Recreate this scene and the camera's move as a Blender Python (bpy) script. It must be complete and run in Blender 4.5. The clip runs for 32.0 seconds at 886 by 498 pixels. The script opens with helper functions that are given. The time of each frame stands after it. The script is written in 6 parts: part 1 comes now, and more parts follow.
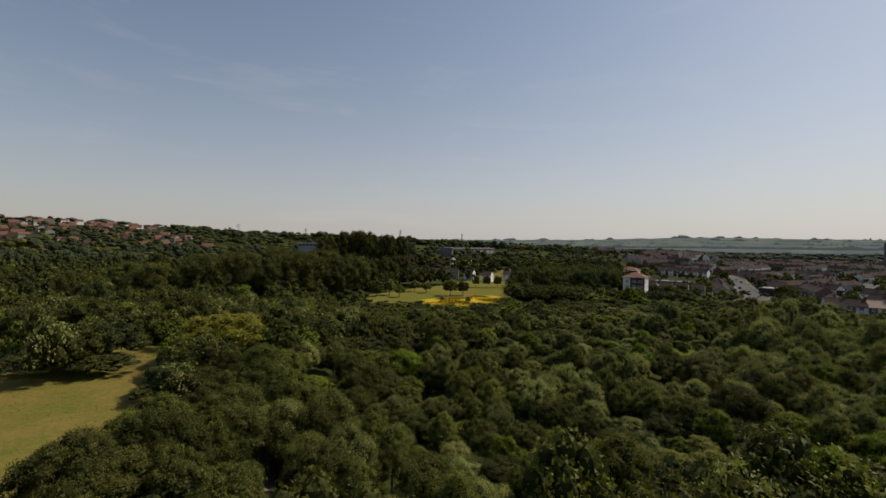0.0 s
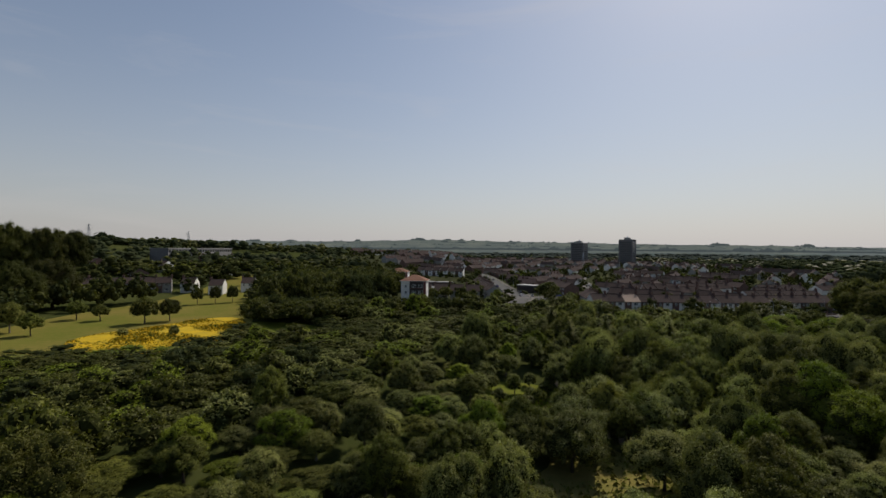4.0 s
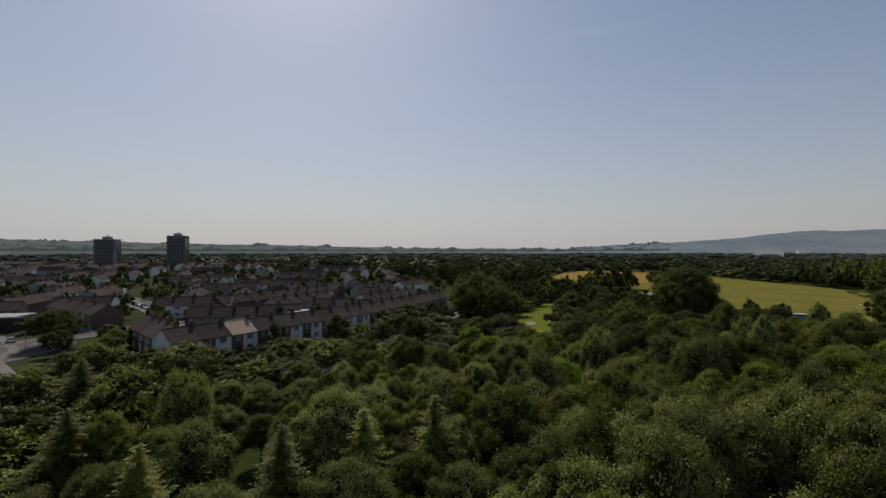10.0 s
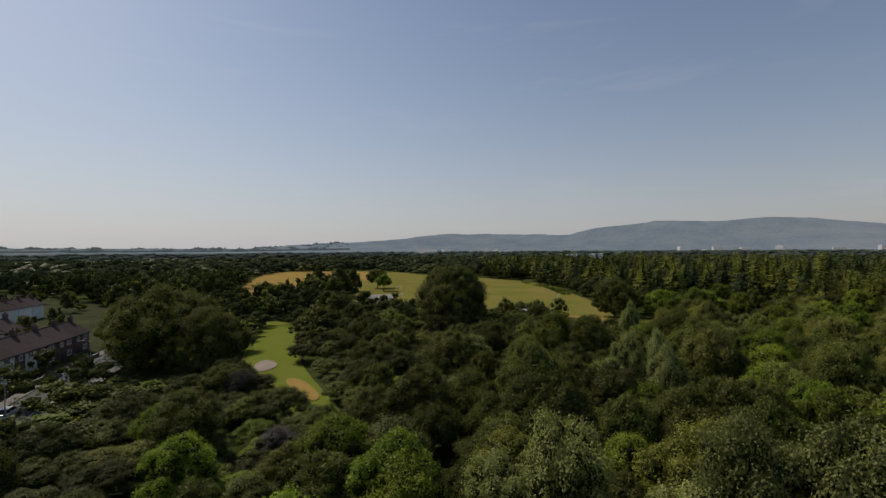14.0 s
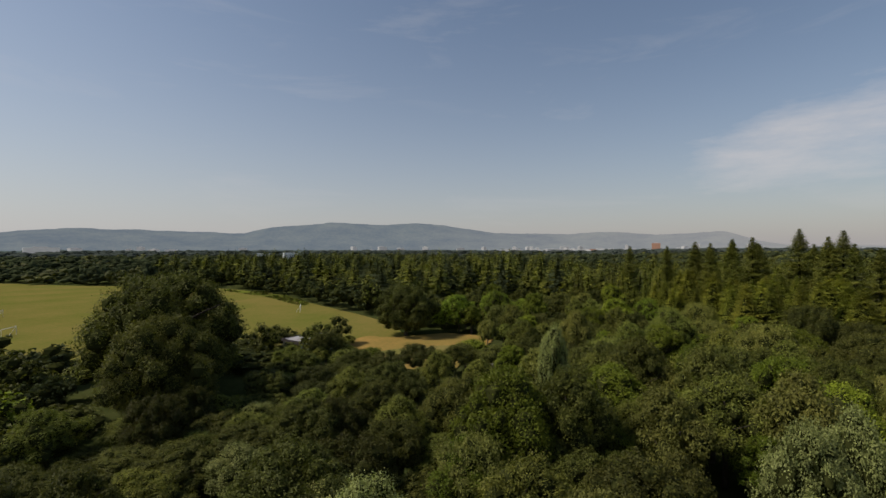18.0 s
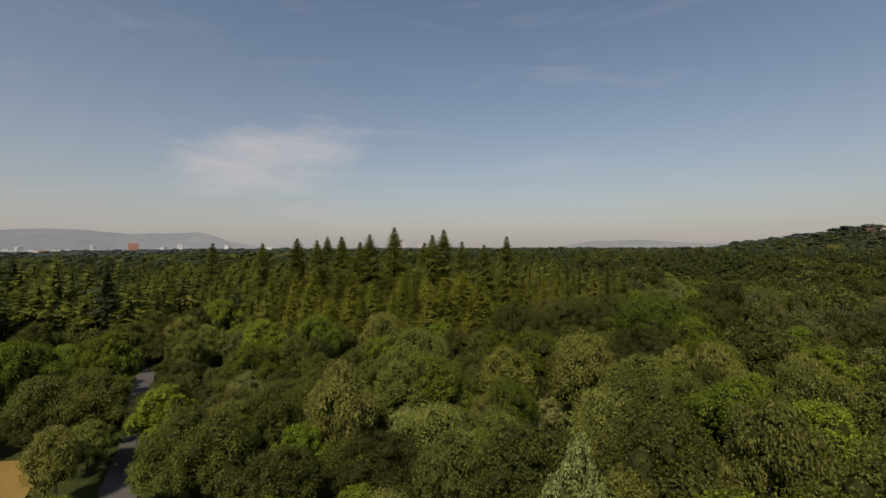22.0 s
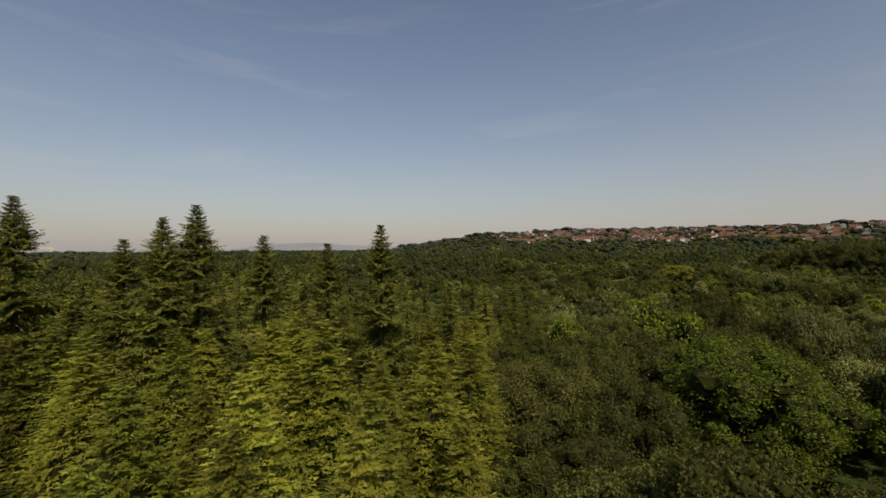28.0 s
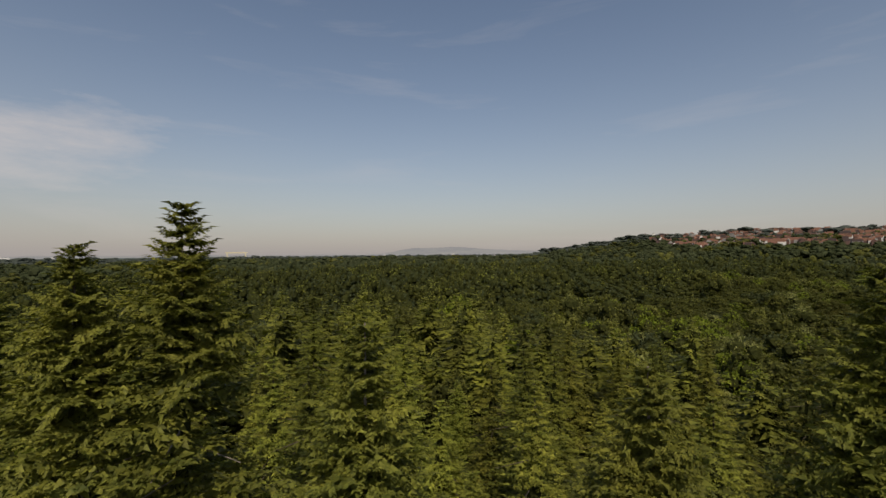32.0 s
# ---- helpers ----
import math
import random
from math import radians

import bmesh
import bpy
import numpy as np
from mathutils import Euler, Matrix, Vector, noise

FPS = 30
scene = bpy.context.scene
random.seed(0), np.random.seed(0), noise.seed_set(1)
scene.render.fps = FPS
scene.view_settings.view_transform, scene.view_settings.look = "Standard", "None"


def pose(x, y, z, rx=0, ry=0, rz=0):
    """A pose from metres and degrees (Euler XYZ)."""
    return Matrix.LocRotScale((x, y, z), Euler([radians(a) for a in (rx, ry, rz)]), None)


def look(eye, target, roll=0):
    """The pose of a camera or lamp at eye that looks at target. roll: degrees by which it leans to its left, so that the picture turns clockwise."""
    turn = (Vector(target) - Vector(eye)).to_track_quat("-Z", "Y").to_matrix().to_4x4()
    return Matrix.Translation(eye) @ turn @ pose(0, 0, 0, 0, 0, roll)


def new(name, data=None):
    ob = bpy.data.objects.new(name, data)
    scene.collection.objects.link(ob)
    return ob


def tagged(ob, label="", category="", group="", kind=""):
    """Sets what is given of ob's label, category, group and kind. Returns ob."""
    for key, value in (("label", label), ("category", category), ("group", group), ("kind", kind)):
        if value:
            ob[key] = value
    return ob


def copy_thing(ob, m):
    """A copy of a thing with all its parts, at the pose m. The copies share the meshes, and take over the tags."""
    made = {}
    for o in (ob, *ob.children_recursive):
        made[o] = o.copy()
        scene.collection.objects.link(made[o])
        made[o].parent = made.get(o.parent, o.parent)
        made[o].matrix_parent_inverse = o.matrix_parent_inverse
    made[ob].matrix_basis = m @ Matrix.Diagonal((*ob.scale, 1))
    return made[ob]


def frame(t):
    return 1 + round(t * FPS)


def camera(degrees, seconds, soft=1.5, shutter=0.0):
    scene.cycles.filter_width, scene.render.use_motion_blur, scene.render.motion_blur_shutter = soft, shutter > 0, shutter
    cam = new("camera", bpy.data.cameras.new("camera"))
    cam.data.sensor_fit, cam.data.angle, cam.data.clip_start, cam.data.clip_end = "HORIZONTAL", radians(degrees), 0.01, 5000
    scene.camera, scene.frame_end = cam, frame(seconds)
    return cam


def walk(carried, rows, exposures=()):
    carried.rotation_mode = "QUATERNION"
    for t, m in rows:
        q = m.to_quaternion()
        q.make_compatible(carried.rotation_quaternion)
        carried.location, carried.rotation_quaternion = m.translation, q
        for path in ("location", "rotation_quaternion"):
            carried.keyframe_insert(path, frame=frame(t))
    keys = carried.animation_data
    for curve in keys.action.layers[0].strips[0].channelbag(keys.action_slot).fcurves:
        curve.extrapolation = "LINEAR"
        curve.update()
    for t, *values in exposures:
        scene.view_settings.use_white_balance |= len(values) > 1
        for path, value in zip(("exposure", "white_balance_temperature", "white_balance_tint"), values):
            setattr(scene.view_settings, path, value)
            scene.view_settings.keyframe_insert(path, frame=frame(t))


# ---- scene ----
cam = camera(89.7, 32.0)
METRES, EYE, TILT, LEAN, TURN = 450.0, 30.6, -0.4, -0.6, 0.0
ROWS = [
    (0.0, 0.0, 0.0, 0.0, 0.0, -0.0, 0.0),
    (0.5, -0.0, 0.0181, -0.0005, -3.63, 0.01, 0.08),
    (1.0, 0.0006, 0.0361, -0.0009, -7.16, 0.0, 0.02),
    (1.5, 0.0019, 0.054, -0.0015, -10.93, -0.01, 0.01),
    (2.0, 0.0043, 0.0717, -0.0019, -14.67, 0.04, 0.07),
    (2.5, 0.0076, 0.0891, -0.0023, -18.8, 0.07, 0.15),
    (3.0, 0.0117, 0.1063, -0.0028, -23.14, 0.12, 0.21),
    (3.5, 0.0173, 0.1231, -0.0032, -27.33, 0.13, 0.28),
    (5.5, 0.0486, 0.1853, -0.0045, -44.46, 0.02, 0.6),
    (6.0, 0.0587, 0.1991, -0.0048, -48.67, -0.02, 0.52),
    (6.5, 0.0697, 0.2123, -0.0052, -52.8, -0.05, 0.43),
    (7.0, 0.0812, 0.2246, -0.0055, -57.69, -0.13, 0.53),
    (7.5, 0.0936, 0.2363, -0.0059, -62.13, -0.18, 0.57),
    (8.0, 0.1067, 0.2473, -0.0064, -66.55, -0.2, 0.49),
    (8.5, 0.1202, 0.2573, -0.0068, -71.31, -0.21, 0.34),
    (9.0, 0.1344, 0.2663, -0.0071, -76.14, -0.24, 0.32),
    (9.5, 0.1494, 0.2743, -0.0076, -80.83, -0.29, 0.35),
    (10.0, 0.1648, 0.2812, -0.0079, -86.04, -0.35, 0.5),
    (10.5, 0.1806, 0.2868, -0.0084, -91.21, -0.41, 0.59),
    (11.0, 0.1964, 0.2908, -0.0089, -95.68, -0.4, 0.57),
    (11.5, 0.213, 0.2936, -0.0093, -100.51, -0.43, 0.72),
    (12.0, 0.2298, 0.295, -0.0098, -105.4, -0.5, 0.62),
    (12.5, 0.2465, 0.2954, -0.0104, -110.06, -0.52, 0.69),
    (13.0, 0.2634, 0.2949, -0.0109, -115.23, -0.58, 0.62),
    (13.5, 0.2806, 0.2932, -0.0116, -120.6, -0.64, 0.44),
    (14.0, 0.2976, 0.2905, -0.0121, -125.26, -0.67, 0.37),
    (14.5, 0.3145, 0.2864, -0.0126, -129.3, -0.69, 0.1),
    (16.5, 0.3782, 0.2596, -0.015, -148.57, -0.65, -0.37),
    (17.0, 0.3925, 0.2506, -0.0154, -153.24, -0.68, -0.48),
    (17.5, 0.4057, 0.241, -0.0158, -158.39, -0.72, -0.5),
    (18.0, 0.4179, 0.2308, -0.0163, -165.45, -0.65, -0.46),
    (18.5, 0.4291, 0.2195, -0.0167, -173.54, -0.61, -0.53),
    (19.0, 0.4392, 0.2072, -0.0171, -181.72, -0.53, -0.57),
    (19.5, 0.4477, 0.1938, -0.0176, -189.38, -0.42, -0.6),
    (20.0, 0.4546, 0.1795, -0.018, -197.03, -0.31, -0.76),
    (20.5, 0.4597, 0.1645, -0.0185, -204.91, -0.18, -0.89),
    (21.0, 0.463, 0.1491, -0.0189, -212.26, -0.09, -0.82),
    (21.5, 0.4645, 0.1336, -0.0192, -219.5, 0.01, -0.68),
    (22.0, 0.4641, 0.118, -0.0196, -226.63, 0.13, -0.66),
    (22.5, 0.462, 0.1026, -0.0198, -233.19, 0.23, -0.59),
    (23.0, 0.458, 0.0879, -0.02, -239.22, 0.32, -0.46),
    (23.5, 0.4528, 0.0737, -0.0201, -245.84, 0.41, -0.34),
    (24.0, 0.4458, 0.0604, -0.02, -252.17, 0.53, -0.2),
    (24.5, 0.4376, 0.0481, -0.0198, -257.26, 0.59, -0.13),
    (26.5, 0.3975, 0.0115, -0.0197, -268.62, 0.87, -0.12),
    (27.0, 0.3869, 0.0044, -0.0195, -268.66, 0.83, -0.11),
    (27.5, 0.3764, -0.002, -0.0192, -268.13, 0.78, -0.09),
    (28.0, 0.3663, -0.0079, -0.0191, -266.95, 0.75, 0.03),
    (28.5, 0.3559, -0.0136, -0.0189, -265.7, 0.82, -0.01),
    (29.0, 0.3455, -0.0188, -0.0183, -265.04, 1.23, 0.12),
    (29.5, 0.3352, -0.0234, -0.0172, -264.13, 1.48, 0.02),
    (30.0, 0.3249, -0.0275, -0.016, -262.82, 1.58, -0.11),
    (30.5, 0.3148, -0.0312, -0.0148, -261.03, 1.61, -0.16),
    (31.0, 0.3049, -0.0348, -0.0135, -258.32, 1.51, -0.22),
    (31.5, 0.295, -0.0387, -0.0123, -254.26, 1.34, -0.24),
    (32.0, 0.2854, -0.0429, -0.0111, -249.34, 1.18, -0.07),
]
walk(cam, [(t, pose(0, 0, EYE, TILT, LEAN, TURN) @ pose(METRES * x, METRES * y, METRES * z, 90 + pitch, roll, yaw)) for t, x, y, z, yaw, pitch, roll in ROWS],
     exposures=[(0.0, 0.08, 6800, 11), (3.0, 0.02, 6600, 10), (6.0, -0.14, 6580, 11), (9.0, -0.22, 6480, 10), (13.0, -0.12, 6380, 11), (17.0, 0.05, 6480, 10), (20.0, 0.04, 6600, 10), (23.0, -0.02, 6880, 12), (27.0, 0.04, 6950, 12), (32.0, 0.0, 6880, 12)])

# ---- light and sky ----
SUN_AZ, SUN_EL = 67.0, 47.0      # clockwise from +y, degrees


def sky_world():
    w = bpy.data.worlds.new("hazy_summer_sky")
    scene.world = w
    w.use_nodes = True
    nt = w.node_tree
    N, L = nt.nodes, nt.links
    N.clear()
    sky = N.new("ShaderNodeTexSky")
    sky.sky_type = "NISHITA"
    sky.sun_disc = False
    sky.sun_elevation, sky.sun_rotation = radians(SUN_EL), radians(SUN_AZ)
    sky.altitude, sky.air_density, sky.dust_density, sky.ozone_density = 50, 1.05, 0.80, 0.35
    tc = N.new("ShaderNodeTexCoord")
    sep = N.new("ShaderNodeSeparateXYZ")
    L.new(tc.outputs["Generated"], sep.inputs[0])

    def math_node(op, a, b=None, clamp=False):
        m = N.new("ShaderNodeMath")
        m.operation, m.use_clamp = op, clamp
        for i, v in enumerate((a, b)):
            if v is None:
                continue
            if isinstance(v, (int, float)):
                m.inputs[i].default_value = v
            else:
                L.new(v, m.inputs[i])
        return m.outputs[0]

    def mix(fac, a, b):
        m = N.new("ShaderNodeMix")
        m.data_type = "RGBA"
        for s, v in ((m.inputs[0], fac), (m.inputs[6], a), (m.inputs[7], b)):
            if isinstance(v, (int, float)):
                s.default_value = v
            elif isinstance(v, tuple):
                s.default_value = v
            else:
                L.new(v, s)
        return m.outputs[2]

    # a low layer of summer haze over the whole horizon, deeper and brighter towards the sun
    up = math_node("MAXIMUM", sep.outputs["Z"], 0.0)
    glow = N.new("ShaderNodeVectorMath")
    glow.operation = "DOT_PRODUCT"
    glow.inputs[1].default_value = (math.sin(radians(SUN_AZ)) * 0.5, math.cos(radians(SUN_AZ)) * 0.5, 0.0)
    L.new(tc.outputs["Generated"], glow.inputs[0])
    sunward = math_node("ADD", glow.outputs["Value"], 0.5, True)
    thin = math_node("SUBTRACT", math_node("MULTIPLY", sunward, 3.4), 6.4)
    haze = math_node("MULTIPLY", math_node("EXPONENT", math_node("MULTIPLY", up, thin)), 0.90)
    col = mix(haze, sky.outputs[0], mix(math_node("POWER", sunward, 1.5), HAZE_FAR, HAZE))
    # thin cirrus
    mp = N.new("ShaderNodeMapping")
    mp.inputs["Scale"].default_value = (1.6, 1.1, 9.0)
    L.new(tc.outputs["Generated"], mp.inputs["Vector"])
    nz = N.new("ShaderNodeTexNoise")
    nz.inputs["Scale"].default_value, nz.inputs["Detail"].default_value, nz.inputs["Roughness"].default_value = 1.7, 7, 0.6
    nz.inputs["Distortion"].default_value = 0.5
    L.new(mp.outputs[0], nz.inputs["Vector"])
    wisp = math_node("MULTIPLY", math_node("SUBTRACT", nz.outputs["Fac"], 0.55), 0.7, True)
    col = mix(wisp, col, CLOUD)
    # one fair-weather cloud low over the hills
    def cloud(az, el, wide, high, gain, lean, col):
        a, e = radians(az), radians(el)
        c = (math.sin(a) * math.cos(e), math.cos(a) * math.cos(e), math.sin(e))
        right = (math.cos(a), -math.sin(a), 0.0)
        dots = []
        for v in (right, c):
            d = N.new("ShaderNodeVectorMath")
            d.operation = "DOT_PRODUCT"
            d.inputs[1].default_value = v
            L.new(tc.outputs["Generated"], d.inputs[0])
            dots.append(d.outputs["Value"])
        dz = math_node("SUBTRACT", math_node("SUBTRACT", sep.outputs["Z"], c[2]), math_node("MULTIPLY", dots[0], lean))
        r2 = math_node("ADD", math_node("POWER", math_node("ABSOLUTE", math_node("DIVIDE", dots[0], wide)), 2.0),
                       math_node("POWER", math_node("ABSOLUTE", math_node("DIVIDE", dz, high)), 2.0))
        m2 = N.new("ShaderNodeMapping")
        m2.inputs["Scale"].default_value = (3.0, 3.0, 12.0)
        L.new(tc.outputs["Generated"], m2.inputs["Vector"])
        n2 = N.new("ShaderNodeTexNoise")
        n2.inputs["Scale"].default_value, n2.inputs["Detail"].default_value, n2.inputs["Roughness"].default_value = 1.6, 8, 0.62
        L.new(m2.outputs[0], n2.inputs["Vector"])
        body = math_node("SUBTRACT", math_node("ADD", -0.62, math_node("MULTIPLY", n2.outputs["Fac"], 2.9)), r2)
        front = math_node("GREATER_THAN", dots[1], 0.3)
        fac = math_node("MULTIPLY", math_node("MULTIPLY", math_node("MULTIPLY", body, gain), front), 1.0, True)
        return mix(math_node("MINIMUM", fac, 0.80), col, CLOUD)
    col = cloud(206.0, 10.8, 0.21, 0.085, 0.55, 0.16, col)
    bg = N.new("ShaderNodeBackground")
    bg.inputs["Strength"].default_value = SKY_STRENGTH
    L.new(col, bg.inputs["Color"])
    out = N.new("ShaderNodeOutputWorld")
    L.new(bg.outputs[0], out.inputs["Surface"])


SKY_STRENGTH = 0.09
HAZE, HAZE_FAR = (5.50, 5.50, 5.84, 1), (3.84, 3.62, 3.74, 1)
CLOUD = (6.6, 6.25, 6.2, 1)
sky_world()
sun_lamp = new("sun", bpy.data.lights.new("sun", "SUN"))
sun_lamp.data.energy, sun_lamp.data.angle, sun_lamp.data.color = 3.5, radians(0.6), (1.0, 0.93, 0.82)
SUN_DIR = Vector((math.sin(radians(SUN_AZ)) * math.cos(radians(SUN_EL)), math.cos(radians(SUN_AZ)) * math.cos(radians(SUN_EL)), math.sin(radians(SUN_EL))))
sun_lamp.matrix_basis = look(SUN_DIR * 900, (0, 0, 0))


# ---- materials ----
def material(name, base, rough=0.8, spec=0.3, vary=None, scale=4.0, fine=40.0, bump=0.0, metal=0.0, obrand=0.0, translucent=0.0, tcol=None, world=False, fine_mix=0.35, island=0.0):
    """Principled surface with coarse and fine variation between base and vary."""
    m = bpy.data.materials.new(name)
    m.use_nodes = True
    nt = m.node_tree
    N, L = nt.nodes, nt.links
    b = N["Principled BSDF"]
    b.inputs["Roughness"].default_value, b.inputs["Metallic"].default_value = rough, metal
    b.inputs["Specular IOR Level"].default_value = spec
    vary = vary or tuple(c * 0.72 for c in base)
    if world:
        pos = N.new("ShaderNodeNewGeometry").outputs["Position"]
    else:
        pos = N.new("ShaderNodeTexCoord").outputs["Object"]
    facs = []
    for s, d in ((scale, 4), (fine, 3)):
        n = N.new("ShaderNodeTexNoise")
        n.inputs["Scale"].default_value, n.inputs["Detail"].default_value, n.inputs["Roughness"].default_value = s, d, 0.6
        L.new(pos, n.inputs["Vector"])
        facs.append(n.outputs["Fac"])
    mixf = N.new("ShaderNodeMix")
    mixf.inputs[0].default_value = fine_mix
    L.new(facs[0], mixf.inputs[2]), L.new(facs[1], mixf.inputs[3])
    ramp = N.new("ShaderNodeMapRange")
    ramp.inputs[1].default_value, ramp.inputs[2].default_value = 0.35, 0.65
    L.new(mixf.outputs[0], ramp.inputs[0])
    mc = N.new("ShaderNodeMix")
    mc.data_type = "RGBA"
    mc.inputs[6].default_value, mc.inputs[7].default_value = (*base, 1), (*vary, 1)
    L.new(ramp.outputs[0], mc.inputs[0])
    col = mc.outputs[2]
    if obrand:
        oi = N.new("ShaderNodeObjectInfo")
        h = N.new("ShaderNodeHueSaturation")
        for inp, lo, hi in (("Value", 1 - obrand, 1 + obrand), ("Hue", 0.5 - obrand * 0.03, 0.5 + obrand * 0.03)):
            r = N.new("ShaderNodeMapRange")
            r.inputs[3].default_value, r.inputs[4].default_value = lo, hi
            if inp == "Hue":
                f = N.new("ShaderNodeMath")
                f.operation = "FRACT"
                k = N.new("ShaderNodeMath")
                k.operation = "MULTIPLY"
                k.inputs[1].default_value = 7.31
                L.new(oi.outputs["Random"], k.inputs[0]), L.new(k.outputs[0], f.inputs[0]), L.new(f.outputs[0], r.inputs[0])
            else:
                L.new(oi.outputs["Random"], r.inputs[0])
            L.new(r.outputs[0], h.inputs[inp])
        L.new(col, h.inputs["Color"])
        col = h.outputs[0]
    if island:      # each leaf or spray a little lighter or darker than the next
        span = N.new("ShaderNodeMapRange")
        span.inputs[3].default_value, span.inputs[4].default_value = 1 - island, 1 + island
        L.new(N.new("ShaderNodeNewGeometry").outputs["Random Per Island"], span.inputs[0])
        tone = N.new("ShaderNodeVectorMath")
        tone.operation = "SCALE"
        L.new(col, tone.inputs[0]), L.new(span.outputs[0], tone.inputs["Scale"])
        col = tone.outputs[0]
    L.new(col, b.inputs["Base Color"])
    if bump:
        bp = N.new("ShaderNodeBump")
        bp.inputs["Strength"].default_value, bp.inputs["Distance"].default_value = bump, 0.05
        L.new(facs[1], bp.inputs["Height"]), L.new(bp.outputs[0], b.inputs["Normal"])
    if translucent:
        t = N.new("ShaderNodeBsdfTranslucent")
        tc = N.new("ShaderNodeMix")
        tc.data_type, tc.blend_type = "RGBA", "MULTIPLY"
        tc.inputs[0].default_value = 1
        tc.inputs[7].default_value = (*(tcol or (1.32, 1.46, 0.55)), 1)
        L.new(col, tc.inputs[6]), L.new(tc.outputs[2], t.inputs["Color"])
        ms = N.new("ShaderNodeMixShader")
        ms.inputs[0].default_value = translucent
        L.new(b.outputs[0], ms.inputs[1]), L.new(t.outputs[0], ms.inputs[2])
        L.new(ms.outputs[0], N["Material Output"].inputs["Surface"])
    return m


def leaf(name, base, vary, world=False, rand=0.42, tr=0.25, island=0.36, spec=0.14):
    return material(name, base, 0.62, spec, vary, 0.12 if world else 0.35, 2.5, obrand=rand, translucent=tr, tcol=(1.30, 1.44, 0.62), world=world, fine_mix=0.5, island=island)


LEAVES = {
    "oak": ((0.049, 0.054, 0.011), (0.110, 0.108, 0.020)),
    "ash": ((0.086, 0.098, 0.017), (0.164, 0.166, 0.029)),
    "willow": ((0.149, 0.158, 0.047), (0.239, 0.236, 0.074)),
    "birch": ((0.112, 0.119, 0.024), (0.180, 0.176, 0.037)),
    "maple": ((0.106, 0.140, 0.011), (0.186, 0.214, 0.020)),
    "silver": ((0.184, 0.203, 0.065), (0.284, 0.295, 0.101)),
    "yellow": ((0.198, 0.198, 0.020), (0.288, 0.257, 0.031)),
    "spruce": ((0.076, 0.090, 0.015), (0.236, 0.230, 0.034)),
    "fir": ((0.054, 0.067, 0.013), (0.194, 0.189, 0.030)),
    "cypress": ((0.124, 0.135, 0.016), (0.275, 0.266, 0.032)),
    "bare": ((0.099, 0.077, 0.086), (0.063, 0.054, 0.056)),
}
MAT = {}
for kind, (ca, cb) in LEAVES.items():
    MAT["leaf_" + kind] = leaf("leaf_" + kind, ca, cb, rand=0.14 if kind in ("silver", "yellow", "fir") else 0.42)
    MAT["wood_" + kind] = leaf("canopy_" + kind, ca, cb, world=True, rand=0.0)
# crown cores: twigs and inner leaves, darkened to paint the shade between boughs
MAT["inner"] = material("inner_twigs_with_shade", (0.026, 0.030, 0.009), 0.95, 0.0, (0.042, 0.045, 0.013), 0.8, 4.0)
# far canopies: distance haze is mixed into these greyer, bluer base colours
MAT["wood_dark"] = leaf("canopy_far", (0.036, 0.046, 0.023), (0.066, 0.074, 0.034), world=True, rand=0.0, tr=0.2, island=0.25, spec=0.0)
MAT["wood_plain"] = leaf("canopy_plain_haze", (0.052, 0.062, 0.052), (0.070, 0.080, 0.066), world=True, rand=0.0, tr=0.1, island=0.08, spec=0.0)
MAT["bark"] = material("bark", (0.10, 0.08, 0.06), 0.9, 0.1, (0.05, 0.04, 0.03), 2, 20, 0.4)
MAT["bark_pale"] = material("bark_pale", (0.30, 0.26, 0.215), 0.9, 0.1, (0.12, 0.10, 0.08), 2, 20, 0.3)
MAT["ground"] = material("ground", (0.030, 0.042, 0.012), 1.0, 0.0, (0.068, 0.072, 0.024), 0.02, 0.6, world=True)
MAT["grass_mown"] = material("grass_mown", (0.118, 0.128, 0.024), 1.0, 0.0, (0.195, 0.152, 0.044), 0.035, 0.9, 0.1, world=True)
MAT["grass_lush"] = material("grass_lush", (0.118, 0.145, 0.020), 1.0, 0.0, (0.145, 0.150, 0.030), 0.12, 2.0, 0.2, world=True)
MAT["grass_dry"] = material("grass_dry", (0.215, 0.170, 0.058), 1.0, 0.0, (0.140, 0.142, 0.034), 0.10, 1.2, 0.2, world=True)
MAT["grass_field"] = material("grass_field", (0.098, 0.112, 0.018), 0.95, 0.05, (0.215, 0.145, 0.042), 0.13, 1.6, 0.3, world=True, fine_mix=0.45)
MAT["grass_tan"] = material("grass_tan", (0.330, 0.200, 0.062), 1.0, 0.0, (0.190, 0.150, 0.040), 0.06, 1.0, 0.2, world=True)
MAT["flowers"] = material("flowers", (0.560, 0.360, 0.010), 0.95, 0.1, (0.330, 0.250, 0.025), 0.30, 2.2, 0.2, world=True)
MAT["asphalt"] = material("asphalt", (0.118, 0.113, 0.107), 0.95, 0.1, (0.090, 0.086, 0.082), 0.2, 6, 0.1, world=True)
MAT["tarmac"] = material("old_tarmac", (0.130, 0.120, 0.108), 0.95, 0.1, (0.085, 0.078, 0.068), 0.3, 6, 0.1, world=True)
MAT["gravel"] = material("gravel", (0.270, 0.256, 0.242), 0.9, 0.2, (0.180, 0.168, 0.158), 0.1, 4, 0.1, world=True)
MAT["paving"] = material("paving", (0.190, 0.170, 0.148), 0.95, 0.1, (0.145, 0.130, 0.115), 0.3, 6, 0.1, world=True)
MAT["kerb"] = material("kerb", (0.34, 0.33, 0.31), 0.9, 0.2, None, 1, 10)
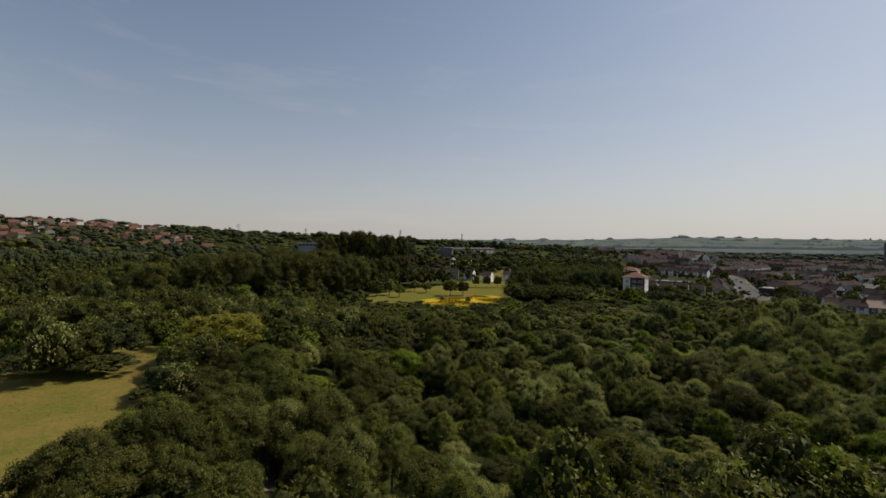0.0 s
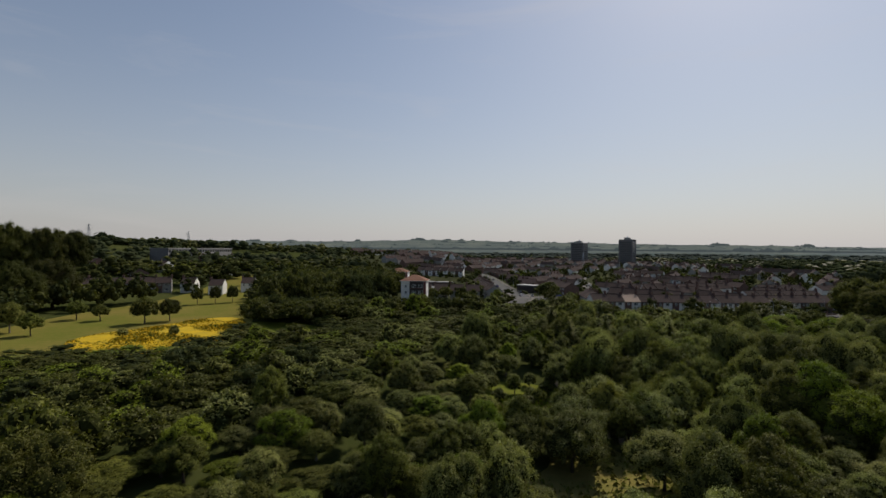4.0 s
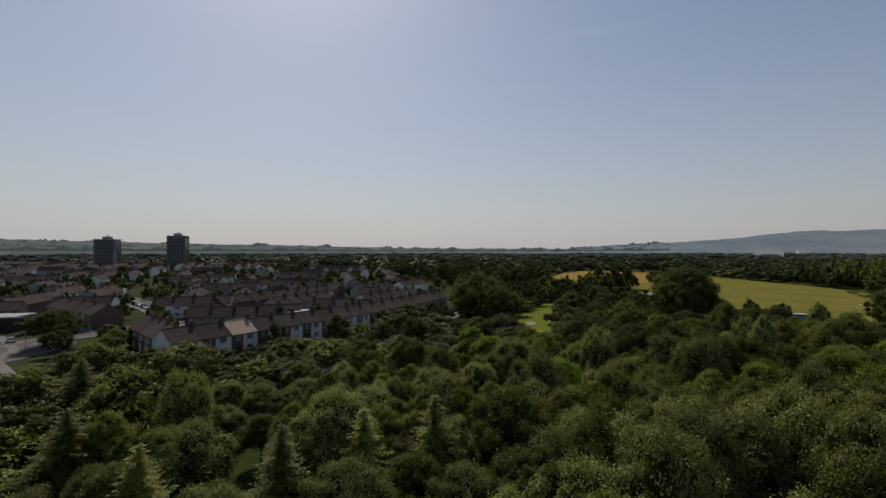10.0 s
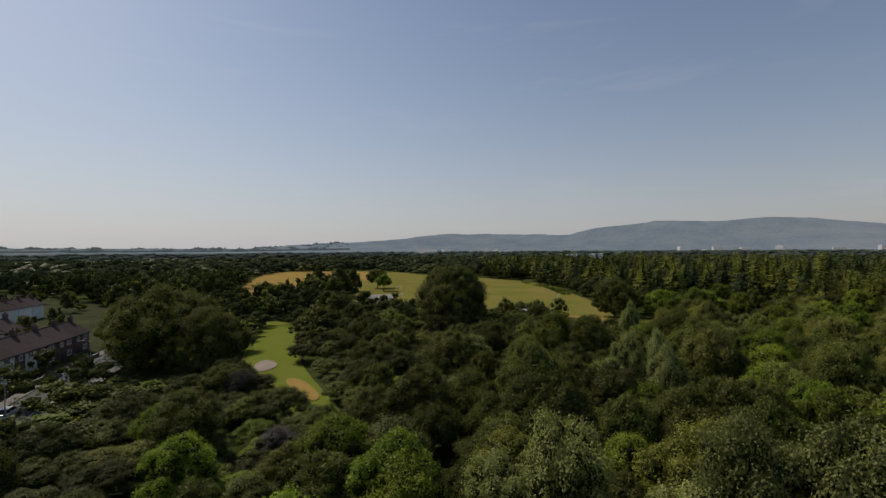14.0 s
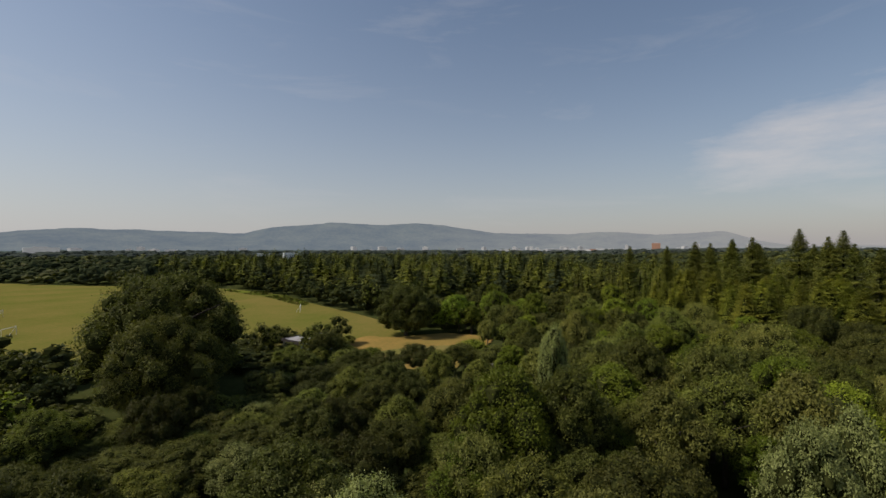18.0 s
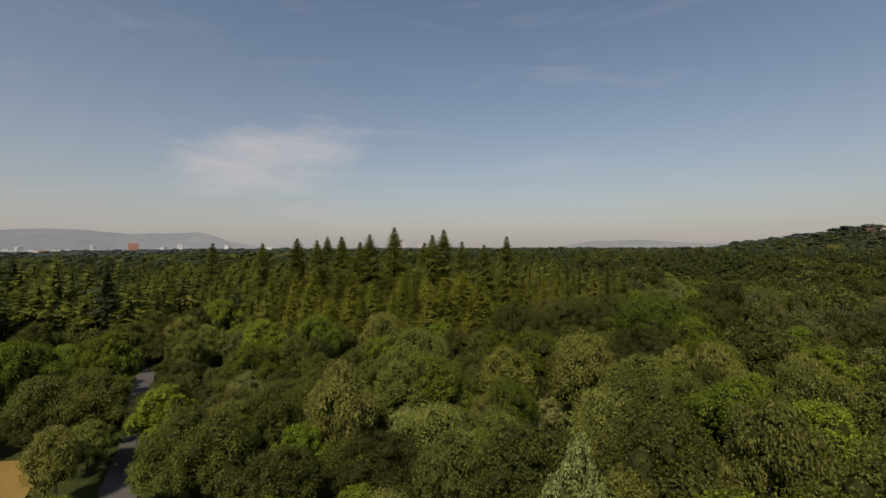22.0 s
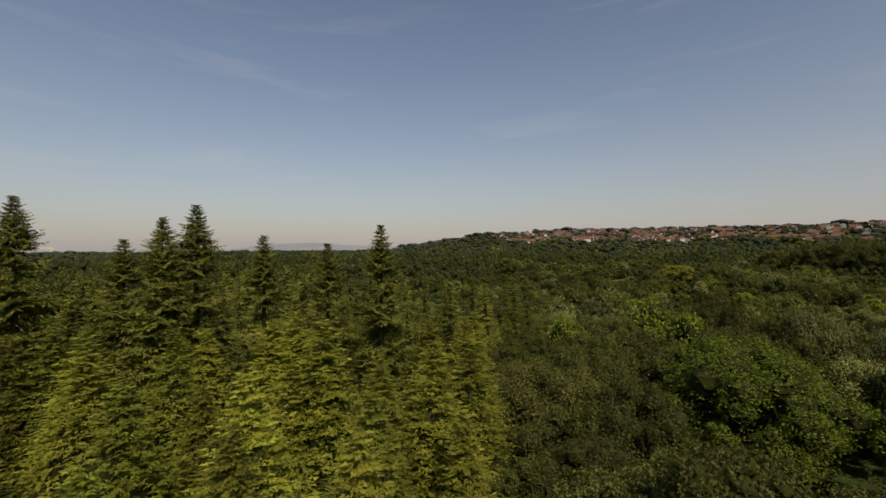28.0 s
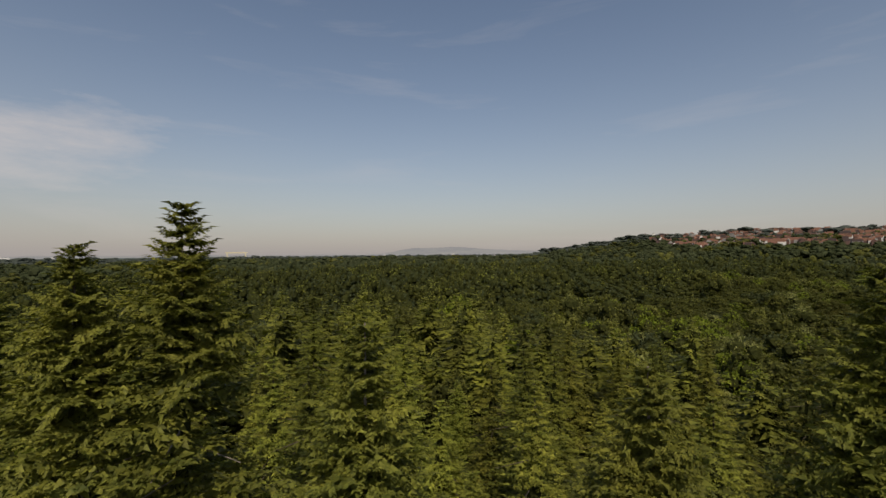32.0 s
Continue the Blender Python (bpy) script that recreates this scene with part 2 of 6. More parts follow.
MAT["gardens"] = material("garden_ground", (0.034, 0.040, 0.018), 1.0, 0.0, (0.064, 0.066, 0.034), 0.07, 0.6, 0.1, world=True)
MAT["path"] = material("path", (0.30, 0.24, 0.19), 0.95, 0.1, (0.22, 0.18, 0.14), 0.3, 4, 0.1, world=True)
MAT["line"] = material("road_paint", (0.75, 0.74, 0.70), 0.7, 0.3, (0.6, 0.58, 0.54), 3, 20)
MAT["render"] = material("white_render", (0.74, 0.72, 0.68), 0.85, 0.2, (0.58, 0.56, 0.52), 0.5, 8, 0.1, obrand=0.12)
MAT["render_grey"] = material("grey_render", (0.30, 0.285, 0.26), 0.85, 0.2, (0.22, 0.21, 0.195), 0.5, 8, 0.1, obrand=0.15)
MAT["brick"] = material("brown_brick", (0.155, 0.092, 0.072), 0.85, 0.2, (0.105, 0.066, 0.055), 0.6, 14, 0.2, obrand=0.12)
MAT["roof"] = material("roof_tile", (0.070, 0.048, 0.042), 0.95, 0.06, (0.044, 0.035, 0.033), 0.8, 9, 0.3, obrand=0.18)
MAT["roof_pale"] = material("roof_pale", (0.34, 0.24, 0.18), 0.8, 0.25, None, 0.8, 9, 0.3)
MAT["roof_red"] = material("roof_red", (0.200, 0.100, 0.062), 0.85, 0.1, (0.150, 0.082, 0.058), 0.8, 9, 0.3, obrand=0.2)
MAT["concrete"] = material("concrete", (0.34, 0.33, 0.31), 0.85, 0.2, (0.26, 0.25, 0.235), 0.3, 5, 0.1)
MAT["concrete_dark"] = material("concrete_dark", (0.17, 0.165, 0.165), 0.85, 0.2, (0.13, 0.125, 0.125), 0.3, 5, 0.1)
MAT["felt"] = material("roof_felt", (0.36, 0.34, 0.33), 0.8, 0.3, (0.25, 0.235, 0.23), 0.4, 3, 0.1)
MAT["dark_trim"] = material("dark_trim", (0.045, 0.035, 0.032), 0.6, 0.4)
MAT["white"] = material("white_paint", (0.80, 0.80, 0.78), 0.5, 0.4, (0.70, 0.70, 0.68), 1, 10)
MAT["glass"] = material("window_glass", (0.03, 0.035, 0.04), 0.12, 0.6, (0.05, 0.055, 0.06), 0.5, 3)
MAT["red_panel"] = material("red_panel", (0.20, 0.055, 0.045), 0.7, 0.3, (0.13, 0.05, 0.045), 0.5, 5)
MAT["mural"] = material("mural_wall", (0.16, 0.27, 0.36), 0.8, 0.2, (0.46, 0.50, 0.52), 0.55, 2.4, fine_mix=0.6)
MAT["tyre"] = material("tyre", (0.02, 0.02, 0.02), 0.9, 0.2)
MAT["steel"] = material("galvanised_steel", (0.40, 0.41, 0.42), 0.45, 0.5, None, 2, 20, metal=0.6)
MAT["lamp_red"] = material("tail_lamp", (0.35, 0.02, 0.02), 0.3, 0.5)
for cname, c in (("white", (0.75, 0.75, 0.75)), ("silver", (0.42, 0.43, 0.45)), ("black", (0.02, 0.02, 0.025)), ("blue", (0.03, 0.07, 0.22)), ("red", (0.28, 0.03, 0.03)), ("grey", (0.12, 0.125, 0.13))):
    MAT["car_" + cname] = material("car_paint_" + cname, c, 0.25, 0.6, tuple(v * 0.9 for v in c), 1, 5, metal=0.2)


# distance: haze over far woods, hills and buildings is put in as emission
def haze_material(name, a, b, glow, scale):
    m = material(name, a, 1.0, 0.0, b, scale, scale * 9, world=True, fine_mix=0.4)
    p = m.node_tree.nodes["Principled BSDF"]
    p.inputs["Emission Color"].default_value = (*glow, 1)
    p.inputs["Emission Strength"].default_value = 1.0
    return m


# ---- small mesh helpers ----
def np_mesh(name, verts, faces, mats, index=None, smooth=False):
    """A mesh from numpy arrays; all faces have the same number of corners."""
    me = bpy.data.meshes.new(name)
    verts, faces = np.asarray(verts, np.float32), np.asarray(faces, np.int32)
    k = faces.shape[1]
    me.vertices.add(len(verts))
    me.vertices.foreach_set("co", verts.ravel())
    me.loops.add(faces.size)
    me.loops.foreach_set("vertex_index", faces.ravel())
    me.polygons.add(len(faces))
    me.polygons.foreach_set("loop_start", np.arange(len(faces), dtype=np.int32) * k)
    if index is not None:
        me.polygons.foreach_set("material_index", np.asarray(index, np.int32))
    me.polygons.foreach_set("use_smooth", np.full(len(faces), smooth))
    for mt in mats:
        me.materials.append(mt)
    me.update(calc_edges=True)
    return me


def part(name, bm, mat, parent=None, label="", smooth=False):
    """Links a bmesh (or a mesh) as one mesh object under a thing or a part."""
    if isinstance(bm, bpy.types.Mesh):
        me = bm
    else:
        me = bpy.data.meshes.new(name)
        bm.to_mesh(me)
        bm.free()
        if smooth:
            me.polygons.foreach_set("use_smooth", [True] * len(me.polygons))
        for mt in (mat if isinstance(mat, (list, tuple)) else [mat]):
            me.materials.append(mt)
    ob = new(name, me)
    ob.parent = parent
    return tagged(ob, label)


def box(bm, x0, x1, y0, y1, z0, z1, mi=0, bevel=0.0):
    vs = [bm.verts.new(p) for p in ((x0, y0, z0), (x1, y0, z0), (x1, y1, z0), (x0, y1, z0), (x0, y0, z1), (x1, y0, z1), (x1, y1, z1), (x0, y1, z1))]
    fs = [bm.faces.new([vs[i] for i in q]) for q in ((3, 2, 1, 0), (4, 5, 6, 7), (0, 1, 5, 4), (1, 2, 6, 5), (2, 3, 7, 6), (3, 0, 4, 7))]
    for f in fs:
        f.material_index = mi
    if bevel:
        bmesh.ops.bevel(bm, geom=list({e for f in fs for e in f.edges}), offset=bevel, segments=1, affect="EDGES")
    return fs


def boxed(*a, **k):
    bm = bmesh.new()
    box(bm, *a, **k)
    return bm


def prism(bm, outline, y0, y1, mi=0):
    """Extrudes an outline of (x, z) along y."""
    a = [bm.verts.new((x, y0, z)) for x, z in outline]
    b = [bm.verts.new((x, y1, z)) for x, z in outline]
    fs = [bm.faces.new(a), bm.faces.new(b[::-1])]
    n = len(outline)
    for i in range(n):
        fs.append(bm.faces.new((a[(i + 1) % n], a[i], b[i], b[(i + 1) % n])))
    for f in fs:
        f.material_index = mi
    return fs


def tube(bm, a, b, ra, rb, seg=7, mi=0):
    """A tapered round bar from a to b."""
    a, b = Vector(a), Vector(b)
    q = (b - a).to_track_quat("Z", "Y")
    rings = [[bm.verts.new(p + q @ Vector((r * math.cos(t * math.tau / seg), r * math.sin(t * math.tau / seg), 0))) for t in range(seg)] for p, r in ((a, ra), (b, rb))]
    for i in range(seg):
        bm.faces.new((rings[0][i], rings[0][(i + 1) % seg], rings[1][(i + 1) % seg], rings[1][i])).material_index = mi
    bm.faces.new(rings[1]).material_index = mi


def empty(name, m, label, category, group="", kind=""):
    e = new(name)
    e.empty_display_size = 0.3
    e.matrix_basis = m
    return tagged(e, label, category, group, kind)


# ---- terrain ----
def smooth(t):
    t = np.clip(t, 0.0, 1.0)
    return t * t * (3 - 2 * t)


CENTRE = (100.0, 40.0)
RISE_AZ = [-60, -25, -15, -6, 2, 13, 26, 34, 45, 60, 78, 90, 96, 103]
RISE_EL = [0.0, 0.3, 0.6, 0.9, 1.1, 1.6, 1.7, 1.9, 2.2, 2.2, 2.3, 2.0, 0.8, 0.0]


def bearing(x, y):
    """Degrees counter-clockwise from +y about the middle of the place."""
    return np.degrees(np.arctan2(-(x - CENTRE[0]), y - CENTRE[1]))


def ground_z(x, y):
    x, y = np.asarray(x, float), np.asarray(y, float)
    ax, ay, bx, by = -8.0, 72.0, 82.0, 116.0
    t = np.clip(((x - ax) * (bx - ax) + (y - ay) * (by - ay)) / ((bx - ax) ** 2 + (by - ay) ** 2), 0, 1)
    d = np.hypot(x - ax - t * (bx - ax), y - ay - t * (by - ay))
    z = 0.8 - 6.0 * np.exp(-(d / 27.0) ** 2)
    z = z + 5.4 * smooth((-14 - x) / 30) * smooth((150 - y) / 60)
    z = z + 3.2 * smooth((y - 150) / 60) * smooth((200 - x) / 100) + 1.4 * smooth((y - 130) / 60) * smooth((x - 100) / 100)
    z = z + np.clip((-70 - x) * 0.012, 0, 8)
    az, r = bearing(x, y), np.hypot(x - CENTRE[0], y - CENTRE[1])
    el = np.interp(az, RISE_AZ, RISE_EL)
    top = np.interp(az, [-60, 20, 35, 60, 110], [620, 620, 850, 1250, 1300])
    z = z + np.clip((r - 230) / (top - 230), 0, 1) ** 1.6 * (top * np.tan(np.radians(el)) + 11 * (el > 0.3)) * (1 - 0.5 * smooth((r - top) / 1500))
    z = z + 1.2 * np.sin(x * 0.013 + 1) * np.sin(y * 0.017) * smooth((r - 260) / 200)
    return z


def gz(x, y):
    return float(ground_z(x, y))


def axis_steps(lo, hi, step, end):
    mid = list(np.arange(lo, hi + 0.1, step))
    out, s = [hi], step
    while out[-1] < end:
        s *= 1.13
        out.append(out[-1] + s)
    back = [lo - (v - hi) for v in out[1:]]
    return np.array(back[::-1] + mid + out[1:])


GX, GY = axis_steps(-220, 420, 5, 4850), axis_steps(-220, 420, 5, 4850)
mx, my = np.meshgrid(GX, GY, indexing="ij")
gv = np.stack([mx, my, ground_z(mx, my)], -1).reshape(-1, 3)
ni, nj = len(GX), len(GY)
ii, jj = np.meshgrid(np.arange(ni - 1), np.arange(nj - 1), indexing="ij")
q0 = (ii * nj + jj).ravel()
gf = np.stack([q0, q0 + nj, q0 + nj + 1, q0 + 1], 1)
ground = tagged(new("ground", np_mesh("ground", gv, gf, [MAT["ground"]], smooth=True)), "rolling green ground under the woodland and suburb", "ground", kind="structure")


def grid_height(x, y):
    """The height of the ground sheet itself, between its own corners."""
    i = min(max(int(np.searchsorted(GX, x)) - 1, 0), ni - 2)
    j = min(max(int(np.searchsorted(GY, y)) - 1, 0), nj - 2)
    u, v = (x - GX[i]) / (GX[i + 1] - GX[i]), (y - GY[j]) / (GY[j + 1] - GY[j])
    z = gv[:, 2].reshape(ni, nj)
    return float((z[i, j] * (1 - u) + z[i + 1, j] * u) * (1 - v) + (z[i, j + 1] * (1 - u) + z[i + 1, j + 1] * u) * v)


def inside(poly, x, y):
    x, y = np.asarray(x, float), np.asarray(y, float)
    hit = np.zeros(x.shape, bool)
    n = len(poly)
    for k in range(n):
        (x0, y0), (x1, y1) = poly[k], poly[(k + 1) % n]
        cross = (y0 > y) != (y1 > y)
        hit ^= cross & (x < (x1 - x0) * (y - y0) / ((y1 - y0) if y1 != y0 else 1e-9) + x0)
    return hit


def rounded(poly, times=2):
    for _ in range(times):
        out = []
        for k in range(len(poly)):
            a, b = poly[k], poly[(k + 1) % len(poly)]
            out += [(a[0] * 0.75 + b[0] * 0.25, a[1] * 0.75 + b[1] * 0.25), (a[0] * 0.25 + b[0] * 0.75, a[1] * 0.25 + b[1] * 0.75)]
        poly = out
    return poly


def strip(line, width):
    """The outline of a band along a line."""
    left, right = [], []
    for k, (x, y) in enumerate(line):
        a, b = line[max(k - 1, 0)], line[min(k + 1, len(line) - 1)]
        d = Vector((b[0] - a[0], b[1] - a[1])).normalized()
        left.append((x - d.y * width / 2, y + d.x * width / 2))
        right.append((x + d.y * width / 2, y - d.x * width / 2))
    return left + right[::-1]


def drape(name, poly, mat, lift, label, category, step=3.0, kind="structure"):
    """A sheet that lies on the ground inside an outline."""
    from mathutils.geometry import delaunay_2d_cdt
    pts = []
    n = len(poly)
    for k in range(n):
        a, b = Vector(poly[k]), Vector(poly[(k + 1) % n])
        c = max(1, int((b - a).length / step))
        pts += [a.lerp(b, i / c) for i in range(c)]
    edge = [(i, (i + 1) % len(pts)) for i in range(len(pts))]
    xs, ys = [p[0] for p in poly], [p[1] for p in poly]
    gx, gy = np.meshgrid(np.arange(min(xs), max(xs), step), np.arange(min(ys), max(ys), step))
    keep = inside(poly, gx, gy)
    pts = pts + [Vector((float(a), float(b))) for a, b in zip(gx[keep], gy[keep])]
    vs, _, fs, *_ = delaunay_2d_cdt(pts, edge, [], 1, 1e-4)
    V = np.array([(v.x, v.y, grid_height(v.x, v.y) + lift) for v in vs])
    ob = new(name, np_mesh(name, V, np.array([f[:3] for f in fs]), [mat], smooth=True))
    return tagged(ob, label, category, kind=kind)


CLEAR = []      # outlines where no trees stand


def clearing(poly, soft=True):
    p = rounded(poly) if soft else poly
    CLEAR.append(p)
    return p

# ---- open ground ----
FIELD = clearing([(-38, 36), (-39, 52), (-44, 62), (-51, 80), (-60, 100), (-70, 112), (-104, 122), (-126, 122), (-112, 102), (-84, 76), (-58, 50), (-46, 36)])
drape("rough_grassland", FIELD, MAT["grass_field"], 0.12, "rough dry summer grassland beside the wood", "grass")
ISLAND = rounded([(-64, 74), (-70, 73), (-84, 84), (-104, 108), (-90, 112), (-76, 106), (-66, 94), (-61, 82)])
LUSH_BAND = rounded([(-40, 44), (-43, 44), (-52, 64), (-60, 84), (-62, 96), (-56, 88), (-49, 70), (-43, 56)])
MEADOW = clearing([(-62, 214), (-40, 208), (-17, 200), (2, 188), (18, 186), (31, 206), (36, 230), (46, 300), (70, 420), (48, 400), (10, 300), (-16, 276), (-30, 250), (-44, 228), (-60, 226)])
drape("meadow", MEADOW, MAT["grass_mown"], 0.15, "open parkland meadow with dry yellowing grass", "grass")
FLOWERS = rounded([(-14, 206), (2, 189), (18, 188), (30, 206), (34, 234), (22, 240), (6, 226), (-8, 222)])
drape("yellow_flowers", FLOWERS, MAT["flowers"], 0.30, "drift of yellow ragwort flowers in the meadow", "flowers")
LAWN = clearing([(34, 190), (48, 188), (54, 196), (48, 212), (34, 226), (30, 212)])
drape("lawn", LAWN, MAT["grass_lush"], 0.15, "bright mown lawn beside the grove", "grass")
GLADE = clearing([(61, 127), (66, 138), (72, 143), (79, 141), (85, 136), (85, 131), (79, 127), (70, 122)])
drape("glade", GLADE, MAT["grass_lush"], 0.12, "lush weedy glade in the scrub", "grass")
GLADE2 = clearing([(40, 108), (43, 103), (56, 106), (51, 96), (55, 84), (68, 92), (75, 104), (75, 121), (67, 122), (62, 112), (52, 112)])
drape("glade", GLADE2, MAT["grass_dry"], 0.12, "weedy opening with dry grass in the scrub", "grass")
TRACK = strip([(88, 138), (86, 132), (88, 124), (84, 117), (78, 112)], 1.6)
drape("footpath", TRACK, MAT["path"], 0.2, "narrow earth footpath winding through the glade", "path", 1.0)
TRACK0 = clearing(strip([(-26, 64), (-22, 57), (-19, 50), (-17, 40)], 2.2), False)
drape("footpath", TRACK0, MAT["path"], 0.15, "sandy footpath between the trees", "path", 1.5)
PARK = clearing([(300, 92), (286, 84), (250, 96), (226, 101), (208, 103), (193, 105), (198, 110), (214, 111), (232, 113), (262, 106)])
drape("park_lawn", PARK, MAT["grass_lush"], 0.15, "mown green park strip between trees", "grass")
DIRT = rounded([(228, 110), (236, 109), (240, 105), (232, 104)])
drape("worn_patch", DIRT, MAT["path"], 0.3, "worn brown patch in the park lawn", "earth", 2)
DIRT = rounded([(205, 107), (222, 107), (220, 103.6), (207, 104)])
drape("worn_patch", DIRT, MAT["grass_tan"], 0.3, "worn brown patch in the park lawn", "earth", 2)
PITCH = clearing([(222, 6), (226, -6), (240, -30), (290, -66), (332, -97), (380, -118), (480, -118), (620, -120), (640, -40), (560, 20), (380, 10), (330, 60), (296, 66), (286, 50), (262, 16), (244, 2)])
drape("playing_field", PITCH, MAT["grass_mown"], 0.15, "wide mown playing field yellowed by summer", "grass", 6)
LUSHF = rounded([(286, -62), (292, -58), (322, -82), (352, -96), (380, -112), (330, -99)])
drape("long_grass", LUSHF, MAT["grass_lush"], 0.3, "strip of long green grass along the conifers", "grass", 4)
LUSHP = rounded([(288, 52), (300, 64), (303, 50), (298, 38), (286, 34), (276, 36)])
drape("long_grass", LUSHP, MAT["grass_lush"], 0.3, "green grass below the car park", "grass", 4)
GRAVEL = [(302, 59), (357, 26), (350, 9), (300, 44)]
drape("car_park", GRAVEL, MAT["gravel"], 0.35, "empty pale gravel car park", "car park", 4)
TANF = clearing([(330, 96), (376, 92), (533, 44), (660, 0), (640, -60), (600, -100), (500, -60), (440, 0), (360, 60)])
drape("dry_field", TANF, MAT["grass_tan"], 0.25, "dry tan hayfield beyond the park", "field", 8)
SCRAPE = clearing([(238, -8), (232, -5), (221, -14), (217, -16), (205, -14), (204, -6), (208, 3), (207, 12), (208, 24), (217, 22), (232, 14), (240, 4)])
drape("bare_clearing", SCRAPE, MAT["grass_tan"], 0.24, "sun-scorched grass and bare earth beside the lane", "earth", 2)
SCRAPE2 = rounded([(228, 9), (219, 2), (212, -1), (209, 4), (220, 12), (228, 14)])
drape("lush_grass_band", SCRAPE2, MAT["grass_dry"], 0.32, "greener strip of grass across the clearing", "grass", 2)
LANE_LINE = [(186, -46), (190.2, -31), (192.8, -22), (196.4, -7), (199.6, 2), (200.9, 10.6), (202.4, 23.4), (203.6, 32.2), (204.6, 40)]
LANE = clearing(strip(LANE_LINE, 4.6), False)
drape("lane", strip(LANE_LINE, 2.8), MAT["tarmac"], 0.3, "narrow tarmac lane through the trees", "path", 1.4)
# the estate roads
ROAD1 = [(150, 172), (168, 163), (200, 150.5), (222, 145), (246, 139), (280, 128), (320, 116), (360, 104)]
ROAD2 = [(146, 214), (160, 234), (172, 243), (186, 262), (205, 300), (237, 357), (290, 440), (340, 520)]
ROAD3 = [(170, 240), (190, 243), (212, 232), (240, 246), (256, 263), (300, 320), (350, 360)]
ROAD4 = [(212, 232), (216, 226), (240, 200), (262, 184), (300, 176)]
for line, w in ((ROAD1, 7.0), (ROAD2, 9.0), (ROAD3, 8.0), (ROAD4, 6.0)):
    CLEAR.append(strip(line if line is not ROAD1 else line[2:], w + 1.5))
    drape("road", strip(line, w), MAT["asphalt"], 0.2, "sunlit grey asphalt estate road", "road", 3)
    for side in (-1, 1):
        off = [(x, y) for x, y in strip(line, w + 2.2)]
        half = off[:len(line)] if side < 0 else off[len(line):][::-1]
        drape("pavement", strip(half, 1.9), MAT["paving"], 0.32, "pale paved footway with a kerb", "pavement", 3)
drape("junction", rounded([(150, 228), (166, 226), (190, 232), (192, 250), (176, 256), (160, 240)]), MAT["asphalt"], 0.23, "wide asphalt road junction", "road", 3)
CLEAR.append([(146, 226), (168, 220), (214, 224), (216, 250), (190, 262), (160, 250)])
YARD = [(122, 262), (142, 268), (170, 318), (160, 332), (130, 300)]
drape("parking_court", YARD, MAT["gravel"], 0.2, "pale concrete parking court", "car park", 4)
CLEAR.append(YARD)
for k in range(14):
    t = 0.18 + k * 0.04
    a, b = Vector(ROAD1[2]), Vector(ROAD1[5])
    p = a.lerp(b, t)
    x, y = p.x, p.y
    bm = boxed(-1.1, 1.1, -0.08, 0.08, 0, 0.03)
    ln = part("road_marking", bm, MAT["line"], None, "white dashed centre line")
    ln.matrix_basis = pose(x, y - 1.2 * math.sin(t * 3), grid_height(x, y) + 0.24, 0, 0, -17)
    tagged(ln, "", "road marking", "centre line of the terrace road", "structure")

CLEAR.append([(-30, 296), (12, 300), (16, 342), (-42, 346)])
# built-up land, kept free of woodland
ESTATE = [(96, 222), (150, 200), (165, 172), (208, 158), (262, 138), (330, 122), (420, 150), (560, 230), (760, 420), (760, 760), (520, 860), (300, 800), (200, 620), (150, 420), (92, 320)]
drape("garden_ground", ESTATE, MAT["gardens"], 0.08, "gardens, yards and lawns between the houses", "gardens", 9)

# ---- tree shapes ----
rng = np.random.default_rng(7)


def ico_arrays(level):
    bm = bmesh.new()
    bmesh.ops.create_icosphere(bm, subdivisions=level, radius=1.0)
    V = np.array([v.co[:] for v in bm.verts])
    F = np.array([[v.index for v in f.verts] for f in bm.faces])
    bm.free()
    return V, F


ICO1 = ico_arrays(1)


def unit(v):
    return v / np.maximum(np.linalg.norm(v, axis=-1, keepdims=True), 1e-9)


def leaf_tris(P, Nrm, size, stretch=1.0, toward=None):
    """One small curled triangle of foliage at each point."""
    n = len(P)
    r = unit(rng.normal(size=(n, 3))) if toward is None else toward + rng.normal(size=(n, 3)) * 0.35
    u = unit(r - (r * Nrm).sum(1, keepdims=True) * Nrm)
    v = np.cross(Nrm, u)
    s = (size * rng.uniform(0.6, 1.35, n))[:, None]
    a = P + u * s * stretch + Nrm * s * rng.uniform(-0.3, 0.25, (n, 1))
    b = P - u * s * 0.55 * stretch + v * s * rng.uniform(0.55, 0.95, (n, 1))
    c = P - u * s * 0.55 * stretch - v * s * rng.uniform(0.55, 0.95, (n, 1))
    V = np.stack([a, b, c], 1).reshape(-1, 3)
    return V, np.arange(3 * n).reshape(n, 3)


def join(parts):
    V, F, o = [], [], 0
    for v, f in parts:
        V.append(v), F.append(f + o)
        o += len(v)
    return np.concatenate(V), np.concatenate(F)


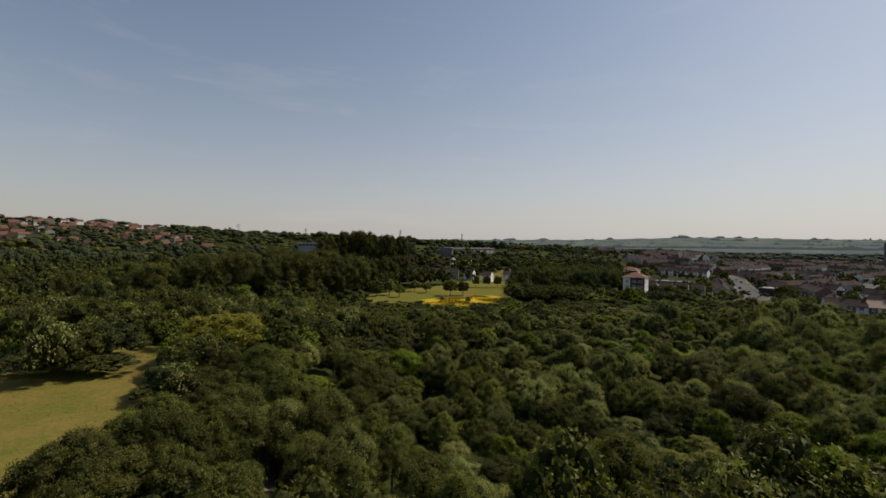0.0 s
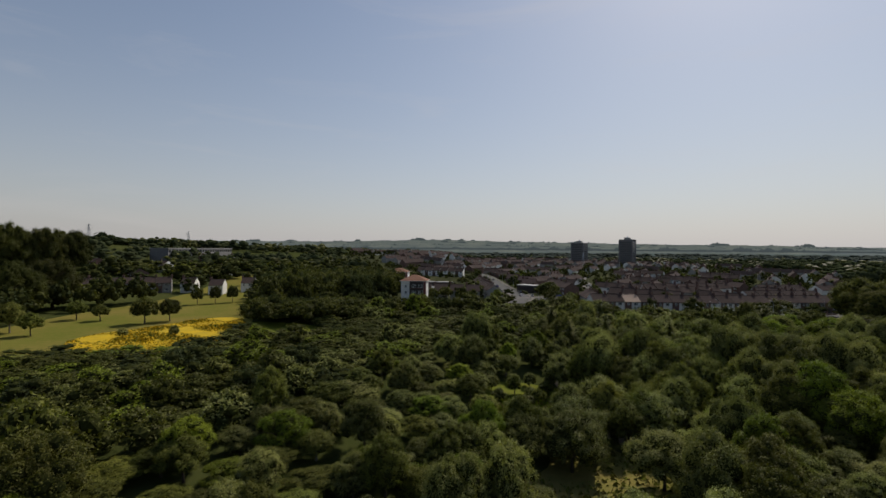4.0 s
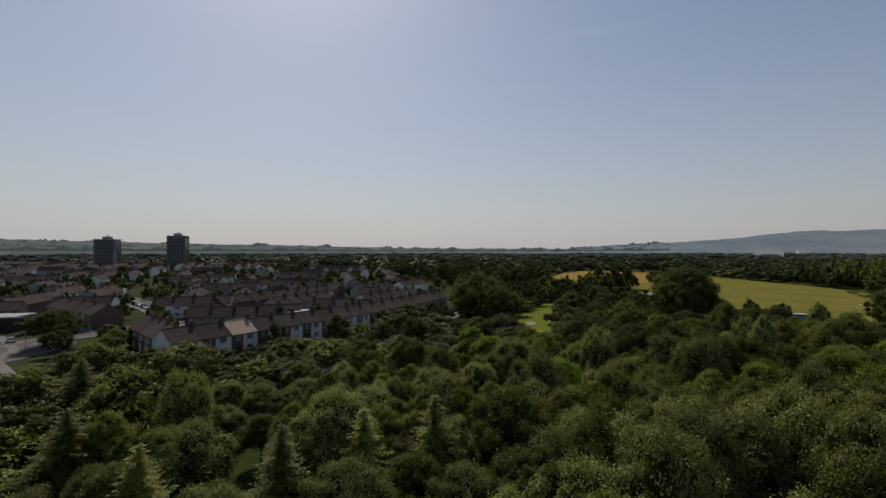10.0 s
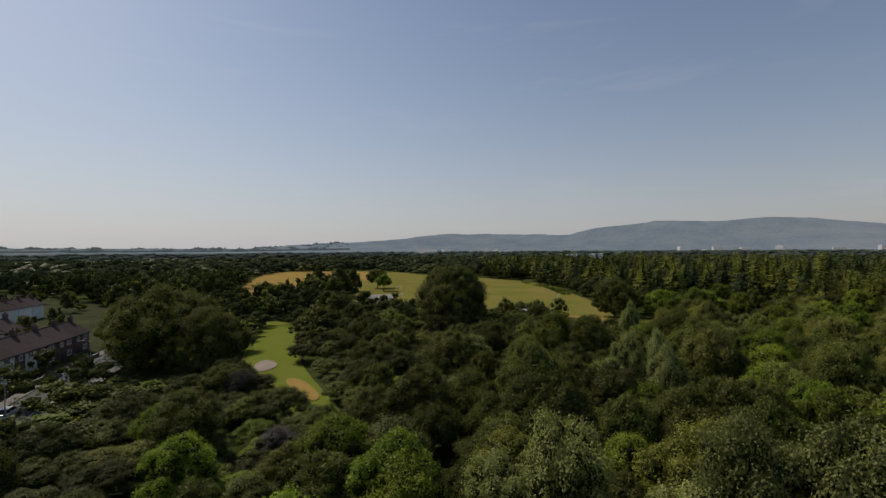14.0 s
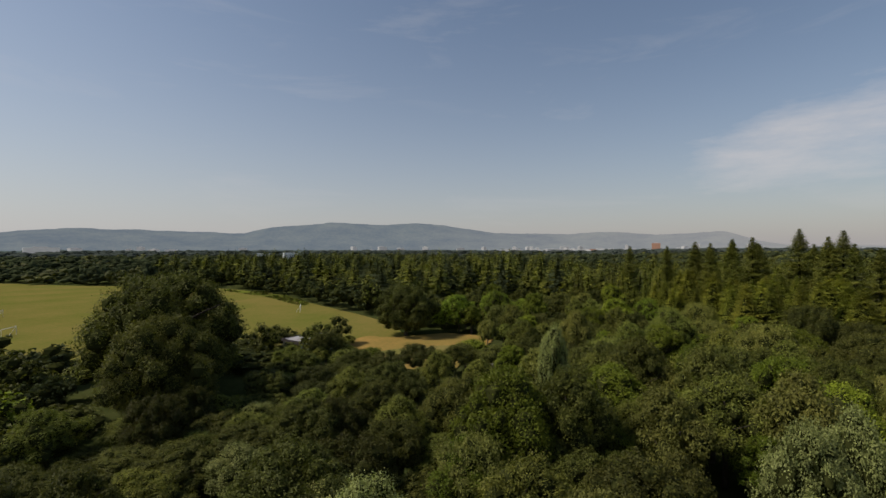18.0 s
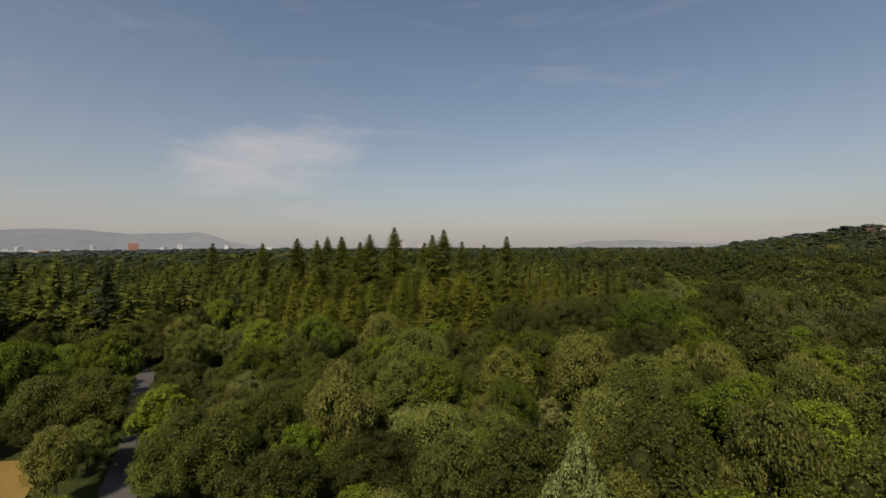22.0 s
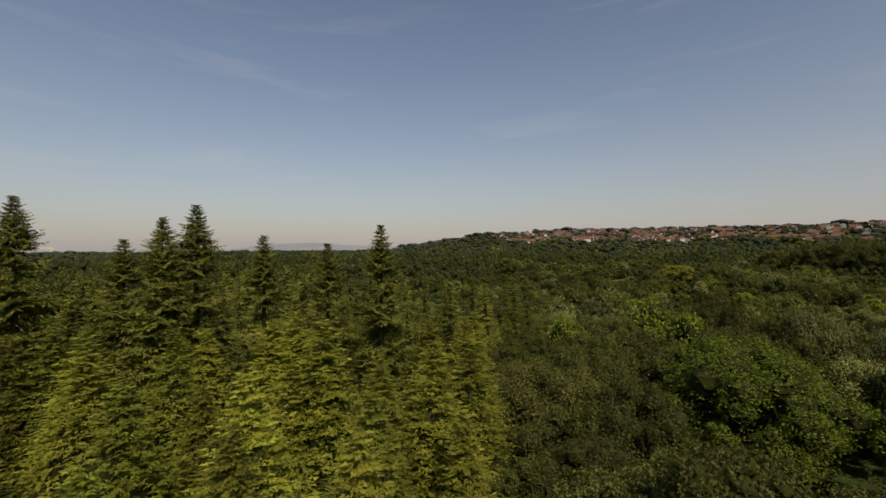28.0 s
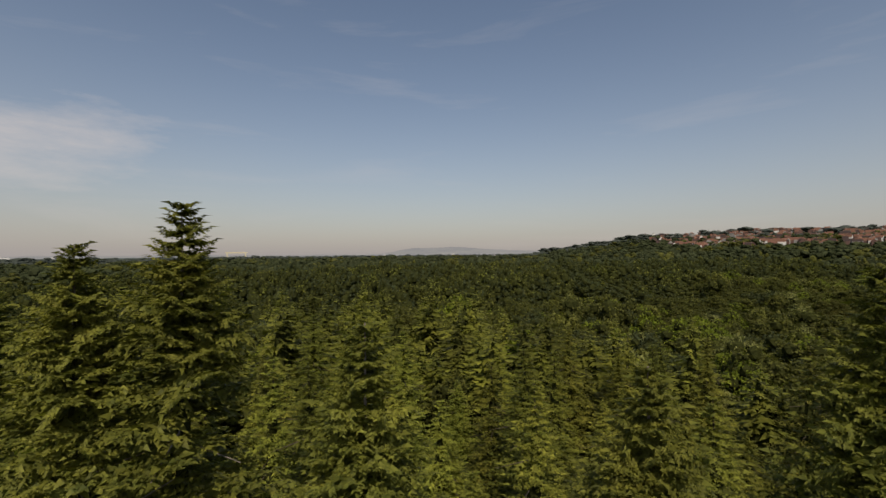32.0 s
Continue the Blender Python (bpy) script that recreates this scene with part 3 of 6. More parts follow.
def crown(H, R, base, lumps, leaves, size, core=ICO1, lump_r=0.40, squash=1.0, droop=0.0, pointed=0.0, open_=0.0, jit=0.36, fill=0.70, low=1.72):
    """Foliage of a broadleaved tree: overlapping boughs, each clothed in leaves."""
    hz = (H - base) / 2
    cz = base + hz
    C, rad = [np.array([0, 0, cz])], [0.55 * R]
    for k in range(lumps):
        t = (k + 0.5) / lumps
        z = 1 - low * t
        a = k * 2.39996 + rng.uniform(-0.4, 0.4)
        w = math.sqrt(max(0, 1 - z * z)) * (1 - pointed * max(z, 0))
        f = rng.uniform(0.60, 0.92)
        C.append(np.array([math.cos(a) * w * R * f, math.sin(a) * w * R * f, cz + z * hz * 0.70 * squash]))
        rad.append(R * lump_r * rng.uniform(0.55, 1.45) * (1 - 0.25 * pointed * max(z, 0)))
    C, rad = np.array(C), np.array(rad)
    zsc = min(1.15, hz / R)
    w = rad ** 2
    pick = rng.choice(len(C), int(leaves * 1.8), p=w / w.sum())
    tuft = unit(rng.normal(size=(len(C), 12, 3)))
    which = rng.integers(12, size=len(pick))
    off = rng.normal(size=(len(pick), 3)) * 0.40
    D = unit(tuft[pick, which] + off)
    D[:, 2] = np.where(D[:, 2] < -0.5, -D[:, 2], D[:, 2])
    bulge = 0.26 * np.exp(-(off ** 2).sum(1) / 0.16)
    P = C[pick] + D * (rad[pick] * (0.82 + bulge + rng.uniform(-0.12, 0.16 + open_, len(pick)) + rng.uniform(0, 1, len(pick)) ** 6 * 0.4))[:, None] * np.array([1, 1, zsc])
    dist = np.linalg.norm((P[:, None] - C[None]) / np.array([1, 1, zsc]), axis=2) / rad[None]
    dist[np.arange(len(P)), pick] = 9
    keep = (dist.min(1) > 0.80)
    P, D, off = P[keep][:leaves], D[keep][:leaves], off[keep][:leaves]
    Nrm = unit(D * 0.8 + off * 1.6 + np.array([0, 0, 0.3]) + rng.normal(size=D.shape) * (jit + 0.1))
    down = np.tile(np.array([[0, 0, -1.0]]), (len(P), 1)) if droop else None
    parts = [leaf_tris(P, Nrm, size, 1.0 + droop, down)]
    crown.leaves = len(P)
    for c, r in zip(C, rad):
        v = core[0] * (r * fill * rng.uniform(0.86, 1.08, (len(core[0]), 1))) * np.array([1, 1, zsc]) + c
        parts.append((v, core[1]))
    return join(parts)


def conifer(H, R, base, step, per, teeth, sub, droop, up=0.35, thin=0.0, flare=2.0, fan=0.38, power=1.0, wobble=0.2, bare=(0, 0, 0), lift=0.75):
    """Whorls of drooping fronds; a frond is a spine with side shoots, which carry needle sprays of their own if sub > 0."""
    rows, h = [], base
    while h < H - 0.12:
        f = (H - h) / (H - base)
        r0 = R * min(1.0, f * flare) ** power + 0.14
        turn = rng.uniform(0, math.tau)
        for k in range(max(6, int(per * (0.5 + 0.5 * min(1, f * flare))))):
            if rng.random() > thin * (0.3 + f) and not (bare[0] < f < bare[1] and rng.random() < bare[2]):
                rows.append((turn + k * 2.39996 + rng.uniform(-0.2, 0.2), r0 * rng.uniform(0.66, 1.14), h + rng.uniform(-wobble, wobble) * step))
        h += step * (0.30 + 0.75 * f)
    A, L, Z = np.array(rows).T
    B = len(A)
    o = np.stack([np.cos(A), np.sin(A), np.zeros(B)], 1)
    roll = rng.uniform(-0.7, 0.7, B)
    sd = np.stack([-np.sin(A) * np.cos(roll), np.cos(A) * np.cos(roll), np.sin(roll)], 1)
    dr = droop * rng.uniform(0.7, 1.35, B) - lift * np.exp(-(H - Z) / (0.085 * H))      # the top shoots point upwards

    def spine(s):
        z = -dr[:, None] * L[:, None] * s + up * L[:, None] * np.maximum(0, s - 0.45) ** 1.5
        return o[:, None] * (L[:, None] * s)[..., None] + np.stack([np.zeros_like(z), np.zeros_like(z), z + Z[:, None]], -1)
    s0 = (np.arange(teeth)[None] + rng.uniform(0.1, 0.9, (B, teeth))) / teeth
    half = 0.55 / teeth
    pa, pb = spine(np.clip(s0 - half, 0.02, 1)), spine(np.clip(s0 + half, 0, 1.0))
    out = []
    for sign in (-1, 1):
        ln = fan * L[:, None] * (1.12 - s0) * np.minimum(1, 0.35 + s0 * 2.5) * rng.uniform(0.7, 1.2, s0.shape) + 0.06
        d = o[:, None] * rng.uniform(0.55, 0.95, s0.shape)[..., None] + sd[:, None] * sign * rng.uniform(0.6, 1.0, s0.shape)[..., None]
        d = unit(d + np.stack([np.zeros(s0.shape)] * 2 + [-rng.uniform(0.0, 0.5, s0.shape)], -1))
        if not sub:
            out.append(np.stack([pa, pb, (pa + pb) / 2 + d * ln[..., None]], 2).reshape(-1, 3))
            continue
        q0, e = (pa + pb) / 2, unit(np.cross(d, np.array([0, 0, 1.0])))
        for m in range(sub):
            u = (m + rng.uniform(0.0, 0.8, s0.shape)) / sub
            q = q0 + d * (ln * u)[..., None]
            for sg in (-1, 1):
                ml = (ln * (0.50 - 0.22 * u) * (1.7 / sub) ** 0.5 * rng.uniform(0.7, 1.25, s0.shape) + 0.03)[..., None]
                t = d * rng.uniform(0.6, 1.0, s0.shape)[..., None] + e * sg * rng.uniform(0.35, 0.9, s0.shape)[..., None] + np.array([0, 0, 1.0]) * rng.uniform(-0.4, 0.25, s0.shape)[..., None]
                n = e * 0.40 + np.array([0, 0, 1.0]) * rng.uniform(-0.3, 0.3, s0.shape)[..., None]
                out.append(np.stack([q - n * ml, q + n * ml, q + t * ml * 1.15], 2).reshape(-1, 3))
    tip = spine(np.ones((B, 1)))[:, 0]
    out.append(np.stack([tip - sd * 0.09, tip + sd * 0.09, tip + o * 0.3], 1).reshape(-1, 3))
    V = np.concatenate(out)
    return V, np.arange(len(V)).reshape(-1, 3)


def cone_core(H, R, base, seg=9, rings=6):
    V, F = [], []
    for i in range(rings):
        f = i / (rings - 1)
        for k in range(seg):
            r = R * (1 - f) ** 0.8 * rng.uniform(0.75, 1.1) + 0.03
            a = k * math.tau / seg + 0.3 * i
            V.append((r * math.cos(a), r * math.sin(a), base + f * (H - base)))
    for i in range(rings - 1):
        for k in range(seg):
            p, q = i * seg + k, i * seg + (k + 1) % seg
            F += [(p, q, q + seg), (p, q + seg, p + seg)]
    return np.array(V), np.array(F)


def trunk_mesh(H, r, limbs, reach, mat, first=0.35, lean=0.0):
    bm = bmesh.new()
    p, rr = Vector((0, 0, -0.6)), r
    for i in range(4):
        q = Vector((lean * H * ((i + 1) / 4) ** 2 + random.uniform(-0.05, 0.05) * H * 0.3, random.uniform(-0.05, 0.05) * H * 0.3, H * (i + 1) / 4))
        tube(bm, p, q, rr, rr * 0.72)
        p, rr = q, rr * 0.72
    for k in range(limbs):
        a, z = k * 2.4 + random.random(), H * random.uniform(first, 0.75)
        st = Vector((0, 0, z))
        e1 = st + Vector((math.cos(a) * reach * 0.55, math.sin(a) * reach * 0.55, H * 0.13))
        e2 = e1 + Vector((math.cos(a + 0.3) * reach * 0.4, math.sin(a + 0.3) * reach * 0.4, H * 0.10))
        tube(bm, st, e1, r * 0.42, r * 0.26, 5)
        tube(bm, e1, e2, r * 0.26, r * 0.10, 5)
    me = bpy.data.meshes.new("trunk")
    bm.to_mesh(me)
    bm.free()
    me.materials.append(mat)
    return me


def dead_twigs(H, r, n, reach, lo, hi, bark):
    """A straight conifer stem with bare dead branches."""
    bm = bmesh.new()
    tube(bm, (0, 0, -0.6), (0, 0, H * 0.55), r, r * 0.55)
    tube(bm, (0, 0, H * 0.55), (0.05, 0, H * 0.99), r * 0.55, 0.02, 6)
    for k in range(n):
        a, z = k * 2.4, H * random.uniform(lo, hi)
        e = Vector((math.cos(a) * reach * random.uniform(0.5, 1), math.sin(a) * reach * random.uniform(0.5, 1), z - random.uniform(0.1, 0.7)))
        tube(bm, (0, 0, z), e, 0.04, 0.012, 4)
    me = bpy.data.meshes.new("trunk")
    bm.to_mesh(me)
    bm.free()
    me.materials.append(MAT[bark])
    return me


# each kind: list of (height, trunk mesh, crown mesh); the roots are made when first used
BROAD = dict(oak=dict(H=10, R=4.2, base=1.4, lumps=40, leaves=16000, size=0.094, lump_r=0.25),
             ash=dict(H=10, R=3.6, base=1.4, lumps=38, leaves=16000, size=0.084, lump_r=0.24, pointed=0.5, open_=0.12),
             willow=dict(H=8, R=3.6, base=0.5, lumps=34, leaves=15000, size=0.080, lump_r=0.26, squash=0.95, open_=0.10),
             birch=dict(H=10, R=2.9, base=1.6, lumps=30, leaves=14000, size=0.074, lump_r=0.28, pointed=0.5, droop=0.8, open_=0.28),
             maple=dict(H=9, R=3.4, base=1.0, lumps=36, leaves=15000, size=0.090, lump_r=0.25, pointed=0.4))
TEMPL, LOD = {}, {}      # TEMPL: the first variants are fine, the last two coarser
ICO0 = ico_arrays(1)
for kind, spec in BROAD.items():
    TEMPL[kind] = []
    for k in range(5):
        sp = dict(spec)
        sp["R"] *= rng.uniform(0.86, 1.14)
        if k > 2:
            sp.update(leaves=int(spec["leaves"] * 0.5), size=spec["size"] * 1.4)
        V, F = crown(core=ICO0, **sp)
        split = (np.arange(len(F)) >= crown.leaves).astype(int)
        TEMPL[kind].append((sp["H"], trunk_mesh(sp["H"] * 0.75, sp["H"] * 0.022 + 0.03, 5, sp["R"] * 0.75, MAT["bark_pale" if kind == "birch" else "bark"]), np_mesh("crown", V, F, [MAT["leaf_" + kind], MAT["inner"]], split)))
    LOD[kind] = []
    for k in range(4):
        sp = dict(spec)
        sp.update(R=spec["R"] * rng.uniform(0.9, 1.15), lumps=13, leaves=800, size=spec["size"] * 2.9, lump_r=spec["lump_r"] * 1.35)
        LOD[kind].append((sp["H"], crown(core=ICO0, **sp), crown.leaves))
INNER = {}      # crowns for the wood inside the flight
for kind, spec in BROAD.items():
    INNER[kind] = []
    for k in range(4):
        sp = dict(spec)
        sp.update(R=spec["R"] * rng.uniform(0.9, 1.15), lumps=22, leaves=2600, size=spec["size"] * 1.9, lump_r=spec["lump_r"] * 1.2)
        INNER[kind].append((sp["H"], crown(core=ICO0, **sp), crown.leaves))
for kind, H, R, base, step, per, teeth, subs, droop, flare, fan, power, core_r in (("spruce", 18, 3.3, 3.0, 0.95, 11, 7, 3, 0.30, 1.35, 0.40, 0.95, 0.26), ("fir", 27, 4.8, 5.0, 0.92, 16, 9, 5, 0.12, 2.1, 0.48, 0.9, 0.11)):
    TEMPL[kind] = []
    for k in range(3):
        V, F = conifer(H, R * rng.uniform(0.9, 1.1), base, step, per, teeth, subs, droop, thin=0.06 * k, flare=flare, fan=fan, power=power, wobble=0.14, bare=(0.24, 0.62, 0.45 + 0.12 * k) if kind == "fir" else (0.25, 0.6, 0.15 * k), lift=0.30)
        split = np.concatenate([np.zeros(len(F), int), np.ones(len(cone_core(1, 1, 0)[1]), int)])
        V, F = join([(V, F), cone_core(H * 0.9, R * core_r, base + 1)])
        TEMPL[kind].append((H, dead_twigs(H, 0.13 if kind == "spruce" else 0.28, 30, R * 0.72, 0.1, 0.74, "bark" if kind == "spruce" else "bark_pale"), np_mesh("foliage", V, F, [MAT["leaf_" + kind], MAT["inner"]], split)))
TEMPL["bigoak"] = []
for k in range(3):
    V, F = crown(20, 10.5 * rng.uniform(0.95, 1.08), -1.2, 84, 44000, 0.142, core=ICO1, lump_r=0.18, low=1.9)
    split = (np.arange(len(F)) >= crown.leaves).astype(int)
    TEMPL["bigoak"].append((20, trunk_mesh(15, 0.65, 9, 8, MAT["bark"]), np_mesh("crown", V, F, [MAT["leaf_oak"], MAT["inner"]], split)))
LOD["spruce"] = []
for k in range(4):
    lod = conifer(18, 3.6 * rng.uniform(0.9, 1.2), 7.0, 1.15, 8, 4, 0, 0.36, flare=1.35, fan=0.5)
    LOD["spruce"].append((18, join([lod, cone_core(16, 1.7, 2, 7, 5)]), len(lod[1])))
INNER["spruce"] = []
for k in range(4):
    lod = conifer(18, 3.6 * rng.uniform(0.9, 1.2), 6.0, 1.0, 10, 6, 1, 0.32, flare=1.35, fan=0.42, wobble=0.12, lift=0.3)
    INNER["spruce"].append((18, join([lod, cone_core(16, 1.2, 2, 7, 5)]), len(lod[1])))
TEMPL["cypress"] = []
for k in range(3):
    V, F = conifer(16, 4.3 * rng.uniform(0.92, 1.1), 0.6, 0.52, 16, 6, 3, 0.52, up=0.6, thin=0.04, flare=1.04, fan=0.40, power=0.80, wobble=1.1, lift=0.4)
    split = np.concatenate([np.zeros(len(F), int), np.ones(len(cone_core(1, 1, 0)[1]), int)])
    V, F = join([(V, F), cone_core(14.6, 2.7, 0.3)])
    TEMPL["cypress"].append((16, trunk_mesh(13, 0.24, 0, 1, MAT["bark"]), np_mesh("foliage", V, F, [MAT["leaf_cypress"], MAT["inner"]], split)))
LOD["cypress"] = []
for k in range(2):
    lod = conifer(16, 3.8, 1.0, 0.95, 9, 4, 0, 0.46, up=0.5, flare=1.05, fan=0.45, power=0.84)
    LOD["cypress"].append((16, join([lod, cone_core(14.4, 2.4, 0.3, 7, 5)]), len(lod[1])))

TREE_LABEL = {
    "oak": "dark green broadleaved tree with a dense rounded crown",
    "ash": "mid-green broadleaved tree with an uneven billowing crown",
    "willow": "grey-green willow with a low rounded bushy crown",
    "birch": "olive-green birch with fine drooping twigs",
    "maple": "fresh bright green maple with a full crown",
    "spruce": "dark green spruce in a close-grown plantation",
    "fir": "tall tiered fir rising above the plantation",
    "cypress": "yellow-green conical cypress with feathery sprays",
}
TREE_NAME = {"bigoak": "oak_tree", "oak": "oak_tree", "ash": "ash_tree", "willow": "willow_tree", "birch": "birch_tree", "maple": "maple_tree", "spruce": "spruce_tree", "fir": "fir_tree", "cypress": "cypress_tree"}
made_tree, count_tree = {}, {}


def plant(kind, x, y, top, wide=1.0, variant=None, label="", crown_mat=None, fine=True):
    """One tree as a thing of its own, with its crown's top at the height top."""
    v = int(rng.integers(3) if fine or len(TEMPL[kind]) < 4 else 3 + rng.integers(2)) if variant is None else variant
    H, tm, cm = TEMPL[kind][v]
    z = gz(x, y)
    s = max(top - z, 2.0) / H
    w = min(max(s, 0.84), 1.2) * wide * (1.0 if label else rng.uniform(0.88, 1.12))
    w *= {"cypress": 1.32, "spruce": 1.2}.get(kind, 1.0)
    lop = 1.0 if label or kind in ("spruce", "fir", "cypress") else rng.uniform(0.84, 1.19)
    lean_axis = Vector((math.cos(x), math.sin(x), 0))
    m = Matrix.Translation((x, y, z)) @ Matrix.Rotation(radians(rng.uniform(-1, 1) * (0.0 if kind == "fir" else 2 if lop == 1.0 else 6)), 4, lean_axis) @ Matrix.Rotation(rng.uniform(0, math.tau), 4, "Z") @ Matrix.Diagonal((w * lop, w / lop, s, 1))
    count_tree[kind] = count_tree.get(kind, 0) + 1
    key = (kind, v)
    if label or crown_mat or key not in made_tree:
        root = empty(TREE_NAME[kind], m, label or TREE_LABEL[kind], "tree", TREE_NAME[kind] + "s of the wood")
        part("trunk", tm, None, root)
        if crown_mat:
            cm = cm.copy()
            cm.materials[0] = crown_mat
        part("foliage" if kind in ("fir", "spruce", "cypress") else "crown", cm, None, root)
        if not (label or crown_mat):
            made_tree[key] = root
        return root
    c = copy_thing(made_tree[key], m)
    c.matrix_basis = m
    return c


# ---- where the trees stand ----
TOPS = np.array([(-20, 88, 3.5), (10, 173, 4.5), (71, 118, 1.5), (23, 76, 0.5), (-4, 74, -0.5), (108, 124, 7.5), (26, 108, 3.5), (91, 155, 6), (82, 179, 4.5),
                 (111, 115, 9.5), (125, 97, 12), (206, 109, 5), (178, 92, 9.5), (155, 81, 10.5), (181, 104, 7), (138, 29, 10), (173, 51, 11.5), (157, 13, 8),
                 (166, -9, 7.5), (147, 28, 9.5), (142, 40, 11), (110, 29, 14), (60, 140, 3), (160, 140, 8), (130, 165, 7), (-60, 92, 14), (-34, 70, 9), (-29, 52, 7.5), (-44, 104, 14), (-40, 86, 12.5), (92, 214, 9.5), (225, 48, 4.5), (195, 142, 4.0), (212, 137, 4.0), (226, 132, 6), (200, 100, 5), (212, 60, 7.5), (214, 38, 5), (232, 62, 6), (30, 40, 9), (178, 148, 5.5), (160, 152, 5.5), (190, 150, 4.5), (-34, 44, 10), (-30, 52, 10.5)])


def canopy_top(x, y):
    d2 = (np.asarray(x)[..., None] - TOPS[:, 0]) ** 2 + (np.asarray(y)[..., None] - TOPS[:, 1]) ** 2 + 60
    w = 1 / d2 ** 1.6
    near = (w * TOPS[:, 2]).sum(-1) / w.sum(-1)
    f = smooth((np.sqrt(d2.min(-1)) - 40) / 70)
    return near * (1 - f) + (ground_z(x, y) + 10.5) * f


CONIFERS = [(103, -2), (92, 10), (70, 6), (50, -10), (34, -40), (20, -110), (40, -220), (120, -260), (215, -130), (200, -62), (168, -52), (160, -40), (122, -2)]
CYPRESS = [(103, -2), (148, -3), (160, -18), (163, -44), (150, -58), (127, -46), (119.5, -30), (112, -9)]
CONIFERS_EAST = [(208, -66), (244, -44), (292, -74), (334, -104), (392, -128), (480, -150), (470, -260), (330, -330), (160, -250), (190, -90)]
NEAR = [(-45, 40), (-46, 60), (-34, 96), (0, 126), (60, 158), (120, 168), (160, 160), (195, 142), (240, 112), (240, 40), (214, -50), (150, -76), (84, -62), (60, -12), (84, 30), (40, 56), (0, 42)]
KEEP = [(-46, 93, 7), (228, -11, 10), (246, 48, 13), (238, 123, 13), (121, 4, 6), (118.5, 24, 12), (131, 17, 6), (101, 12, 6), (190, 42, 5), (169, 68, 6), (244, 12.5, 7), (100, 232, 12), (128, 303, 14)]   # room for the single trees and houses below
FIRS = [(117, -55, 30.6), (116.8, -33.7, 29.3), (118.9, -36.1, 27.8), (119, -25, 25.7), (117.6, -18.6, 24.8), (115, -13.3, 26.9), (113.7, -44.6, 25.6),
        (132.2, -47.7, 27.9), (133.9, -58.9, 27.4), (138.2, -65.4, 26.4), (125, -62, 26.0), (141, -72, 27.0), (149, -78, 25.5), (108, -66, 26.0), (161, -84, 25.5), (128, -76, 28), (118, -82, 26.5)]
for x, y, t in FIRS:
    KEEP.append((x, y, 2.6))


def free(x, y, margin=0.0):
    ok = np.ones(np.shape(x), bool)
    for p in CLEAR:
        ok &= ~inside(p, x, y)
    ok |= inside(ISLAND, x, y)
    ok &= ~inside(ESTATE, x, y)
    for cx, cy, r in KEEP:
        ok &= (x - cx) ** 2 + (y - cy) ** 2 > (r + margin) ** 2
    return ok


def mix_kind(x, y, u, con, cyp):
    """Which kind grows here."""
    if cyp:
        return "cypress"
    if con:
        return "spruce" if u < (0.93 if y > -110 and x < 185 else 0.62) else ("maple", "oak", "ash")[int(u * 1000) % 3]
    if 98 < x < 145 and -2 < y < 31:
        u = 0.0 if u < 0.8 else u
        return "oak" if u < 0.8 else "ash"
    d = math.hypot(x - 85, y - 118)
    if d < 72:
        shares = (("willow", 0.46), ("ash", 0.26), ("maple", 0.10), ("birch", 0.10), ("oak", 0.08))
    elif x > 198 and y > 20:
        shares = (("oak", 0.62), ("ash", 0.26), ("maple", 0.06), ("willow", 0.06))
    elif x > 125 and y < 80:
        shares = (("ash", 0.36), ("birch", 0.20), ("maple", 0.26), ("oak", 0.16), ("willow", 0.02))
    else:
        shares = (("oak", 0.32), ("ash", 0.34), ("willow", 0.14), ("maple", 0.11), ("birch", 0.09))
    for k, s in shares:
        if u < s:
            return k
        u -= s
    return "oak"


def jitter_grid(x0, x1, y0, y1, step, amount=0.36):
    gx, gy = np.meshgrid(np.arange(x0, x1, step), np.arange(y0, y1, step * 0.88))
    gx = gx + (np.arange(gx.shape[0]) % 2)[:, None] * step * 0.5
    return (gx + rng.uniform(-amount, amount, gx.shape) * step).ravel(), (gy + rng.uniform(-amount, amount, gy.shape) * step).ravel()


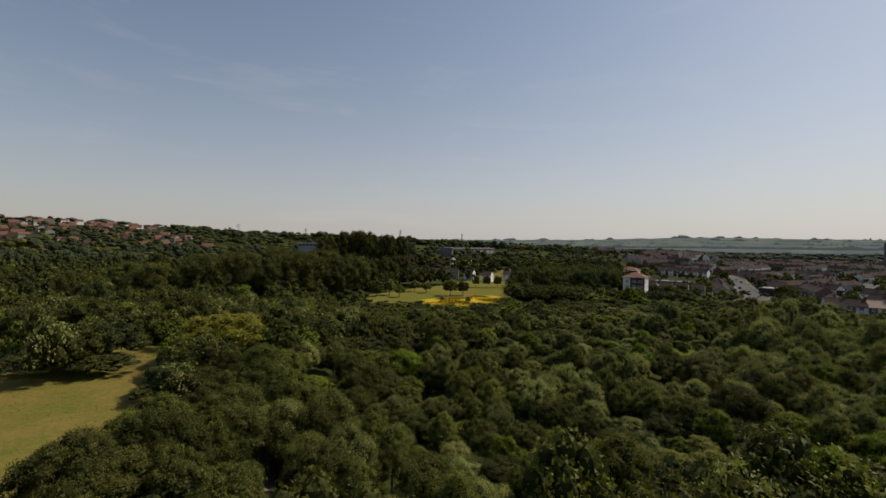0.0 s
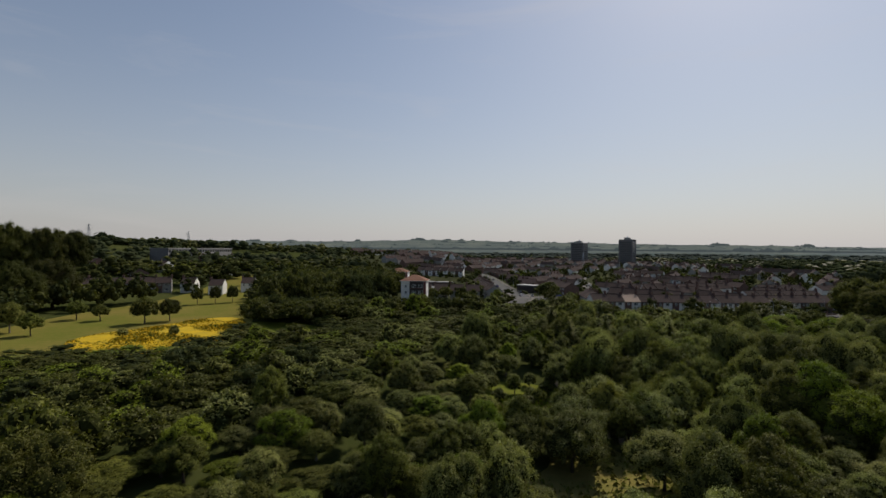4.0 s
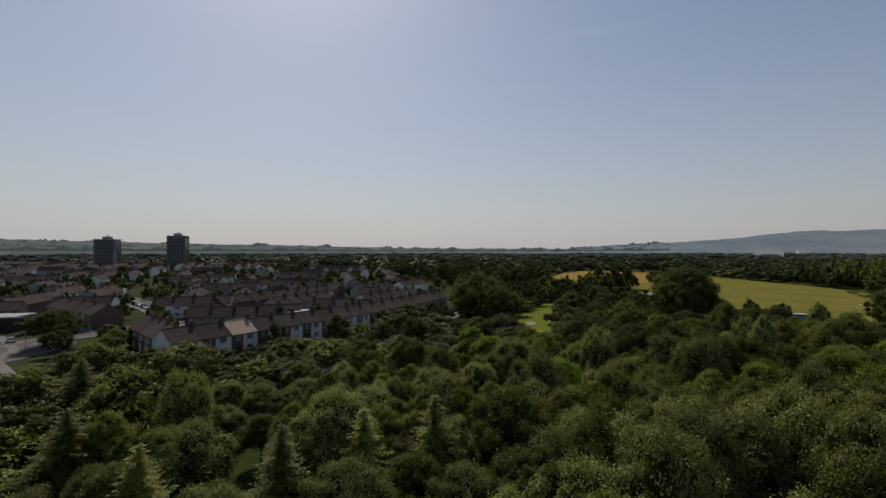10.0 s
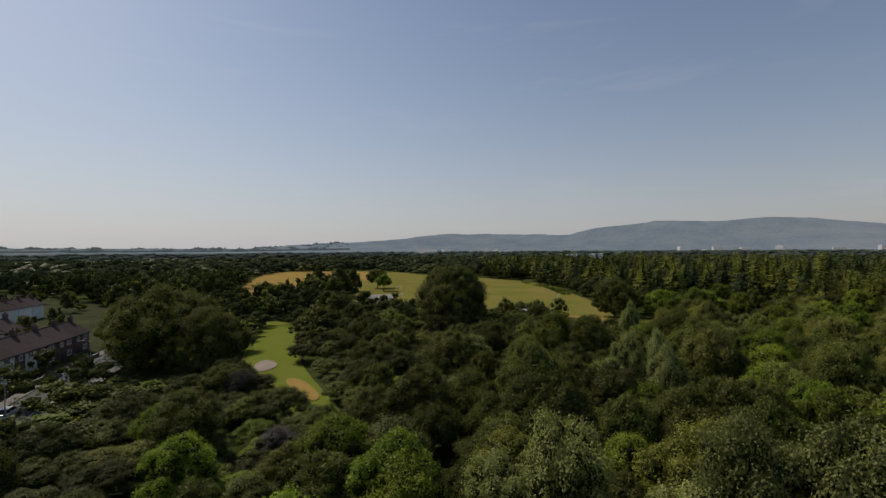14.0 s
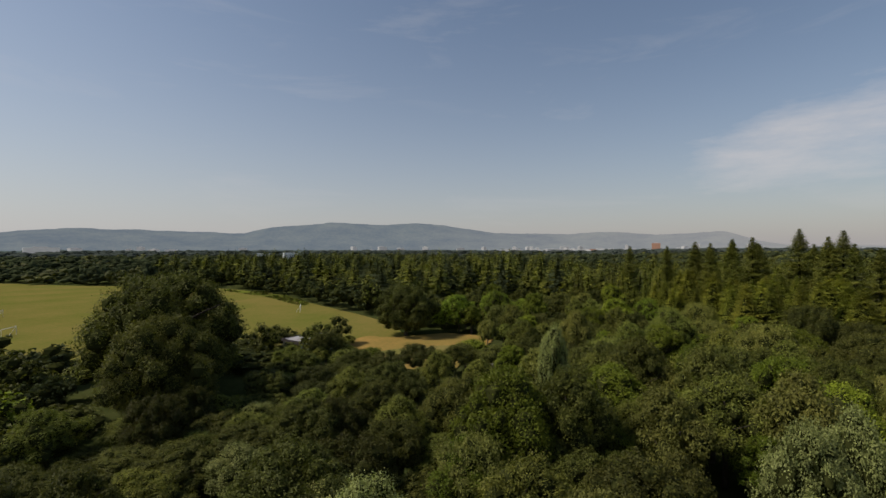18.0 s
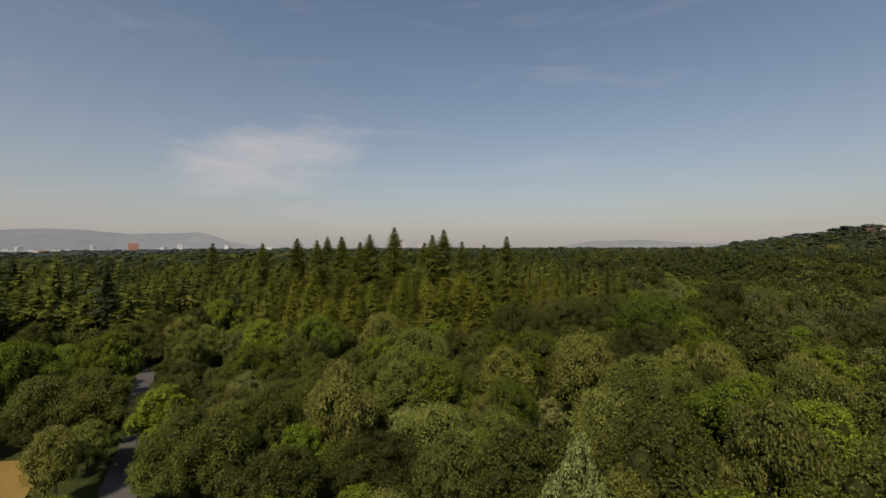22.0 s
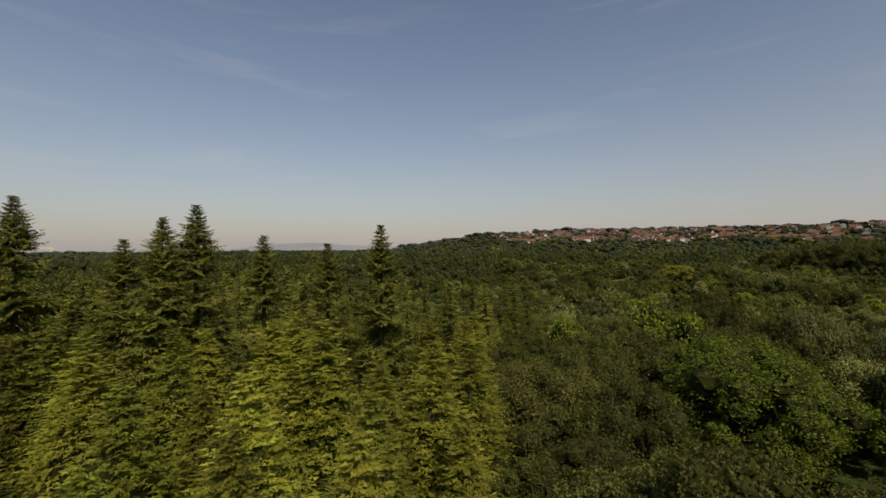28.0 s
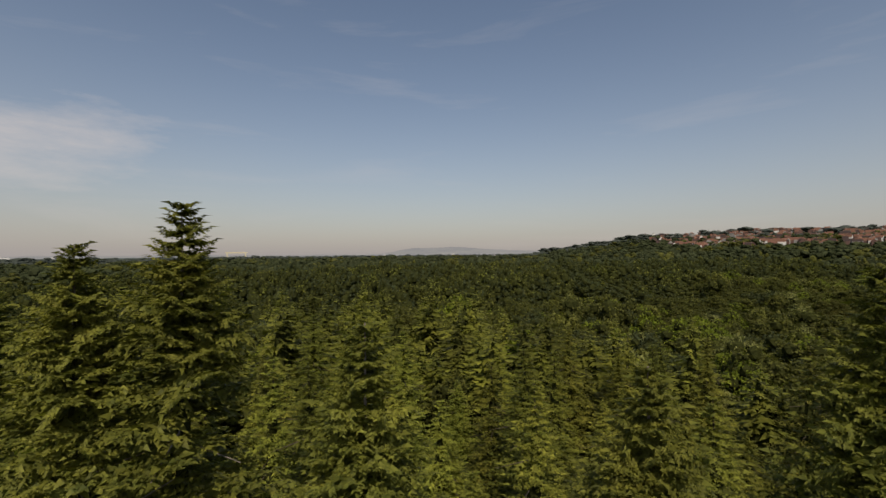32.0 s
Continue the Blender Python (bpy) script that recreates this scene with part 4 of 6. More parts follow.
def stand(name, label, items, palette=None, far=False):
    """A wood too large to count, as one mesh. items: (kind, x, y, z, top, width)."""
    Vs, Fs, Ms, off = [], [], [], 0
    mats = []
    groups = {}
    for it in items:
        groups.setdefault((it[0], int(rng.integers(len(LOD[it[0]])))), []).append(it[1:])
    for (kind, v), rows in groups.items():
        H, (tv, tf), leafy = LOD[kind][v]
        R = np.array(rows)
        a = rng.uniform(0, math.tau, len(R))
        ca, sa = np.cos(a)[:, None], np.sin(a)[:, None]
        sz = ((R[:, 3] - R[:, 2]) / H)[:, None]
        w = R[:, 4][:, None]
        X = (tv[None, :, 0] * ca - tv[None, :, 1] * sa) * w + R[:, 0][:, None]
        Y = (tv[None, :, 0] * sa + tv[None, :, 1] * ca) * w + R[:, 1][:, None]
        Z = tv[None, :, 2] * sz + R[:, 2][:, None]
        Vs.append(np.stack([X, Y, Z], -1).reshape(-1, 3))
        Fs.append((tf[None] + (np.arange(len(R)) * len(tv))[:, None, None]).reshape(-1, 3) + off)
        off += len(R) * len(tv)
        names = palette or {"oak": ("oak", "oak", "dark"), "ash": ("ash", "oak", "oak", "maple"), "willow": ("willow", "oak"), "birch": ("birch", "oak"), "maple": ("maple", "oak"), "spruce": ("spruce", "spruce", "fir", "spruce", "oak")}.get(kind, (kind,))
        idx = []
        for nme in names:
            if "wood_" + nme not in mats:
                mats.append("wood_" + nme)
            idx.append(mats.index("wood_" + nme))
        which = np.repeat(np.array(idx)[rng.integers(len(idx), size=len(R))][:, None], len(tf), 1)
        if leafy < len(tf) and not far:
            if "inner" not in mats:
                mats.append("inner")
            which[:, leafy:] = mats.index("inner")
        Ms.append(which.ravel())
    me = np_mesh(name, np.concatenate(Vs), np.concatenate(Fs), [MAT[m] for m in mats], np.concatenate(Ms))
    return tagged(new(name, me), label, "woodland", kind="stuff")


mid_items, con_items, far_items, inner_items, east_items = [], [], [], [], []
xs, ys = jitter_grid(-330, 500, -300, 330, 5.6)
ok = free(xs, ys)
xs, ys = xs[ok], ys[ok]
tops, zs, near = canopy_top(xs, ys), ground_z(xs, ys), inside(NEAR, xs, ys)
ccon = inside(CONIFERS, xs, ys) | inside(CONIFERS_EAST, xs, ys)
ccyp = inside(CYPRESS, xs, ys)
fine_in = near
uu = rng.random(len(xs))
# the wood under the round flight is built tree by tree, from this line outwards
LINE = [(2, 20), (10, 70), (40, 108), (90, 132), (140, 128), (180, 108), (206, 80), (208, 50), (195, 15), (165, -5), (140, -20), (126, -28)]
away = np.full(len(xs), 1e9)
for (ax_, ay_), (bx_, by_) in zip(LINE, LINE[1:]):
    f = np.clip(((xs - ax_) * (bx_ - ax_) + (ys - ay_) * (by_ - ay_)) / ((bx_ - ax_) ** 2 + (by_ - ay_) ** 2), 0, 1)
    away = np.minimum(away, np.hypot(xs - ax_ - f * (bx_ - ax_), ys - ay_ - f * (by_ - ay_)))
order = np.argsort(away)
xs, ys, tops, zs, near, fine_in, ccon, ccyp = [v[order] for v in (xs, ys, tops, zs, near, fine_in, ccon, ccyp)]
for x, y, t, z, n, fi, c, cy, u in zip(xs, ys, tops, zs, near, fine_in, ccon, ccyp, uu):
    kind = mix_kind(x, y, u, c, cy)
    luck = rng.random()
    if luck < (0.34 if cy else 0.30 if c else 0.05):
        continue
    if luck > 0.92 and not (c or cy):
        t = t + 2.2
    if kind == "spruce":
        t = z + (rng.uniform(9.5, 19.5) + 2.5 * noise.noise((x * 0.03, y * 0.03, 2.0))) * (1.0 if x < 125 else 0.92 if x < 185 else 1.18)
    elif kind == "cypress":
        t = z + rng.uniform(13.0, 17.5) * (1.0 if x < 150 else 0.86)
    else:
        t = max(t + rng.normal() * 1.9, z + 3.2)
    if n and count_tree.get(kind, 0) < 290:
        plant(kind, x, y, t, fine=fi)
    elif n and kind in INNER:
        inner_items.append((kind, x, y, z, t, (min(max((t - z) / 9, 0.98), 1.25) if kind != "spruce" else 1.1) * rng.uniform(0.85, 1.15)))
    elif kind in ("spruce", "cypress"):
        far_off = math.hypot(x - 110, y - 10) > 170
        if far_off and rng.random() < 0.5:
            continue
        (east_items if x > 185 else con_items).append((kind, x, y, z, t, rng.uniform(0.95, 1.5) * (1.3 if far_off else 1)))
    elif math.hypot(x - 100, y - 70) > 165 and not (-135 < x < -30 and 20 < y < 175):
        if rng.random() < 0.5:
            far_items.append((kind, x, y, z, t, rng.uniform(1.0, 1.5)))
    else:
        h = t - z
        mid_items.append((kind, x, y, z, t, min(max(h / 9, 0.98), 1.25) * rng.uniform(0.8, 1.2)))
stand("woodland", "mixed broadleaved woodland in full summer leaf", mid_items)
stand("conifer_plantation", "dense dark green conifer plantation", con_items)
# darker palette here replaces the self-shadow that the simple cones lack
stand("conifer_belt", "tall dark conifers behind the playing field", east_items, ("fir", "dark", "spruce"))
LOD, LOD_MID = INNER, LOD
stand("inner_woodland", "mixed woodland inside the round of the flight", inner_items)
LOD = LOD_MID

# single trees that stand out
for x, y, t in FIRS:
    plant("fir", x, y, t, 1.0)
plant("bigoak", 228.3, -10.6, 15.8, 1.0, 0, "large round solitary oak beside the clearing")
for x, y, t, w, v in ((246.3, 48.2, 22.3, 1.0, 1), (254, 40, 17.5, 0.85, 2), (239, 56, 16.5, 0.85, 0)):
    plant("bigoak", x, y, t, w, v, "broad old oak with wide uneven limbs")
for x, y, t, w, v in ((239, 124.5, 19.8, 1.05, 2), (230, 118, 15.5, 0.85, 0), (247, 129, 16.5, 0.85, 1)):
    plant("bigoak", x, y, t, w, v, "huge dark spreading oak between road and park")
for x, y, t, w, v in ((-106, 196, 27, 1.0, 0), (-94, 207, 28, 1.1, 1), (-82, 212, 27, 1.0, 2), (-70, 220, 28.5, 1.1, 0), (-58, 229, 26, 0.95, 1), (-50, 240, 27, 1.0, 2), (-122, 188, 24, 1.0, 1),
                      (-100, 222, 30, 1.1, 2), (-84, 230, 31, 1.1, 0), (-66, 240, 30, 1.05, 1), (-46, 256, 25, 0.9, 0), (-36, 272, 25, 0.9, 2), (-28, 290, 26, 0.9, 1), (-138, 196, 23, 1.0, 0), (-150, 180, 20, 0.9, 2)):
    plant("bigoak", x, y, t, w, v, "tall dark broadleaved tree of the belt behind the meadow")
for x, y, t, w, v in ((-92, 410, 45, 0.9, 0), (-78, 416, 47, 0.95, 1), (-66, 408, 45, 0.8, 2), (-52, 414, 43, 0.85, 1), (-40, 422, 41, 0.8, 0), (-104, 402, 42, 0.9, 2)):
    plant("bigoak", x, y, t, w, v, "tall dark tree of the clump on the skyline")
plant("bigoak", 121, 3.5, 13.6, 0.85, 1, "dark dense oak beside the cypresses")
plant("bigoak", 101, 12, 12.0, 0.8, 2, "dark dense oak beside the cypresses")
plant("bigoak", 118.5, 24, 15.2, 1.15, 0, "broad fresh green lime tree with billowing crown", MAT["leaf_maple"])
plant("ash", 189, 42.6, 15.2, 0.50, 1, "slender pale silver-leaved poplar tree", MAT["leaf_silver"])
for dx, dy, t in ((0, 0, 14.6), (3.4, 1.6, 13.6), (-3.0, 2.4, 13.2)):
    plant("ash", 169 + dx, 68 + dy, t, 0.62, None, "pale silver-green poplar with woolly leaves", MAT["leaf_silver"])
plant("oak", -46, 93, 16.6, 1.75, 0, "yellow-green tree with bright golden foliage", MAT["leaf_yellow"])
for x, y, t, w in ((120, 111, 10.2, 1.35), (115, 107, 9.4, 1.1), (124, 115, 9.4, 1.1), (111, 116, 9.4, 1.1), (134, 141, 8.6, 1.25), (129, 144, 7.8, 1.1), (139, 140, 7.8, 1.0), (125, 129, 8.2, 1.0), (160, 187, 7.6, 1.3), (146, 201, 7.8, 1.2), (200.5, 77, 9.2, 0.9)):
    plant("willow", x, y, t, w, None, "pale grey-green willow with soft silvery foliage", MAT["leaf_silver"])
plant("maple", 195.4, 67.4, 9.0, 0.95, 0, "bright fresh green maple among darker crowns")
plant("maple", 159.5, 203.5, 8.8, 1.2, 1, "bright yellow-green tree beside the road lawn")
for x, y, t, w in ((63, 110, 4.4, 1.15), (67, 113, 4.6, 1.2), (69, 99, 4.0, 1.2), (77, 87, 4.2, 1.3), (81, 119, 4.6, 1.2), (81, 108, 4.6, 1.3), (67, 78, 4.4, 1.4), (73, 82, 4.0, 1.2)):
    plant("willow", x, y, t, w, None, "rounded grey-green willow mound in the scrub")
for x, y, t, w in ((-33, 43, 10.4, 1.25), (-30, 50, 10.8, 1.25), (-27, 57, 10.2, 1.1), (-35, 37, 9.6, 1.1)):
    plant("oak", x, y, t, w, None, "dense dark tree at the edge of the field")
for x, y, t in ((119, 138, 11), (118, 169, 10.5), (139, 187, 10.5), (109, 154, 11), (113, 144, 11.5), (122, 131, 11.5), (105, 149, 9.5)):
    plant("spruce", x, y, t, 1.15, None, "dark young conifer rising from the scrub")
plant("spruce", -136, 175, gz(-136, 175) + 16, 2.4, 0, "broad dark cedar with flat layered branches")
plant("willow", 186, 117, 5.5, 0.9, 0, "purplish bush with bare twiggy crown", MAT["leaf_bare"])
plant("willow", 212, 116, 6.5, 1.0, 1, "purplish bush with bare twiggy crown", MAT["leaf_bare"])

# far woods: out to the edge of sight
xs, ys = jitter_grid(-1000, 1150, -1000, 1150, 18, 0.45)
r = np.hypot(xs - 100, ys - 40)
box_in = (xs > -330) & (xs < 500) & (ys > -300) & (ys < 330)
cover = np.array([noise.noise((x * 0.006, y * 0.006, 3.1)) for x, y in zip(xs, ys)])
ok = free(xs, ys) & ~box_in & (r < 1050) & (cover > -0.42)
az = bearing(xs, ys)
topr = np.interp(az, [20, 35, 60, 110], [620, 850, 1250, 1300])
ok &= ~((az > 38) & (az < 90) & (r > 0.60 * topr) & (r < 1.06 * topr) & (rng.random(len(r)) < 0.3))
for x, y in zip(xs[ok], ys[ok]):
    kind = ("oak", "ash", "oak", "maple", "willow")[int(rng.integers(5))]
    z = gz(x, y)
    out = math.hypot(x - 100, y - 40) > 600
    if rng.random() < (0.6 if out else 0.2):
        continue
    far_items.append((kind, x, y, z - 1, z + rng.uniform(7, 14), rng.uniform(1.7, 2.8) * (1.35 if out else 1)))
LOD_FULL = LOD
nearer = [it for it in far_items if math.hypot(it[1] - 100, it[2] - 40) < 400]
LOD = {k: [(10, crown(10, 4.0, 0.0, 9, 120, 0.46, core=ICO0, lump_r=0.34, jit=0.3, fill=0.78), crown.leaves) for i in range(4)] for k in BROAD}
LOD["spruce"] = LOD_FULL["spruce"]
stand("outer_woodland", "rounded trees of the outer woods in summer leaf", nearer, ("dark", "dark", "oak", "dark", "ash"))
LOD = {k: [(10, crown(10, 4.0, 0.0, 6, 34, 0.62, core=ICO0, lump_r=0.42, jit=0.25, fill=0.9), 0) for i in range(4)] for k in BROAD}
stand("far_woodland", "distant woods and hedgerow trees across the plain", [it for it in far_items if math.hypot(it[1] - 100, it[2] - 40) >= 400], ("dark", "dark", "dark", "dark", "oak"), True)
# trees among the houses
garden = []
xs, ys = jitter_grid(90, 800, 150, 860, 12.5, 0.45)
ok = inside(ESTATE, xs, ys)
for x, y in zip(xs[ok], ys[ok]):
    if rng.random() < 0.42 or any(inside(p, x, y) for p in CLEAR):
        continue
    z = gz(x, y)
    garden.append(("oak" if rng.random() < 0.7 else "ash", x, y, z, z + rng.uniform(3.0, 8.5), rng.uniform(0.5, 1.1)))
GARDEN_ITEMS = garden
plain = []
xs, ys = jitter_grid(-2700, 2900, -2800, 2800, 68, 0.45)
r = np.hypot(xs - 100, ys - 40)
cover = np.array([noise.noise((x * 0.0022, y * 0.0022, 8.1)) for x, y in zip(xs, ys)])
ok = (r > 1000) & (r < 2700) & (cover > -0.18) & ~inside(ESTATE, xs, ys)
for x, y in zip(xs[ok], ys[ok]):
    z = gz(x, y)
    plain.append(("oak" if rng.random() < 0.6 else "ash", x, y, z - 2, z + rng.uniform(8, 15), rng.uniform(4, 7.5)))
LOD = {k: [(10, crown(10, 4.0, 0.0, 4, 6, 0.7, core=ICO0, lump_r=0.5, jit=0.1, fill=1.0), 0) for i in range(4)] for k in BROAD}
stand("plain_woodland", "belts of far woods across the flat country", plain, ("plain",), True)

# shrubs and tall weeds in the glades
for x, y, t, k in ((68, 134, 3.0, "willow"), (76, 131, 3.6, "ash"), (80, 138, 3.4, "willow"), (71, 143, 3.2, "ash"), (77, 134, 2.4, "willow"), (84, 136, 3.0, "willow"), (70, 139, 3.4, "willow"), (74, 136, 4.6, "ash"), (77, 140, 2.6, "willow"), (81, 134, 3.2, "ash"), (73, 131, 2.4, "willow"), (84, 131, 2.2, "willow"), (47, 106, 2.2, "ash"), (58, 100, 2.6, "willow"), (61, 95, 2.0, "willow")):
    plant(k, x, y, gz(x, y) + t, 0.55, 3, "low leafy shrub growing in the weedy glade")
for x, y, t in ((238, 20, 3.0), (241, 22, 3.4), (247, 21, 2.8), (251, 17, 2.2), (236, 12, 3.2), (237, 6, 3.0), (234, 24, 4.4), (230, 20, 4.0)):
    plant("ash", x, y, gz(x, y) + t, 0.72, 3, "ivy and shrubs crowding round the pavilion")


# tufts of rough grass and herbs over the open ground near the flight
def tufts(name, poly, count, lo, hi, mats, label):
    xs_, ys_ = [p[0] for p in poly], [p[1] for p in poly]
    X, Y = rng.uniform(min(xs_), max(xs_), count * 3), rng.uniform(min(ys_), max(ys_), count * 3)
    k = inside(poly, X, Y)
    X, Y = X[k][:count], Y[k][:count]
    clump = np.array([noise.noise((x * 0.09, y * 0.09, 1.0)) for x, y in zip(X, Y)])
    k = clump > -0.25
    X, Y, clump = X[k], Y[k], clump[k]
    Z = np.array([grid_height(x, y) for x, y in zip(X, Y)]) + 0.1
    n = len(X)
    h = rng.uniform(lo, hi, n) * (1 + clump)
    a = rng.uniform(0, math.tau, n)
    w = h * rng.uniform(0.7, 1.3, n)
    dx, dy = np.cos(a) * w, np.sin(a) * w
    lean = rng.normal(size=(2, n)) * 0.3 * h
    V = np.stack([np.stack([X - dx, Y - dy, Z], 1), np.stack([X + dx, Y + dy, Z], 1), np.stack([X + lean[0], Y + lean[1], Z + h], 1)], 1).reshape(-1, 3)
    me = np_mesh(name, V, np.arange(3 * n).reshape(n, 3), [MAT[m] for m in mats], rng.integers(len(mats), size=n))
    return tagged(new(name, me), label, "grass", kind="stuff")


tufts("field_tufts", FIELD, 7000, 0.05, 0.13, ("grass_field", "grass_field", "grass_mown"), "tufts of rough dry grass over the field")
tufts("glade_tufts", GLADE, 2500, 0.2, 0.7, ("grass_lush", "wood_maple", "grass_dry"), "tall weeds and nettles in the glade")
tufts("opening_tufts", GLADE2, 1500, 0.2, 0.6, ("grass_dry", "grass_lush", "wood_willow"), "weeds in the scrub opening")
tufts("clearing_tufts", SCRAPE, 1500, 0.05, 0.16, ("grass_tan", "grass_dry", "grass_tan"), "scorched grass tufts in the clearing")
tufts("flower_heads", FLOWERS, 9000, 0.2, 0.6, ("flowers", "flowers", "grass_lush"), "yellow ragwort flower heads")
tufts("pitch_edge_tufts", LUSHF, 3000, 0.3, 0.9, ("grass_lush", "grass_lush", "grass_mown"), "long green grass below the conifers")

# ---- houses ----
def window_mesh(w, h, bars=1):
    """A white frame with panes set back between its bars, in one piece."""
    t = 0.08
    ys = [-w / 2]
    for k in range(bars + 1):
        y0 = -w / 2 + t + k * (w - t) / (bars + 1)
        ys += [y0, y0 + (w - t) / (bars + 1) - t]
    ys.append(w / 2)
    zs = [0, t, h - t, h]
    bm = bmesh.new()
    g = [[bm.verts.new((0.03, y, z)) for z in zs] for y in ys]
    panes = []
    for i in range(len(ys) - 1):
        for j in range(3):
            f = bm.faces.new((g[i][j], g[i + 1][j], g[i + 1][j + 1], g[i][j + 1]))
            if j == 1 and i % 2 == 1:
                panes.append(f)
    rim = bmesh.ops.extrude_edge_only(bm, edges=[e for e in bm.edges if e.is_boundary])
    bmesh.ops.translate(bm, vec=(-0.07, 0, 0), verts=[v for v in rim["geom"] if isinstance(v, bmesh.types.BMVert)])
    for f in bmesh.ops.extrude_discrete_faces(bm, faces=panes)["faces"]:
        f.material_index = 1
        bmesh.ops.translate(bm, vec=(-0.05, 0, 0), verts=f.verts)
    me = bpy.data.meshes.new("window")
    bm.to_mesh(me)
    bm.free()
    me.materials.append(MAT["white"]), me.materials.append(MAT["glass"])
    return me


WIN_WIDE, WIN_SMALL = window_mesh(1.7, 1.2, 2), window_mesh(1.0, 1.05, 1)


def sill_mesh(w):
    bm = boxed(-0.02, 0.14, -w / 2 - 0.08, w / 2 + 0.08, -0.09, -0.01, bevel=0.015)
    me = bpy.data.meshes.new("sill")
    bm.to_mesh(me)
    bm.free()
    me.materials.append(MAT["kerb"])
    return me


SILLS = {WIN_WIDE: sill_mesh(1.7), WIN_SMALL: sill_mesh(1.0)}


def glazed(mesh, root):
    """A window with its stone sill."""
    win = part("window", mesh, None, root)
    part("sill", SILLS[mesh], None, win)
    return win


def at(ob, x, y, z, rz=0):
    ob.matrix_basis = pose(x, y, z, 0, 0, rz)
    return ob


def house_proto(name, m, label, group, W=6.7, D=8.0, eave=4.9, ridge=7.5, wall="render", panel="brick", roof="roof", chimney=True, windows=True, gutter=True):
    """A two-storey house: the ridge runs along its own y, the front looks to its +x."""
    root = empty(name, m, label, "house", group)
    bm = bmesh.new()
    prism(bm, [(-D / 2, -1.5), (D / 2, -1.5), (D / 2, eave), (0, ridge - 0.12), (-D / 2, eave)], -W / 2, W / 2)
    part("wall", bm, MAT[wall], root)
    if panel:
        part("brick_panel", boxed(D / 2 - 0.02, D / 2 + 0.12, -W / 2 + 0.02, -W / 2 + W * 0.42, -1.0, eave - 0.1), MAT[panel], root, "dark brick facing panel")
    bm = bmesh.new()
    s = (ridge - eave) / (D / 2)
    e = 0.35
    prism(bm, [(-D / 2 - e, eave - e * s), (0, ridge), (0, ridge + 0.17), (-D / 2 - e - 0.03, eave - e * s + 0.15)], -W / 2, W / 2)
    prism(bm, [(D / 2 + e, eave - e * s), (D / 2 + e + 0.03, eave - e * s + 0.15), (0, ridge + 0.17), (0, ridge)], -W / 2, W / 2)
    box(bm, -0.14, 0.14, -W / 2, W / 2, ridge + 0.1, ridge + 0.24)
    bmesh.ops.recalc_face_normals(bm, faces=bm.faces)
    r = part("roof", bm, MAT[roof], root)
    if chimney:
        bm = bmesh.new()
        box(bm, -0.38, 0.38, W / 2 - 0.55, W / 2 + 0.35, ridge - 0.6, ridge + 1.15)
        box(bm, -0.44, 0.44, W / 2 - 0.61, W / 2 + 0.41, ridge + 1.15, ridge + 1.27)
        for q in (-0.3, 0.12):
            tube(bm, (0, W / 2 + q, ridge + 1.25), (0, W / 2 + q, ridge + 1.62), 0.13, 0.11, 8)
        part("chimney", bm, MAT["brick"], root)
    if gutter:
        part("gutter", boxed(D / 2 + 0.3, D / 2 + 0.42, -W / 2, W / 2, eave - 0.32, eave - 0.2), MAT["dark_trim"], root)
    if windows:
        for side, sx in ((0, D / 2 + 0.03), (180, -D / 2 - 0.03)):
            sg = 1 if side == 0 else -1
            at(glazed(WIN_WIDE, root), sx, sg * W * 0.2, 0.9, side)
            at(glazed(WIN_WIDE, root), sx, sg * W * 0.2, 3.3, side)
            at(glazed(WIN_SMALL, root), sx + (0.13 * sg if panel and side == 0 else 0), -sg * W * 0.28, 3.4, side)
        part("door", boxed(D / 2 + 0.02, D / 2 + 0.17, -W * 0.34, -W * 0.18, -0.2, 2.0), MAT["dark_trim"], root)
    return root


def row_of(proto, p0, p1, n, flip=False, jitter=0.0):
    a, b = Vector(p0), Vector(p1)
    d = b - a
    ang = math.degrees(math.atan2(d.y, d.x)) - 90 + (180 if flip else 0)
    for k in range(n):
        p = a + d * ((k + 0.5) / n)
        pr = proto[k % len(proto)] if isinstance(proto, list) else proto
        copy_thing(pr, pose(p.x, p.y, gz(p.x, p.y) + random.uniform(-jitter, jitter), 0, 0, ang))


G1 = "terraced houses along the wood road"
terr_pos = []
for (ax_, ay_), (bx_, by_), n_ in (((166, 194), (214, 167), 8), ((214, 167), (278, 142.5), 10)):
    for k in range(n_):
        f = (k + 0.5) / n_
        terr_pos.append((ax_ + (bx_ - ax_) * f, ay_ + (by_ - ay_) * f, math.degrees(math.atan2(by_ - ay_, bx_ - ax_)) - 90))
protos = {}
for k, (x, y, ang) in enumerate(terr_pos):
    style = "pale_roof" if k == 2 else "dark" if k >= 15 else "light"
    m = pose(x, y, gz(x, y) - 0.1, 0, 0, ang)
    if style not in protos:
        lab = {"light": "two-storey terraced house, pale render with a brown brick panel", "pale_roof": "two-storey terraced house with a pale sandy tiled roof", "dark": "two-storey terraced house with dark brick facing"}[style]
        protos[style] = house_proto("terraced_house", m, lab, G1, wall={"dark": "brick"}.get(style, "render"), roof={"pale_roof": "roof_pale"}.get(style, "roof"))
    else:
        copy_thing(protos[style], m)
H_L = protos["light"]
H_G = house_proto("terraced_house", pose(207, 211, gz(207, 211), 0, 0, 196), "grey rendered terraced house with a brown tiled roof", "terraced houses of the estate", wall="render_grey")
H_W = house_proto("terraced_house", pose(284, 175, gz(284, 175), 0, 0, 194), "white rendered terraced house with dark roof", "terraced houses of the estate", panel="", wall="white")
